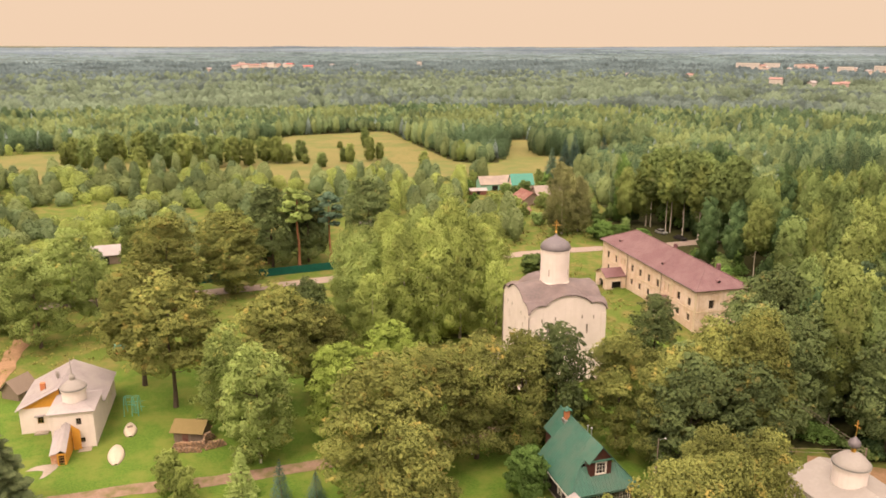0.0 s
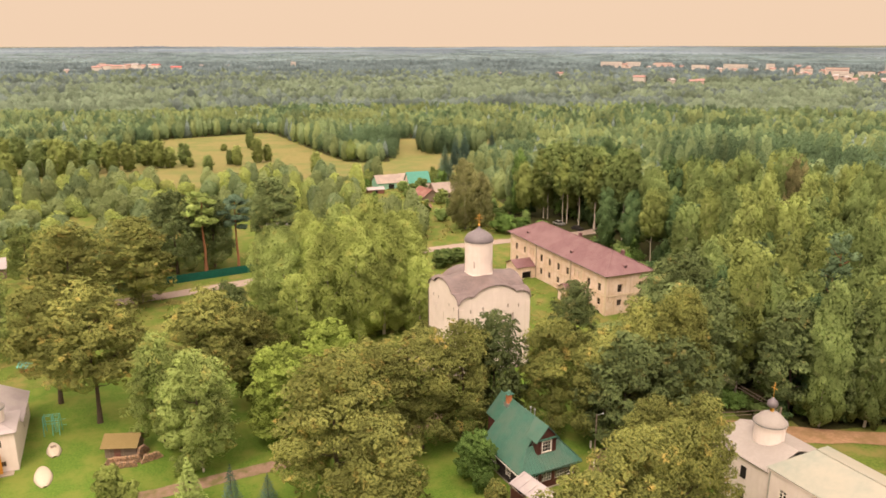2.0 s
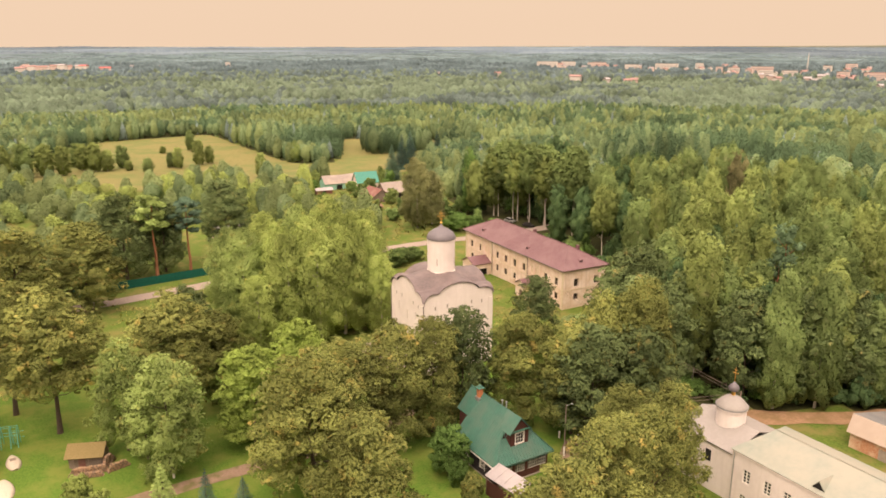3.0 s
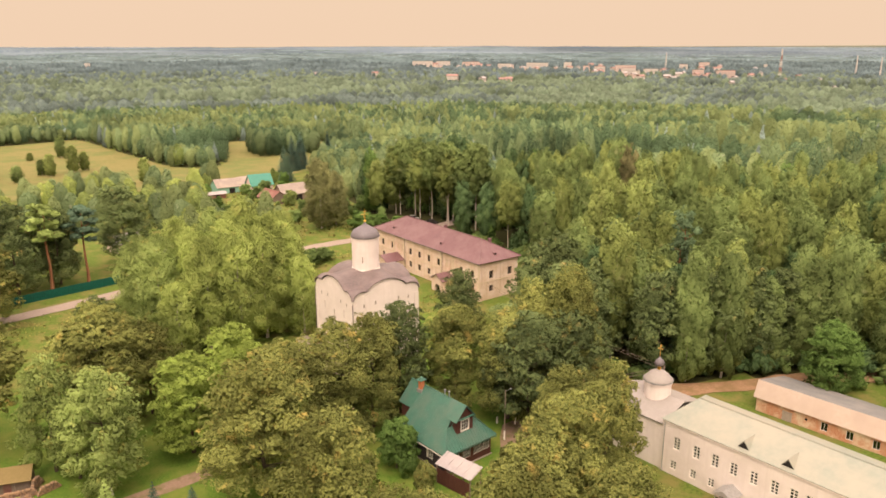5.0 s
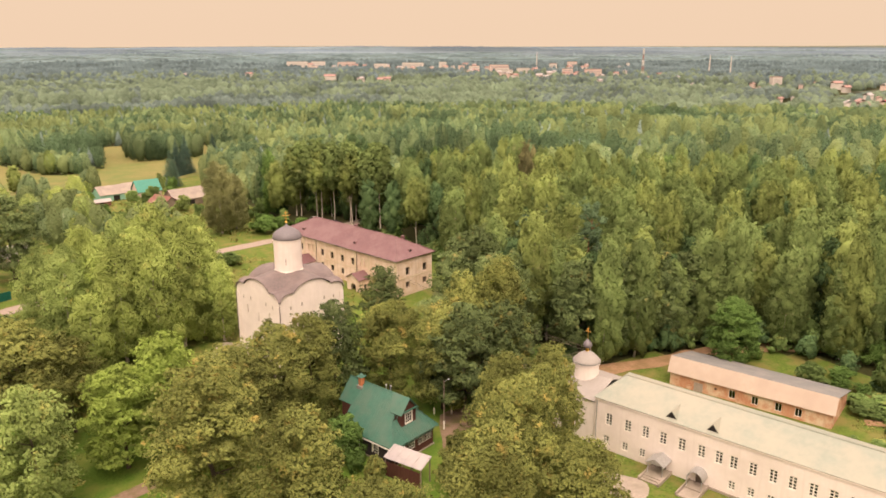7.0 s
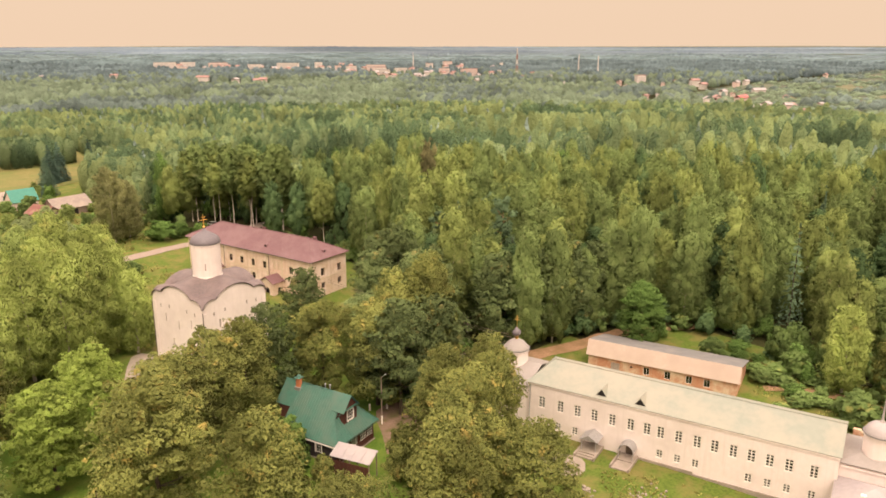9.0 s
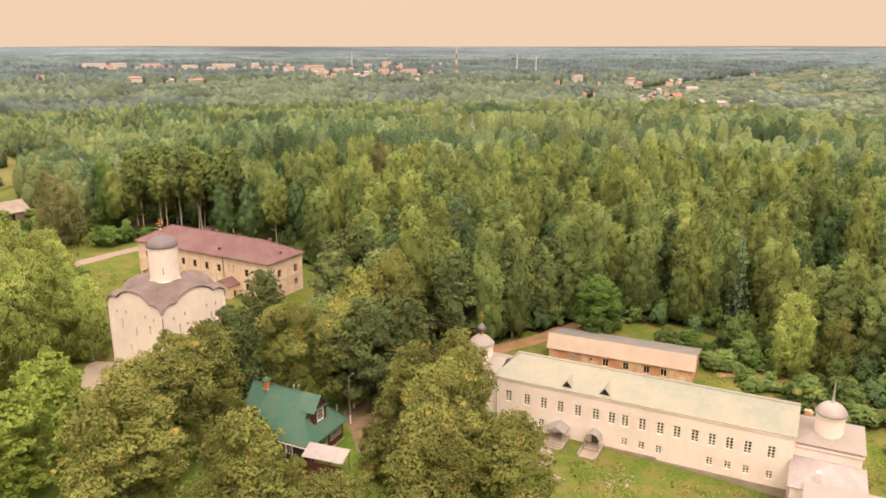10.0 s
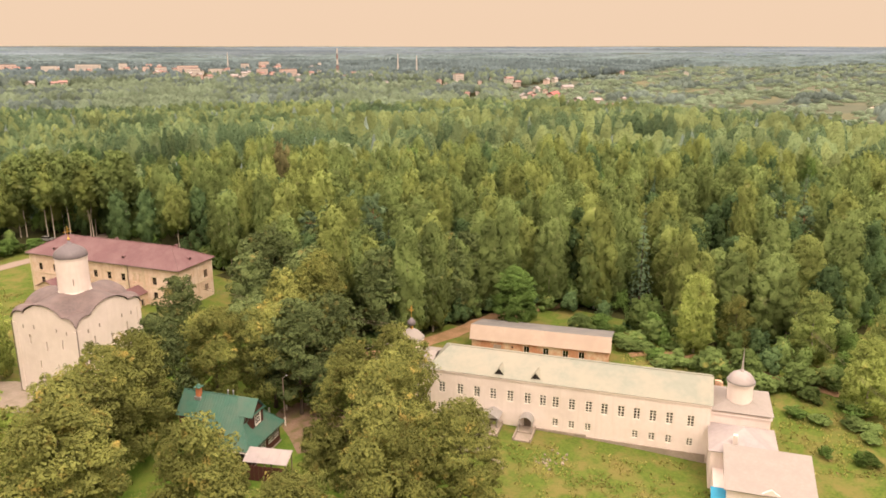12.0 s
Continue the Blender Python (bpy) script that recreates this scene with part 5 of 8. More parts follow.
# undergrowth along the wood's edge
ux, uy, rng = scatter(12, 40, 300, 10, 330, 4.2)
edge = np.zeros(len(ux), bool)
for (ax, ay), (bx, by) in zip(FOREST_NE[:20], FOREST_NE[1:21]):
    k = np.clip(((ux - ax) * (bx - ax) + (uy - ay) * (by - ay)) / ((bx - ax) ** 2 + (by - ay) ** 2), 0, 1)
    edge |= np.hypot(ux - ax - k * (bx - ax), uy - ay - k * (by - ay)) < 5.5
east = (ux > 88) & (uy < 62) & inside(ux, uy, [(96, 62), (88, 34), (92, 8), (160, -10), (122, 24), (104, 38), (101, 50)]) & (rng.random(len(ux)) < 0.3)
keep = ((edge & (inside(ux, uy, FOREST_NE) | (rng.random(len(ux)) < 0.25))) | east) & in_view(ux, uy) & ~((uy > 84) & (uy < 100) & (ux > 52) & (ux < 112) & ~inside(ux, uy, FOREST_NE))
behind = inside(ux, uy, [(75, 254), (83, 234), (88, 216), (104, 210), (104, 240), (90, 266)])
keep = (keep & ~inside(ux, uy, CLEARING)) | behind
ux, uy = ux[keep], uy[keep]
leaf_kind = rng.choice(3, len(ux), p=[0.4, 0.3, 0.3])
canopy("undergrowth", "dense green bushes along the wood's edge", ux, uy, rng.uniform(2.5, 7.0, len(ux)) * np.where(behind[keep], 1.4, 1.0), rng.uniform(2.0, 3.6, len(ux)), np.zeros(len(ux), int), leaf_kind,
       (("leafy",), (L_SCRUB, W_POPLAR, L_MAPLE)), 0.26, 200, 0.34, rng)

# willow scrub on the river meadow
vx, vy, rng = scatter(13, 280, 2600, -60, 720, 12.5)
clump = np.array([noise.noise((a / 110, b / 40, 5)) + 0.5 * noise.noise((a / 30, b / 20, 2)) for a, b in zip(vx, vy)])
dv = np.hypot(vx + 40, vy)
keep = inside(vx, vy, VALLEY) & in_view(vx, vy, 2) & (clump > -0.32 + np.clip((dv - 450) / 6000, 0, 0.2) - np.clip((480 - dv) / 300, 0, 0.7))
vx, vy, clump, dv = vx[keep], vy[keep], clump[keep], dv[keep]
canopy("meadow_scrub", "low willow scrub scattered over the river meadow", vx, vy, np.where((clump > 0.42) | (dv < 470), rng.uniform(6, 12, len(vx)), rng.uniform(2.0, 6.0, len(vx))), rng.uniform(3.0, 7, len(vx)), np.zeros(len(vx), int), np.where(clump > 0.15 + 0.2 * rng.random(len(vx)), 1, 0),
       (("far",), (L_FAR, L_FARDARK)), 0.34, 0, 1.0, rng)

# woods to the skyline
fx, fy, rng = scatter(9, -1600, 2400, 20, 2600, 11.5)
d = np.hypot(fx + 20, fy)
keep = inside(fx, fy, FOREST_NE) & ~before_town(fx, fy) & in_view(fx, fy, 1) & (d > 750) & (d < 2500) & (rng.random(len(fx)) < np.clip(1.6 - d / 2200, 0.4, 1))
fx, fy, d = fx[keep], fy[keep], d[keep]
sort = np.array([noise.noise((a / 170, b / 170, 9)) for a, b in zip(fx, fy)])
belt = np.array([noise.noise((a / 400, b / 90, 3)) for a, b in zip(fx, fy)])
# farther trees take the leaves tinted with haze
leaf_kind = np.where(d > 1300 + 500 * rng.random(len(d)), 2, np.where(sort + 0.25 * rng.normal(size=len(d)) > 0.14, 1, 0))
canopy("far_wood", "distant dark green forest, tinted bluer farther out to imitate haze", fx, fy, rng.uniform(9, 14, len(fx)) * np.where(belt > 0.1, 1.35, 1.0), rng.uniform(4.2, 7.4, len(fx)), np.zeros(len(fx), int), leaf_kind,
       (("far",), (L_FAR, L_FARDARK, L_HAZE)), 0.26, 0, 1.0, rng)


def skyline_canopy():
    """Closed tree tops of the farthest woods in uneven belts, with pale fields between, out to the skyline."""
    rng = np.random.default_rng(21)
    az = np.radians(np.linspace(-36, 92, 820))
    d = np.linspace(2260, 4840, 74)
    A, D = np.meshgrid(az, d)
    D = D + 10 * rng.uniform(-1, 1, D.shape)
    k = D / far_reach(D)
    X, Y = -20 + D * np.sin(A), D * np.cos(A)
    flat = zip((X / k / 900).ravel(), (Y / k / 900).ravel())
    belt = np.array([noise.fractal((a, b, 1.7), 1.0, 2.1, 4) for a, b in flat]).reshape(X.shape)
    up = 8.5 + 9.0 * np.clip(belt, -0.5, 1.0) + rng.uniform(-3.0, 3.0, X.shape)
    field = (belt < -0.42) | (inside(X, Y, VALLEY) & (belt < -0.05))
    up = np.where(field, 1.0, np.maximum(up, 4.0)) * k - np.where(D < 2330, 8, 0)
    Z = ground_z(X, Y) + up
    ny, nx = X.shape
    idx = np.arange(nx * ny).reshape(ny, nx)
    F = np.stack([idx[:-1, :-1], idx[:-1, 1:], idx[1:, 1:], idx[1:, :-1]], -1).reshape(-1, 4)[:, ::-1]
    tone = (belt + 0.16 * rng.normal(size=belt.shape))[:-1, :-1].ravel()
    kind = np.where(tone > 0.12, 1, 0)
    # past some 3 km the bluer hazed leaves take over
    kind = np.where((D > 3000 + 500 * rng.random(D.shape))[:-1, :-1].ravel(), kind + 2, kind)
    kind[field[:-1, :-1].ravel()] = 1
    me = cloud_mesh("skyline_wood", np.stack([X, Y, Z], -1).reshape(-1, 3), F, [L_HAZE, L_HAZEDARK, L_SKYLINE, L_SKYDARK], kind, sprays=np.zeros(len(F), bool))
    tagged(new("skyline_wood", me), "farthest forest closing the skyline, haze put into its leaf colours", "forest", kind="stuff")


skyline_canopy()


# tall grass and weeds on the unmown ground
def weeds(name, label, poly, step, size, seed, share=1.0):
    xs, ys = [q[0] for q in poly], [q[1] for q in poly]
    x, y, rng = scatter(seed, min(xs), max(xs), min(ys), max(ys), step)
    tuft = np.array([noise.noise((a / 5, b / 5, seed)) + 0.6 * noise.noise((a / 1.6, b / 1.6, seed)) for a, b in zip(x, y)])
    keep = inside(x, y, poly) & (rng.random(len(x)) < share) & (tuft > -0.02)
    x, y = x[keep], y[keep]
    k = 3
    p = np.stack([np.repeat(x, k), np.repeat(y, k), np.repeat(ground_z(x, y), k) + size * 0.55], 1) + rng.normal(size=(len(x) * k, 3)) * np.array([step * 0.3, step * 0.3, 0.08])
    nn = rng.normal(size=(len(p), 3)) * np.array([1, 1, 0.3]) + np.array([0, 0, 0.5])
    v, f = leaf_cloud(p, nn, size, 1.0, rng)
    me = cloud_mesh(name, v, f, [L_GRASS], soft=np.tile(np.array([0, 0, 1.0]), (len(v), 1)))
    return tagged(new(name, me), label, "grass", kind="stuff")


weeds("tall_grass", "rough olive tall grass on the slope before the white building", [(22, 44), (40, 56), (44, 60), (48, 55), (56, 36), (50, 22), (36, 26), (26, 34)], 0.6, 0.26, 31, 0.9)
weeds("tall_grass", "rough olive tall grass and weeds behind the white building", [(72, 62), (80, 56), (94, 62), (100, 50), (104, 38), (122, 22), (110, 0), (70, 4), (64, 20), (72, 34), (68, 50)], 0.7, 0.30, 32, 0.9)
weeds("tall_grass", "rough yellow-green meadow grass by the red-roofed building", [(26, 150), (20, 170), (22, 205), (40, 216), (38, 196), (46, 150), (44, 136), (32, 140)], 1.0, 0.34, 33, 0.8)
weeds("tall_grass", "rough grass round the farm garden", [(0, 250), (14, 222), (46, 226), (62, 250), (62, 330), (40, 372), (0, 366), (-20, 340)], 1.9, 0.62, 36, 0.8)
weeds("tall_grass", "rough olive meadow grass north of the old church", [(-110, 135), (-84, 128), (-62, 138), (-30, 146), (-24, 170), (-30, 184), (-60, 176), (-110, 164)], 1.4, 0.36, 34, 0.7)

# ---- church with one dome ----
def church():
    S, H = 14.5, 13.7
    ch = thing("church", plan_pose(15.2, 125.1, 13.2), "white limewashed church with curved gables, dark roof and one dome", "church")

    def arch(f):
        """Rise of the curved gable at the share f of the wall's length."""
        g = min(f, 1 - f)
        side = 1.5 * math.sqrt(max(0.0, 1 - ((g - 0.14) / 0.14) ** 2)) if g < 0.28 else 0.0
        middle = 3.1 * math.sqrt(max(0.0, 1 - ((0.5 - g) / 0.335) ** 2))
        return max(side, middle)

    slits = [(3.4, 3.75, 9.5, 11.2), (7.1, 7.45, 8.6, 10.4), (10.8, 11.15, 9.5, 11.2), (5.2, 5.45, 5.2, 6.6), (9.2, 9.45, 5.2, 6.6)]
    places = [pose(0, 0, 0), pose(0, S, 0, 0, 0, -90), pose(S, S, 0, 0, 0, 180), pose(S, 0, 0, 0, 0, 90)]
    for k, m in enumerate(places):
        inset = 0.0 if k % 2 == 0 else 0.7
        bm = wall_mesh(S - 2 * inset, -0.5, H, 0.7, [(a - inset, b - inset, c, d) for a, b, c, d in slits])
        w = part("wall", under(bm, m @ pose(inset, 0, 0)), M_WHITE, ch)
        g = bmesh.new()
        n = 40
        front = [g.verts.new((S * i / n, 0, H + arch(i / n))) for i in range(n + 1)]
        back = [g.verts.new((S * i / n, 0.6, H + arch(i / n))) for i in range(n + 1)]
        f0 = [g.verts.new((S * i / n, 0, H)) for i in range(n + 1)]
        b0 = [g.verts.new((S * i / n, 0.6, H)) for i in range(n + 1)]
        for i in range(n):
            g.faces.new((f0[i], f0[i + 1], front[i + 1], front[i]))
            g.faces.new((b0[i + 1], b0[i], back[i], back[i + 1]))
            g.faces.new((front[i], front[i + 1], back[i + 1], back[i]))
        part("gable", under(g, m), M_WHITE, ch)
        # flat pilaster strips and small niches
        for s in (0.0, S - 0.9):
            part("pilaster", under(box(s + (0.01 if s == 0 else -0.01), -0.10, -0.5, s + 0.9, 0.0, H - 0.6), m), M_WHITE, ch)
        # niches are flat plates, darker than the wall
        for s, z in ((2.2, 12.2), (4.7, 12.4), (9.8, 12.4), (12.0, 12.2)):
            part("niche", under(box(s, -0.015, z, s + 0.28, 0.0, z + 0.65), m), M_STONE, ch, "small niche set as a flat darker stone plate")
    # near-black box added inside, standing for the shade behind the slits
    part("shade_core", box(0.75, 0.75, 0, S - 0.75, S - 0.75, H - 0.5), M_DARK, ch)
    # roof in one sheet over the crossing curves
    e, n = 0.28, 60
    r = bmesh.new()
    rows, low = [], []

    def height(a, b):
        fa, fb = min(max(a / S, 0), 1), min(max(b / S, 0), 1)
        pa, pb = arch(fa), arch(fb)
        top = max(pa, pb)
        k = 0.2
        d = abs(pa - pb)
        if d < k:
            top += (k - d) ** 2 / (4 * k)
        rad = math.hypot(a - S / 2, b - S / 2)
        return H + 0.16 + top + 0.9 * max(0, 1 - rad / 6.5)

    for i in range(n + 1):
        a = -e + (S + 2 * e) * i / n
        rows.append([r.verts.new((a, -e + (S + 2 * e) * j / n, height(a, -e + (S + 2 * e) * j / n))) for j in range(n + 1)])
    for i in range(n):
        for j in range(n):
            r.faces.new((rows[i][j], rows[i + 1][j], rows[i + 1][j + 1], rows[i][j + 1]))
    ext = bmesh.ops.extrude_face_region(r, geom=r.faces[:])
    for v in ext["geom"]:
        if isinstance(v, bmesh.types.BMVert):
            v.co.z += 0.13
    part("roof", r, M_GREYROOF, ch, "dark brown-grey sheet metal roof over curved gables", smooth=True)
    c = S / 2
    drum = part("drum", turned([(2.62, 15.6), (2.62, 23.4), (2.72, 23.45), (2.72, 23.65), (2.62, 23.7)], 48, c, c), M_WHITE, ch, "round white drum", smooth=False)
    part("drum_flashing", turned([(2.66, 17.3), (2.78, 17.3), (2.70, 17.6), (2.66, 17.6)], 48, c, c), M_WHITEPAINT, drum)
    for i in range(4):
        a = i * math.pi / 2 + 0.8
        part("slit_window", under(box(-0.07, -0.02, 18.9, 0.07, 0.02, 20.2), pose(c + 2.62 * math.sin(a), c - 2.62 * math.cos(a), 0, 0, 0, math.degrees(a))), M_GREYWOOD, drum)
    prof = [(2.74, 23.66), (2.80, 23.74), (2.78, 23.95), (2.64, 24.35), (2.32, 24.8), (1.80, 25.2), (1.18, 25.55), (0.68, 25.8), (0.34, 26.05), (0.16, 26.35), (0.1, 26.5)]
    dome = part("dome", turned(prof, 48, c, c), M_DOME, ch, "dark grey metal helmet dome", smooth=True)
    x = bmesh.new()
    turned([(0.05, 26.4), (0.22, 26.6), (0.24, 26.75), (0.05, 26.95)], 12, c, c, x)
    rod(x, (c, c, 26.4), (c, c, 29.0), 0.06)
    for z, w in ((28.0, 0.75), (28.5, 0.35)):
        rod(x, (c - w * 0.97, c + w * 0.25, z), (c + w * 0.97, c - w * 0.25, z), 0.05)
    rod(x, (c - 0.3, c, 27.5), (c + 0.3, c, 27.3), 0.045)
    part("cross", x, M_GOLD, dome, "gilded cross on an orb")
    d = bmesh.new()
    rod(d, (-0.16, -0.16, -0.2), (-0.16, -0.16, H - 0.3), 0.09)
    part("downpipe", d, M_GREYROOF, ch)
    d = bmesh.new()
    rod(d, (-0.16, S + 0.1, -0.2), (-0.16, S + 0.1, H - 0.3), 0.07)
    part("downpipe", d, M_GREYROOF, ch)
    part("plinth", box(-0.25, -0.25, -0.6, S + 0.25, S + 0.25, 0.35), M_STONE, ch, "worn pale stone plinth")
    return ch


church()


# ---- long ochre building with the red roof ----
def roof_vent(parent, m, material):
    v = bmesh.new()
    rod(v, (0, 0, 0), (0, 0.9, 0.05), 0.42, 0.42, 12)
    o = part("roof_vent", under(v, m), material, parent, "round sheet metal dormer vent")
    # black disc paints the shade inside the vent
    part("vent_mouth_shade", under(turned([(0.34, -0.02), (0.34, 0.0)], 12), m @ pose(0, -0.01, 0, 90)), M_DARK, o)
    return o


def red_house():
    W, L, Z0, E, R = 12.8, 45.5, 0.6, 10.3, 13.9
    hs = thing("monastery_block", plan_pose(52.4, 148.5, 13.8), "long two-storey ochre building with peeling plaster and red-brown roof", "building")
    t, ov = 0.55, 0.5
    up = [3.3, 7.5, 16.5, 20.6, 24.7, 28.7, 37.2, 41.8]
    lo = [3.3, 7.5, 20.6, 24.7, 28.7, 41.5]
    Lf = L - 2 * ov
    ww, hu, hl = 1.25, 1.75, 1.55
    # front wall: s runs from the far left end; y counts from the near corner
    holes = [(L - ov - y - ww / 2, L - ov - y + ww / 2, 7.0 - hu / 2, 7.0 + hu / 2) for y in up] + [(L - ov - y - ww / 2, L - ov - y + ww / 2, 3.6 - hl / 2, 3.6 + hl / 2) for y in lo]
    twins = []
    for y in (12.3, 33.3):
        for dy in (-0.8, 0.8):
            s = L - ov - (y + dy)
            twins.append((s - 0.5, s + 0.5, 6.3, 8.2))
    m = pose(ov, L - ov, 0, 0, 0, -90)
    front = part("wall", under(wall_mesh(Lf, Z0, E, t, holes + twins), m), M_PLASTER, hs, "peeling ochre plaster front wall")
    for a, b, c, d in holes:
        window(hs, m @ pose(a, 0, c), b - a, d - c, 2, 2, M_GREYWOOD, 0.2)
        part("surround", under(box(a - 0.2, -0.06, d + 0.02, b + 0.2, 0.0, d + 0.3), m), M_TRIM, front)
        part("sill", under(box(a - 0.12, -0.1, c - 0.14, b + 0.12, 0.0, c - 0.01), m), M_TRIM, front)
    for a, b, c, d in twins:
        part("blind_window", under(box(a, 0.2, c, b, 0.3, d), m), M_TRIM, front, "walled-up arched window")
        part("surround", under(box(a - 0.15, -0.05, d + 0.01, b + 0.15, 0, d + 0.35), m), M_TRIM, front)
    # near end wall, with two axes of windows
    ends = [(2.4, 3.7), (8.1, 9.4)]
    eh = [(a, b, z - 0.95, z + 0.95) for a, b in ends for z in (7.0,)] + [(a, b, 2.9, 4.4) for a, b in ends]
    m2 = pose(ov + t, ov, 0)
    end = part("wall", under(wall_mesh(W - 2 * ov - 2 * t, Z0, E, t, eh), m2), M_PLASTER, hs)
    for a, b, c, d in eh:
        window(hs, m2 @ pose(a, 0, c), b - a, d - c, 2, 2, M_GREYWOOD, 0.25, broken=True)
    part("wall", under(wall_mesh(Lf, Z0, E, t, []), pose(W - ov, ov, 0, 0, 0, 90)), M_PLASTER, hs)
    m3 = pose(W - ov - t, L - ov, 0, 0, 0, 180)
    part("wall", under(wall_mesh(W - 2 * ov - 2 * t, Z0, E, t, [(a, b, 6.1, 7.9) for a, b in ends]), m3), M_PLASTER, hs)
    # black fill added so the windows show painted shade
    part("shade_core", box(2.0, 2.0, Z0, W - 2, L - 2, E - 0.6), M_DARK, hs)
    # string course, cornice, corner strips
    for z, hgt, out in ((5.35, 0.22, 0.09), (E - 0.45, 0.4, 0.16)):
        part("cornice", under(box(0.0, -out, z, Lf, -0.002, z + hgt), m), M_TRIM, front)
        part("cornice", under(box(-t, -out, z, W - 2 * ov - t, -0.002, z + hgt), m2), M_TRIM, end)
    for y in (0.0, 9.6, 14.6, 30.6, 35.6, Lf - 0.7):
        part("pilaster", under(box(Lf - y - 0.7, -0.08, Z0, Lf - y, -0.001, E - 0.46), m), M_TRIM, front)
    # hipped roof
    rb = bmesh.new()
    c, i0 = W / 2, 6.9
    A, B, C, D = (-0.1, -0.1, E), (W + 0.1, -0.1, E), (W + 0.1, L + 0.1, E), (-0.1, L + 0.1, E)
    P, Q = (c, i0, R), (c, L - i0, R)
    for poly in ((D, A, P, Q), (A, B, P), (B, C, Q, P), (C, D, Q)):
        slab(rb, poly, 0.14)
    roof = part("roof", rb, M_REDROOF, hs, "red-brown sheet metal hipped roof with standing seams")
    seams = bmesh.new()
    nrm = Vector((0, 0, 1))
    for k in range(1, 74):
        y = L * k / 74
        f = min(1.0, min(y, L - y) / i0)
        for sgn in (-1, 1):
            rod(seams, (c + sgn * (c + 0.08), y, E + 0.03), (c + sgn * (c * (1 - f)), y, E + (R - E) * f + 0.03), 0.035, 0.035, 4)
    for k in range(1, 20):
        x = W * k / 20
        f = 1 - abs(x - c) / c
        rod(seams, (x, -0.08, E + 0.03), (x, i0 * f, E + (R - E) * f + 0.03), 0.035, 0.035, 4)
    part("roof_seams", seams, M_REDROOF, roof)
    rg = bmesh.new()
    for a, b in ((P, Q), (A, P), (B, P), (C, Q), (D, Q)):
        rod(rg, (a[0], a[1], a[2] + 0.05), (b[0], b[1], b[2] + 0.05), 0.09, 0.09, 6)
    part("ridge_cap", rg, M_REDROOF, roof)
    for y in (38.0, 17.0):
        roof_vent(roof, pose(1.6, y, E + 1.15, 0, 0, -90), M_REDROOF)
    roof_vent(roof, pose(6.2, 1.7, E + 1.1, 0, 0, 0), M_REDROOF)
    for y in (9.0, 27.0):
        part("chimney", box(W - 2.2, y, E, W - 1.5, y + 0.7, E + 2.6), M_REDROOF, hs)
    # gutter and downpipes
    g = bmesh.new()
    rod(g, (-0.15, -0.1, E - 0.12), (-0.15, L + 0.1, E - 0.12), 0.09)
    part("gutter", g, M_GREYROOF, roof)
    for y in (14.8, 31.0):
        g = bmesh.new()
        rod(g, (-0.05 + ov - 0.12, y, Z0 + 0.8), (ov - 0.17, y, E - 0.2), 0.07)
        part("downpipe", g, M_GREYROOF, hs)
    # two porches with arched openings
    for y, wid, dep in ((34.6, 6.0, 5.2), (12.2, 4.6, 3.6)):
        ph = 3.6
        zb = Z0
        pm = pose(ov - dep, y + wid / 2, 0, 0, 0, -90)
        arch_w = wid * 0.42
        pier = (wid - arch_w) / 2
        bm = wall_mesh(wid, zb, zb + ph, 0.5, [(pier, wid - pier, zb + 0.0, zb + 2.4)])
        p = part("porch", under(bm, pm), M_PLASTER, hs, "brick porch with an arched opening and red roof")
        ar = bmesh.new()
        n = 12
        for i in range(n):
            a0, a1 = math.pi * i / n, math.pi * (i + 1) / n
            x0, z0_, x1, z1_ = [f for a in (a0, a1) for f in (wid / 2 - arch_w / 2 * math.cos(a), zb + 1.55 + 0.85 * math.sin(a))]
            zt = zb + 2.4
            vs = [(x0, z0_), (x1, z1_), (x1, zt), (x0, zt)]
            f = [ar.verts.new((q[0], 0.02, q[1])) for q in vs]
            b = [ar.verts.new((q[0], 0.48, q[1])) for q in vs]
            ar.faces.new(f)
            ar.faces.new(b[::-1])
            ar.faces.new((f[1], f[0], b[0], b[1]))
        part("arch", under(ar, pm), M_TRIM, p)
        for side in (0, 1):
            sm = pose(ov - dep + 0.5, y - wid / 2, 0) if side == 0 else pose(ov, y + wid / 2, 0, 0, 0, 180)
            part("porch_side", under(wall_mesh(dep - 0.5, zb, zb + ph, 0.5, [(1.0, dep - 1.6, zb + 0.4, zb + 2.3)]), sm), M_PLASTER, p)
        # black block paints the shade under the porch roof
        part("porch_shade", box(ov - dep + 1.2, y - wid / 2 + 0.9, zb, ov - 0.1, y + wid / 2 - 0.9, zb + ph - 0.3), M_DARK, p)
        rf = bmesh.new()
        x0, x1 = ov - dep - 0.4, ov - 0.02
        ye0, ye1, zt, zr = y - wid / 2 - 0.35, y + wid / 2 + 0.35, zb + ph, zb + ph + 1.5
        slab(rf, [(x0, ye0, zt), (x1, ye0, zt), (x1, y, zr), (x0, y, zr)], 0.1)
        slab(rf, [(x1, ye1, zt), (x0, ye1, zt), (x0, y, zr), (x1, y, zr)], 0.1)
        part("porch_roof", rf, M_REDROOF, p)
        gb = bmesh.new()
        slab(gb, [(x0 + 0.4, y + wid / 2, zt - 0.02), (x0 + 0.4, y - wid / 2, zt - 0.02), (x0 + 0.4, y, zr - 0.16)], 0.3)
        part("porch_gable", gb, M_PLASTER, p)
    return hs


red_house()


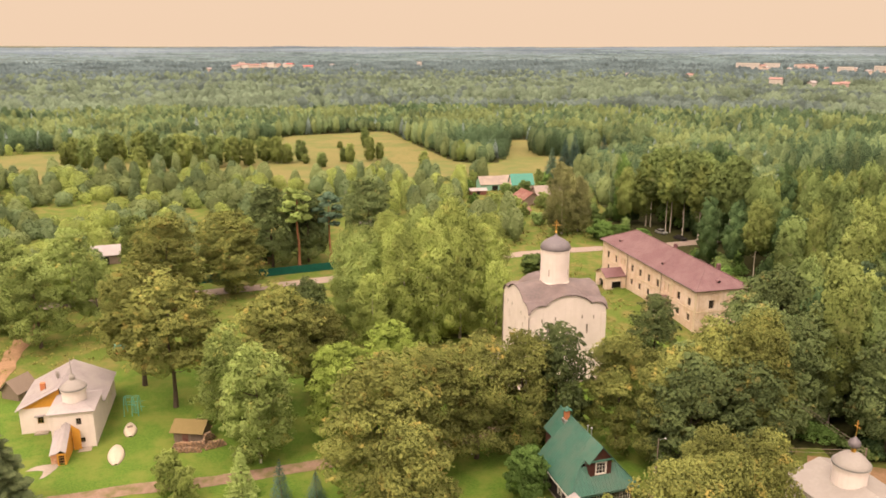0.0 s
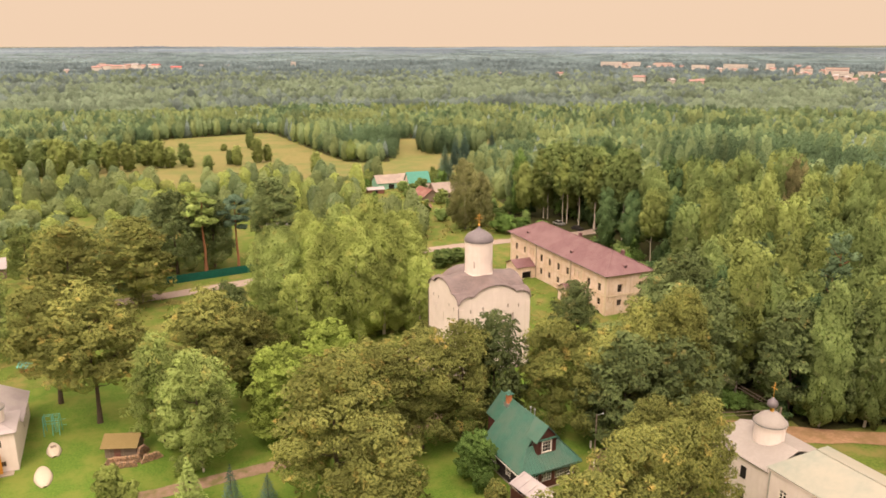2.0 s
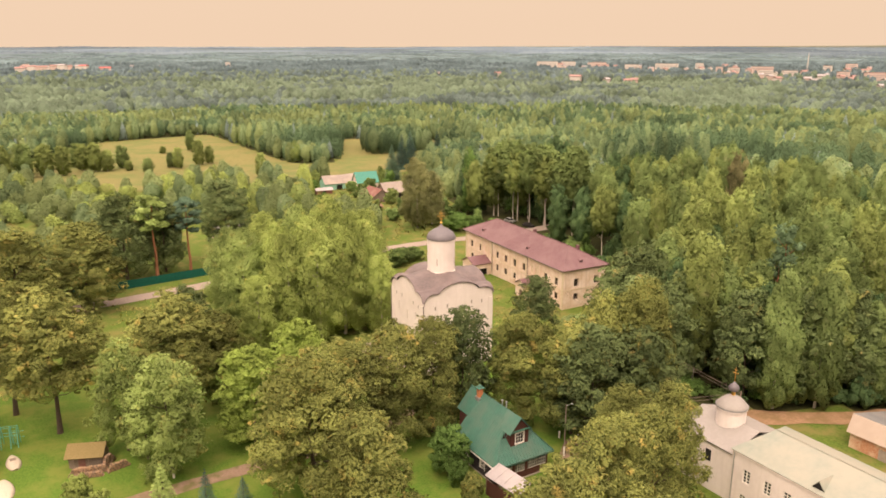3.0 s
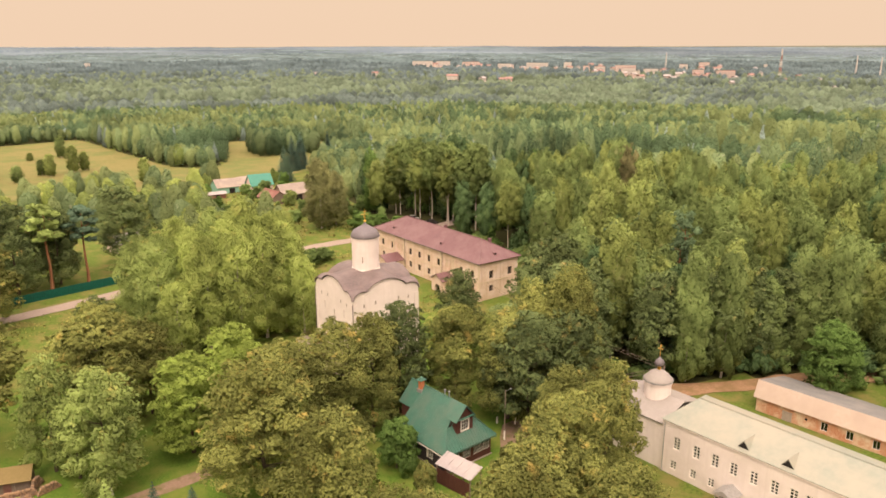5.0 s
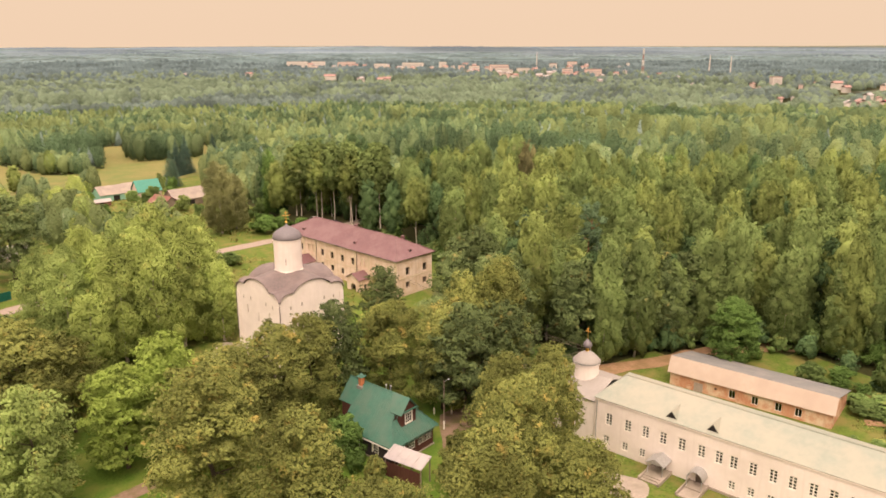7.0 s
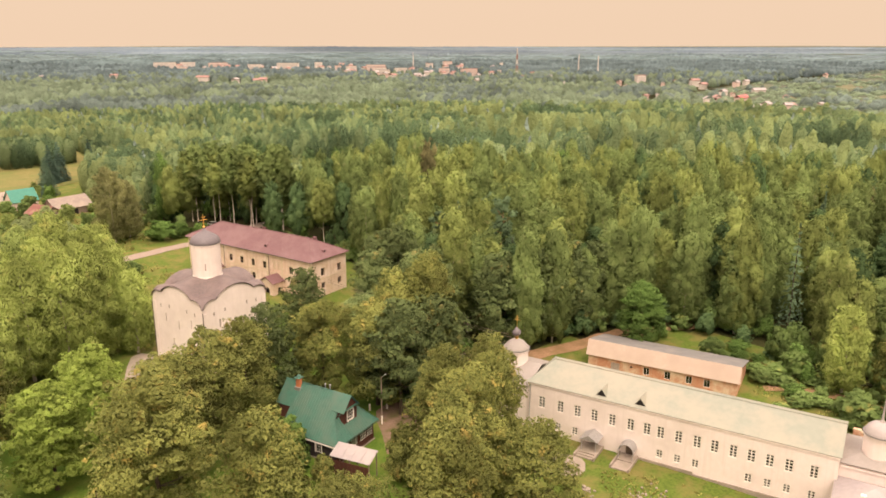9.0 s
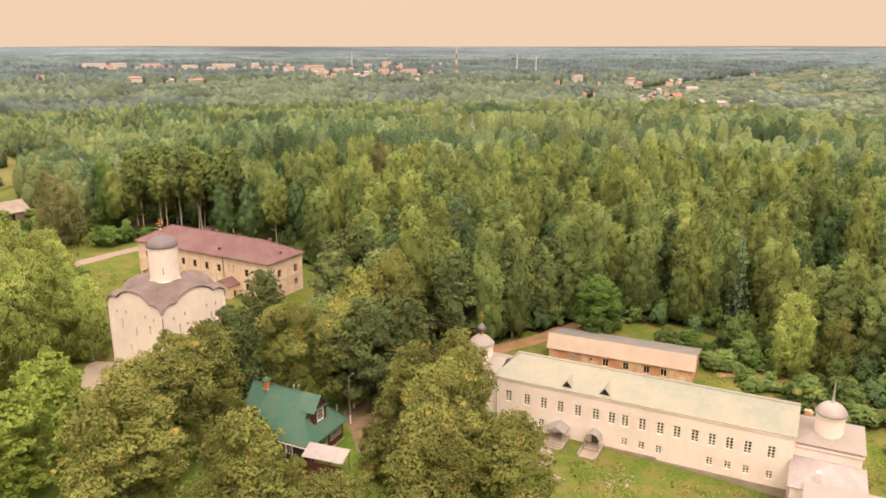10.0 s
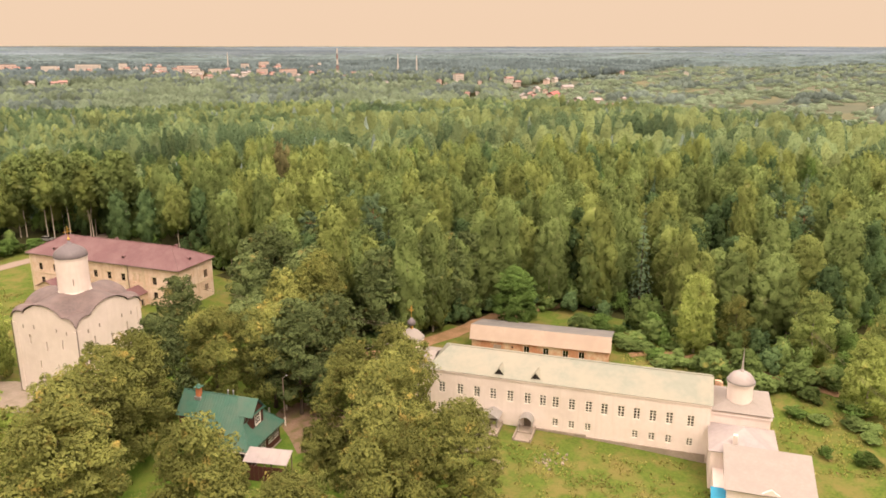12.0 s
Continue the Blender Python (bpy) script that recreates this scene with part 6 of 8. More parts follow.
# ---- long white building between two small churches ----
def small_dome(parent, x, y, r, z0, z1, ztop, roof_mat, ball, spire, cone=True):
    d = part("drum", turned([(r, z0), (r, z1 - 0.35), (r + 0.18, z1 - 0.3), (r + 0.18, z1 - 0.12), (r, z1 - 0.05), (r, z1)], 40, x, y), M_WHITE, parent, "round white drum")
    h = ztop - z1
    prof = [(r + 0.16, z1), (r + 0.18, z1 + 0.12), (r * 0.96, z1 + 0.25 * h), (r * 0.80, z1 + 0.50 * h), (r * 0.58, z1 + 0.73 * h), (r * 0.34, z1 + 0.91 * h), (r * 0.18, z1 + h), (0.1, z1 + h + 0.05)] if cone else [(r + 0.16, z1), (r + 0.18, z1 + 0.12), (r + 0.02, z1 + 0.25 * h), (r * 0.90, z1 + 0.5 * h), (r * 0.70, z1 + 0.74 * h), (r * 0.42, z1 + 0.91 * h), (r * 0.2, z1 + h), (0.1, z1 + h + 0.05)]
    c = part("dome", turned(prof, 40, x, y), roof_mat, parent, "low domed sheet metal cap", smooth=True)
    part("eave_ring", turned([(r + 0.04, z1 - 0.02), (r + 0.25, z1 - 0.02), (r + 0.25, z1 + 0.12), (r + 0.04, z1 + 0.12)], 40, x, y), M_SLATE, c)
    zz = z1 + h
    if ball:
        part("neck", turned([(0.28, zz - 0.1), (0.28, zz + 0.55), (0.4, zz + 0.6)], 20, x, y), M_GOLD, c)
        part("onion", turned([(0.3, zz + 0.5), (0.62, zz + 0.75), (0.74, zz + 1.05), (0.62, zz + 1.4), (0.3, zz + 1.7), (0.08, zz + 2.0)], 24, x, y), M_DOME, c, "small dark onion cupola", smooth=True)
        b = bmesh.new()
        rod(b, (x, y, zz + 1.9), (x, y, zz + 4.1), 0.05)
        rod(b, (x, y - 0.45, zz + 3.3), (x, y + 0.45, zz + 3.3), 0.045)
        rod(b, (x, y - 0.22, zz + 3.7), (x, y + 0.22, zz + 3.7), 0.04)
        part("cross", b, M_GOLD, c, "gilded cross")
    if spire:
        b = bmesh.new()
        rod(b, (x, y, zz - 0.1), (x, y, zz + spire), 0.2, 0.02, 10)
        turned([(0.32, zz - 0.05), (0.3, zz + 0.15), (0.2, zz + 0.3)], 12, x, y, b)
        part("spire", b, M_LILAC, c, "slim grey metal spire")
    return d


def hip_block(parent, name, x0, y0, x1, y1, z0, e, r, wall_mat, roof_mat, ridge, label=""):
    """A block of walls and its roof; ridge: 'x', 'y' (hipped along that axis) or 'p' (pyramid)."""
    w = part(name, box(x0, y0, z0, x1, y1, e), wall_mat, parent, label)
    b = bmesh.new()
    o = 0.35
    A, B, C, D = (x0 - o, y0 - o, e), (x1 + o, y0 - o, e), (x1 + o, y1 + o, e), (x0 - o, y1 + o, e)
    cx, cy = (x0 + x1) / 2, (y0 + y1) / 2
    if ridge == "p":
        P = (cx, cy, r)
        polys = ((A, B, P), (B, C, P), (C, D, P), (D, A, P))
    elif ridge == "y":
        k = (x1 - x0) / 2
        P, Q = (cx, y0 + k * 0.9, r), (cx, y1 - k * 0.9, r)
        polys = ((A, B, P), (B, C, Q, P), (C, D, Q), (D, A, P, Q))
    else:
        k = (y1 - y0) / 2
        P, Q = (x0 + k * 0.9, cy, r), (x1 - k * 0.9, cy, r)
        polys = ((D, A, P), (A, B, Q, P), (B, C, Q), (C, D, P, Q))
    for p in polys:
        slab(b, p, 0.12)
    part("roof", b, roof_mat, w)
    return w


def white_house():
    W, L, E, R, Z0 = 11.0, 44.0, 8.1, 10.3, -1.9
    hs = thing("monastery_house", plan_pose(58.6, 33.43, 16.9), "long white two-storey building with small-paned windows and pale roof", "building")
    t = 0.6
    up = [2.75, 5.8, 8.2, 10.55, 12.9, 15.4, 17.8, 20.4, 22.95, 24.95, 27.4, 30.2, 33.0, 35.7, 38.5, 41.6]
    lo = [2.7, 5.75, 8.2, 10.65, 17.8, 20.35, 22.9, 36.0, 38.75, 41.9]
    holes = [(L - y - 0.56, L - y + 0.56, 4.1, 6.0) for y in up] + [(L - y - 0.5, L - y + 0.5, 0.95, 2.25) for y in lo]
    doors = [(L - 32.8 - 0.65, L - 32.8 + 0.65, -0.4, 1.8), (L - 27.3 - 0.6, L - 27.3 + 0.6, -0.4, 1.8)]
    m = pose(0, L, 0, 0, 0, -90)
    front = part("wall", under(wall_mesh(L, Z0, E, t, holes + doors), m), M_WHITE, hs, "limewashed front wall")
    for a, b, c, d in holes:
        window(hs, m @ pose(a, 0, c), b - a, d - c, 2, 4 if d > 4 else 3, M_WHITEPAINT, 0.10, bar=0.075, t=0.13)
    for a, b, c, d in doors:
        part("door", under(box(a, 0.3, c, b, 0.38, d), m), M_GREYWOOD, hs, "grey wooden entrance door")
    part("wall", under(wall_mesh(W - 2 * t, Z0, E, t, []), pose(t, 0, 0)), M_WHITE, hs)
    part("wall", under(wall_mesh(L, Z0, E, t, []), pose(W, 0, 0, 0, 0, 90)), M_WHITE, hs)
    part("wall", under(wall_mesh(W - 2 * t, Z0, E, t, []), pose(W - t, L, 0, 0, 0, 180)), M_WHITE, hs)
    # black box added in place of the unlit rooms
    part("shade_core", box(2.2, 2.2, Z0, W - 2.2, L - 2.2, E - 0.5), M_DARK, hs)
    part("plinth", under(box(18.2, -0.16, Z0, 26.0, -0.004, 0.25), m), M_STONE, front, "grey stone plinth")
    part("plinth", under(box(26.0, -0.2, Z0, L - 0.3, -0.004, -0.05), m), M_STONE, front, "grey stone plinth")
    part("cornice", under(box(0.0, -0.14, E - 0.35, L, -0.003, E - 0.02), m), M_WHITE, front)
    # roof: gable at the near end, hip at the far one
    c, i1, o = W / 2, 2.2, 0.22
    rb = bmesh.new()
    A, B, C, D = (-o, -0.2, E), (W + o, -0.2, E), (W + o, L + o, E), (-o, L + o, E)
    P, Q = (c, -0.2, R), (c, L - i1, R)
    slab(rb, [D, A, P, Q], 0.07)
    slab(rb, [B, C, Q, P], 0.07)
    slab(rb, [C, D, Q], 0.07)
    roof = part("roof", rb, M_PALEROOF, hs, "pale green-cream sheet metal roof")
    s = bmesh.new()
    rod(s, (P[0], P[1], R + 0.03), (Q[0], Q[1], R + 0.03), 0.08)
    part("ridge_cap", s, M_PALEROOF, roof)
    gb = bmesh.new()
    slab(gb, [(0.05, 0.0, E), (W - 0.05, 0.0, E), (c, 0.0, R - 0.13)], 0.3)
    part("gable", gb, M_WHITE, hs)
    for y in (32.2, 26.3):
        d = bmesh.new()
        x0, z0 = 0.55, E + 0.30
        slab(d, [(x0 - 0.15, y + 0.85, z0 - 0.05), (x0 - 0.15, y, z0 + 1.05), (x0 + 3.0, y, z0 + 1.05)], 0.07)
        slab(d, [(x0 - 0.15, y, z0 + 1.05), (x0 - 0.15, y - 0.85, z0 - 0.05), (x0 + 3.0, y, z0 + 1.05)], 0.07)
        q = part("dormer", d, M_PALEROOF, roof, "small triangular dormer vent")
        d = bmesh.new()
        slab(d, [(x0 - 0.17, y + 0.72, z0), (x0 - 0.17, y - 0.72, z0), (x0 - 0.17, y, z0 + 0.92)], 0.05)
        # black plate paints the shade of the dormer opening
        part("dormer_shade", d, M_DARK, q)
    # porches
    p = bmesh.new()
    y = 32.8
    part("porch_steps", box(-3.2, y - 1.3, -1.6, -0.05, y + 1.3, 0.42), M_STONE, hs, "concrete porch platform with steps")
    for k in range(2):
        part("step", box(-3.2 - 0.5 * (k + 1), y - 1.3, -1.6, -3.2 - 0.5 * k, y + 1.3, 0.28 - 0.14 * k), M_STONE, hs)
    for sy in (-1.6, 1.32):
        part("porch_kerb", box(-4.4, y + sy, -1.6, -0.05, y + sy + 0.28, 0.50), M_STONE, hs)
    for sx, sy in ((-2.4, -1.1), (-2.4, 1.1)):
        q = bmesh.new()
        rod(q, (sx, y + sy, 0.42), (sx, y + sy, 2.2), 0.07)
        part("porch_post", q, M_METAL, hs)
    slab(p, [(-2.7, y - 1.45, 2.1), (-0.02, y - 1.45, 2.1), (-0.02, y, 2.95), (-2.7, y, 2.95)], 0.06)
    slab(p, [(-0.02, y + 1.45, 2.1), (-2.7, y + 1.45, 2.1), (-2.7, y, 2.95), (-0.02, y, 2.95)], 0.06)
    slab(p, [(-2.62, y + 1.3, 2.12), (-2.62, y - 1.3, 2.12), (-2.62, y, 2.9)], 0.05)
    part("porch_roof", p, M_METAL, hs, "galvanised gabled porch roof")
    y = 27.3
    part("porch_steps", box(-4.6, y - 1.2, -1.8, -2.2, y + 1.2, 0.12), M_STONE, hs, "worn concrete porch steps")
    part("porch_steps", box(-2.2, y - 1.2, -1.8, -0.05, y + 1.2, 0.30), M_STONE, hs, "worn concrete porch steps")
    for sy in (-1.45, 1.25):
        part("porch_kerb", box(-4.6, y + sy, -1.8, -0.05, y + sy + 0.2, 0.46), M_STONE, hs)
    p = bmesh.new()
    n = 10
    for i in range(n):
        a0, a1 = math.pi * i / n, math.pi * (i + 1) / n
        slab(p, [(-2.0, y - 1.15 * math.cos(a0), 1.5 + 1.25 * math.sin(a0)), (-0.02, y - 1.15 * math.cos(a0), 1.5 + 1.25 * math.sin(a0)), (-0.02, y - 1.15 * math.cos(a1), 1.5 + 1.25 * math.sin(a1)), (-2.0, y - 1.15 * math.cos(a1), 1.5 + 1.25 * math.sin(a1))], 0.05)
    part("porch_canopy", p, M_METAL, hs, "galvanised barrel canopy")
    for sy in (-1.05, 1.05):
        q = bmesh.new()
        rod(q, (-1.9, y + sy, 0.30), (-1.9, y + sy, 1.55), 0.06)
        part("porch_post", q, M_METAL, hs)
    # rain pipe at the far corner
    q = bmesh.new()
    rod(q, (-0.15, L - 0.4, -1.0), (-0.15, L - 0.4, E - 0.3), 0.07)
    part("downpipe", q, M_METAL, hs)
    return hs


white_house()


def gate_church():
    c = thing("gate_church", plan_pose(58.6, 33.43, 16.9), "white church end with low drum and dark onion cupola", "church")
    part("wall", box(0.3, 44.02, -1.5, 10.4, 53.5, 7.2), M_WHITE, c)
    b = bmesh.new()
    slab(b, [(0.0, 44.1, 7.2), (5.4, 44.1, 8.9), (5.4, 53.8, 8.9), (0.0, 53.8, 7.2)], 0.12)
    slab(b, [(10.7, 53.8, 7.2), (5.4, 53.8, 8.9), (5.4, 44.1, 8.9), (10.7, 44.1, 7.2)], 0.12)
    part("roof", b, M_CAP, c, "low white painted roof")
    small_dome(c, 5.2, 48.7, 1.98, 7.2, 10.9, 12.5, M_CAP, True, 0)
    # flat black panels paint the windows' inner shade
    part("window", under(box(-0.45, -0.03, 0, 0.45, 0.03, 1.7), pose(0.28, 48.0, 4.2, 0, 0, -90)), M_DARK, c)
    part("window", under(box(-0.45, -0.03, 0, 0.45, 0.03, 1.3), pose(0.28, 48.0, 1.0, 0, 0, -90)), M_DARK, c)
    return c


gate_church()


def end_church():
    c = thing("end_church", plan_pose(58.6, 33.43, 16.9), "white church with a spired drum and stepped grey roofs", "church")
    hip_block(c, "altar_block", 1.2, -8.3, 9.4, -0.02, -2.6, 7.0, 8.3, M_WHITE, M_CAP, "p")
    part("string_course", box(1.0, -8.5, 6.3, 9.6, -0.2, 6.6), M_WHITE, c)
    small_dome(c, 4.4, -4.0, 1.82, 7.3, 10.6, 12.2, M_LILAC, False, 3.6, cone=False)
    hip_block(c, "side_chapel", -7.0, -8.6, 1.15, -0.02, -2.8, 4.7, 6.7, M_WHITE, M_LILAC, "x")
    w = part("narthex", box(-15.0, -12.3, -3.0, -7.05, -1.9, 3.9), M_WHITE, c)
    b = bmesh.new()
    slab(b, [(-13.4, -1.5, 4.3), (-13.4, -12.7, 4.3), (-6.9, -12.7, 5.9), (-6.9, -1.5, 5.9)], 0.12)
    slab(b, [(-15.5, -1.5, 3.95), (-15.5, -12.7, 3.95), (-13.4, -12.7, 4.3), (-13.4, -1.5, 4.3)], 0.12)
    part("roof", b, M_CAP, w, "white painted sheet metal roof")
    for y in (-12.3, -2.2):
        g = bmesh.new()
        slab(g, [(-15.0, y, 3.9), (-7.05, y, 3.9), (-7.05, y, 5.75), (-13.4, y, 4.2), (-15.0, y, 3.95)], 0.3)
        part("gable", g, M_WHITE, w)
    g = bmesh.new()
    slab(g, [(-15.3, -5.6, 3.7), (-15.3, -8.6, 3.7), (-15.3, -7.1, 4.7)], 0.3)
    part("pediment", g, M_WHITE, w, "small white pediment over the door")
    part("chimney", box(-6.2, -3.4, 5.0, -5.6, -2.8, 6.9), M_WHITE, c)
    g = bmesh.new()
    slab(g, [(-15.9, -1.87, 1.95), (-13.0, -1.87, 2.6), (-13.0, 0.0, 2.6), (-15.9, 0.0, 1.95)], 0.08)
    part("awning", g, M_BLUE, c, "bright blue sheet metal awning")
    part("annexe", box(-15.0, -1.85, -2.8, -7.05, -0.4, 2.0), M_WHITE, c)
    return c


end_church()


# ---- long barn ----
def barn():
    L, W = 27.6, 11.4
    b = thing("barn", plan_pose(80.9, 58.0, 19.0), "long brick barn with cream front roof and grey rear slope", "barn")
    wins = [5.5, 8.6, 12.4, 16.2]
    holes = [(L - 0.4 - y - 0.55, L - 0.4 - y + 0.55, 0.5, 1.95) for y in wins]
    m = pose(0.4, L - 0.4, 0, 0, 0, -90)
    front = part("wall", under(wall_mesh(L - 0.8, -1.0, 2.75, 0.5, holes), m), M_BRICK, b, "weathered brick wall with peeling plaster")
    for a, bb, c, d in holes:
        window(b, m @ pose(a, 0, c), bb - a, d - c, 2, 1, M_WHITEPAINT, 0.12)
        part("surround", under(box(a - 0.18, -0.05, d + 0.01, bb + 0.18, -0.002, d + 0.22), m), M_BRICK, front)
    part("blocked_door", under(box(4.4, -0.06, -0.6, 6.0, -0.003, 1.7), m), M_STONE, front, "bricked-up doorway")
    # black plate on the wall paints a hole's shade
    part("vent_hole_shade", under(box(8.0, -0.02, 1.3, 8.4, 0.0, 1.65), m), M_DARK, front)
    part("wall", under(wall_mesh(W - 1.8, -1.0, 2.75, 0.5, []), pose(0.9, 0.4, 0)), M_BRICK, b)
    part("wall", under(wall_mesh(L - 0.8, -1.0, 2.6, 0.5, []), pose(W - 0.4, 0.4, 0, 0, 0, 90)), M_BRICK, b)
    part("wall", under(wall_mesh(W - 1.8, -1.0, 2.75, 0.5, []), pose(W - 0.9, L - 0.4, 0, 0, 0, 180)), M_BRICK, b)
    x1, zr = 1.15, 5.25
    rb = bmesh.new()
    slab(rb, [(-0.05, L, 2.5), (-0.05, 0, 2.5), (x1, 0, zr), (x1, L, zr)], 0.1)
    part("front_slope", rb, M_CREAMROOF, b, "cream painted steep sheet slope")
    # the rear slope's grey stands for the light on it
    rb = bmesh.new()
    slab(rb, [(x1, 0, zr), (W + 0.1, 0, 2.65), (W + 0.1, L, 2.65), (x1, L, zr)], 0.1)
    part("rear_slope", rb, M_SLATE, b, "rear sheet slope with the skylight's grey put into its colour")
    for y in (0.42, L - 0.72):
        g = bmesh.new()
        slab(g, [(0.4, y, 2.75), (W - 0.4, y, 2.6), (x1 + 0.1, y, zr - 0.14)], 0.3) if y < 1 else slab(g, [(W - 0.4, y + 0.3, 2.6), (0.4, y + 0.3, 2.75), (x1 + 0.1, y + 0.3, zr - 0.14)], 0.3)
        part("gable", g, M_BRICK, b)
    return b


barn()


# ---- timber house with the green roof ----
def green_house():
    W, D, E, R = 10.1, 13.8, 3.25, 9.0
    h = thing("timber_house", plan_pose(16.4, 85.6, 17.3), "dark timber house with steep green metal roof and dormer", "house")
    c = W / 2
    wx0, wy0, wx1, wy1 = 0.6, 0.6, W - 0.6, 10.6
    # front: red glazed veranda wall
    mf = pose(wx0, wy0, 0)
    fl = wx1 - wx0
    wins = [(1.0, 2.6), (3.2, 4.8), (5.4, 7.0), (7.1, 8.6)]
    fr = part("wall", under(wall_mesh(fl, -0.2, 3.3, 0.25, [(a, b, 1.2, 2.6) for a, b in wins]), mf), M_LOG, h, "red-brown boarded veranda wall")
    for a, b in wins:
        window(h, mf @ pose(a, 0, 1.2), b - a, 1.4, 4, 3, M_WHITEPAINT, 0.06)
    # log walls: stacked round logs
    ml = pose(wx0, wy1, 0, 0, 0, -90)
    ll = wy1 - wy0 - 0.25
    wl_ = [(2.0, 3.0), (6.0, 7.0)]
    lw = part("wall", under(wall_mesh(ll, -0.2, 3.3, 0.25, [(a, b, 1.1, 2.5) for a, b in wl_]), ml), M_BLACKWOOD, h, "blackened log side wall")
    for a, b in wl_:
        window(h, ml @ pose(a, 0, 1.1), b - a, 1.4, 2, 3, M_WHITEPAINT, 0.05)
        for e in (a - 0.2, b):
            part("casing", under(box(e, -0.06, 0.95, e + 0.2, -0.003, 2.65), ml), M_WHITEPAINT, lw)
    for k in range(11):
        lg = bmesh.new()
        z = 0.05 + k * 0.3
        segs = [(0, ll)] if not 1.0 < z < 2.55 else [(0, 1.8), (3.2, 5.8), (7.2, ll)]
        for s0, s1 in segs:
            rod(lg, (s0, 0.02, z), (s1, 0.02, z), 0.15, 0.15, 8)
        part("log", under(lg, ml), M_BLACKWOOD, lw)
    part("wall", under(wall_mesh(wy1 - wy0 - 0.25, -0.2, 3.3, 0.25, [(2, 3, 1.1, 2.5), (6, 7, 1.1, 2.5)]), pose(wx1, wy0 + 0.25, 0, 0, 0, 90)), M_LOG, h)
    part("wall", under(wall_mesh(fl, -0.2, 3.3, 0.25, []), pose(wx1, wy1 + 0.25, 0, 0, 0, 180)), M_LOG, h)
    # black fill painted as shade behind the panes
    part("shade_core", box(1.6, 1.6, 0, W - 1.6, 9.6, 3.0), M_DARK, h)
    # roof planes
    k = (R - E) / c
    y1, n = 11.0, 2.4
    zn = E + k * n
    rb = bmesh.new()
    slab(rb, [(0, y1, E), (0, 0, E), (n, n, zn), (c, n + 0.4, R), (c, y1, R)], 0.1)
    slab(rb, [(n, D, zn), (n, y1, zn), (c, y1, R), (c, D, R)], 0.1)
    slab(rb, [(W, 0, E), (W, y1, E), (c, y1, R), (c, n + 0.4, R), (W - n, n, zn)], 0.1)
    slab(rb, [(W - n, y1, zn), (W - n, D, zn), (c, D, R), (c, y1, R)], 0.1)
    slab(rb, [(0, 0, E), (W, 0, E), (W - n, n, zn), (n, n, zn)], 0.1)
    roof = part("roof", rb, M_GREENROOF, h, "green painted standing seam metal roof")
    s = bmesh.new()
    for i in range(1, 24):
        y = y1 * i / 24
        x_low = 0.0
        f = 1.0 if y > n + 0.4 else y / (n + 0.4)
        for sg in (-1, 1):
            rod(s, (c + sg * (c - 0.02), y, E + 0.03), (c + sg * c * (1 - f), y, E + (R - E) * f + 0.03), 0.035, 0.035, 4)
    for i in range(1, 20):
        x = W * i / 20
        f = min(1, x / n, (W - x) / n)
        rod(s, (x, 0.02, E + 0.03), (x, n * f, E + k * n * f + 0.03), 0.035, 0.035, 4)
    part("roof_seams", s, M_GREENROOF, roof)
    rc = bmesh.new()
    rod(rc, (c, n, R + 0.04), (c, D, R + 0.04), 0.09)
    rod(rc, (0, 0, E + 0.05), (n, n, zn + 0.05), 0.07)
    rod(rc, (W, 0, E + 0.05), (W - n, n, zn + 0.05), 0.07)
    part("ridge_cap", rc, M_GREENROOF, roof)
    # back gable and the small rear gable wall in the notch
    g = bmesh.new()
    slab(g, [(W - n, D - 0.5, zn - 0.1), (n, D - 0.5, zn - 0.1), (c, D - 0.5, R - 0.15)], 0.2)
    slab(g, [(c, y1 - 0.2, 3.3), (0.3, y1 - 0.2, 3.3), (c, y1 - 0.2, R - 0.2)], 0.15)
    part("gable", g, M_LOG, h)
    part("rear_wall", box(n + 0.2, y1 - 0.3, -0.2, W - n - 0.2, D - 0.5, zn), M_LOG, h)
    # dormer
    dx0, dx1, dy, db, df, da = 3.5, 6.6, 1.5, 4.6, 6.95, 9.07
    wl0, wl1 = c - 0.68, c + 0.68
    dm = pose(dx0, dy, 0)
    dorm = part("dormer", under(wall_mesh(dx1 - dx0, db, df + 0.25, 0.18, [(wl0 - dx0, wl1 - dx0, 5.2, 6.75)]), dm), M_LOG, h, "red-brown boarded dormer front")
    gb = bmesh.new()
    slab(gb, [(dx0, dy + 0.02, df + 0.25), (dx1, dy + 0.02, df + 0.25), (c, dy + 0.02, da - 0.12)], 0.14)
    part("dormer_gable", gb, M_LOG, dorm)
    window(dorm, dm @ pose(wl0 - dx0, 0, 5.2), wl1 - wl0, 1.55, 3, 3, M_WHITEPAINT, 0.02)
    for a, b, c0, c1 in ((wl0 - 0.15, wl0, 5.05, 6.9), (wl1, wl1 + 0.15, 5.05, 6.9), (wl0, wl1, 5.05, 5.2), (wl0, wl1, 6.75, 6.9)):
        part("casing", box(a, dy - 0.04, c0, b, dy - 0.002, c1), M_WHITEPAINT, dorm)
    part("dormer_band", box(dx0 - 0.1, dy - 0.35, df + 0.2, dx1 + 0.1, dy - 0.004, df + 0.28), M_GREENROOF, dorm)
    for i in range(1, 16):
        x = dx0 + (dx1 - dx0) * i / 16
        if wl0 - 0.2 < x < wl1 + 0.2:
            part("board_batten", box(x - 0.03, dy - 0.025, db + 0.1, x + 0.03, dy - 0.002, 5.0), M_LOG, dorm)
        else:
            part("board_batten", box(x - 0.03, dy - 0.025, db + 0.1, x + 0.03, dy - 0.002, df), M_LOG, dorm)
    dr = bmesh.new()
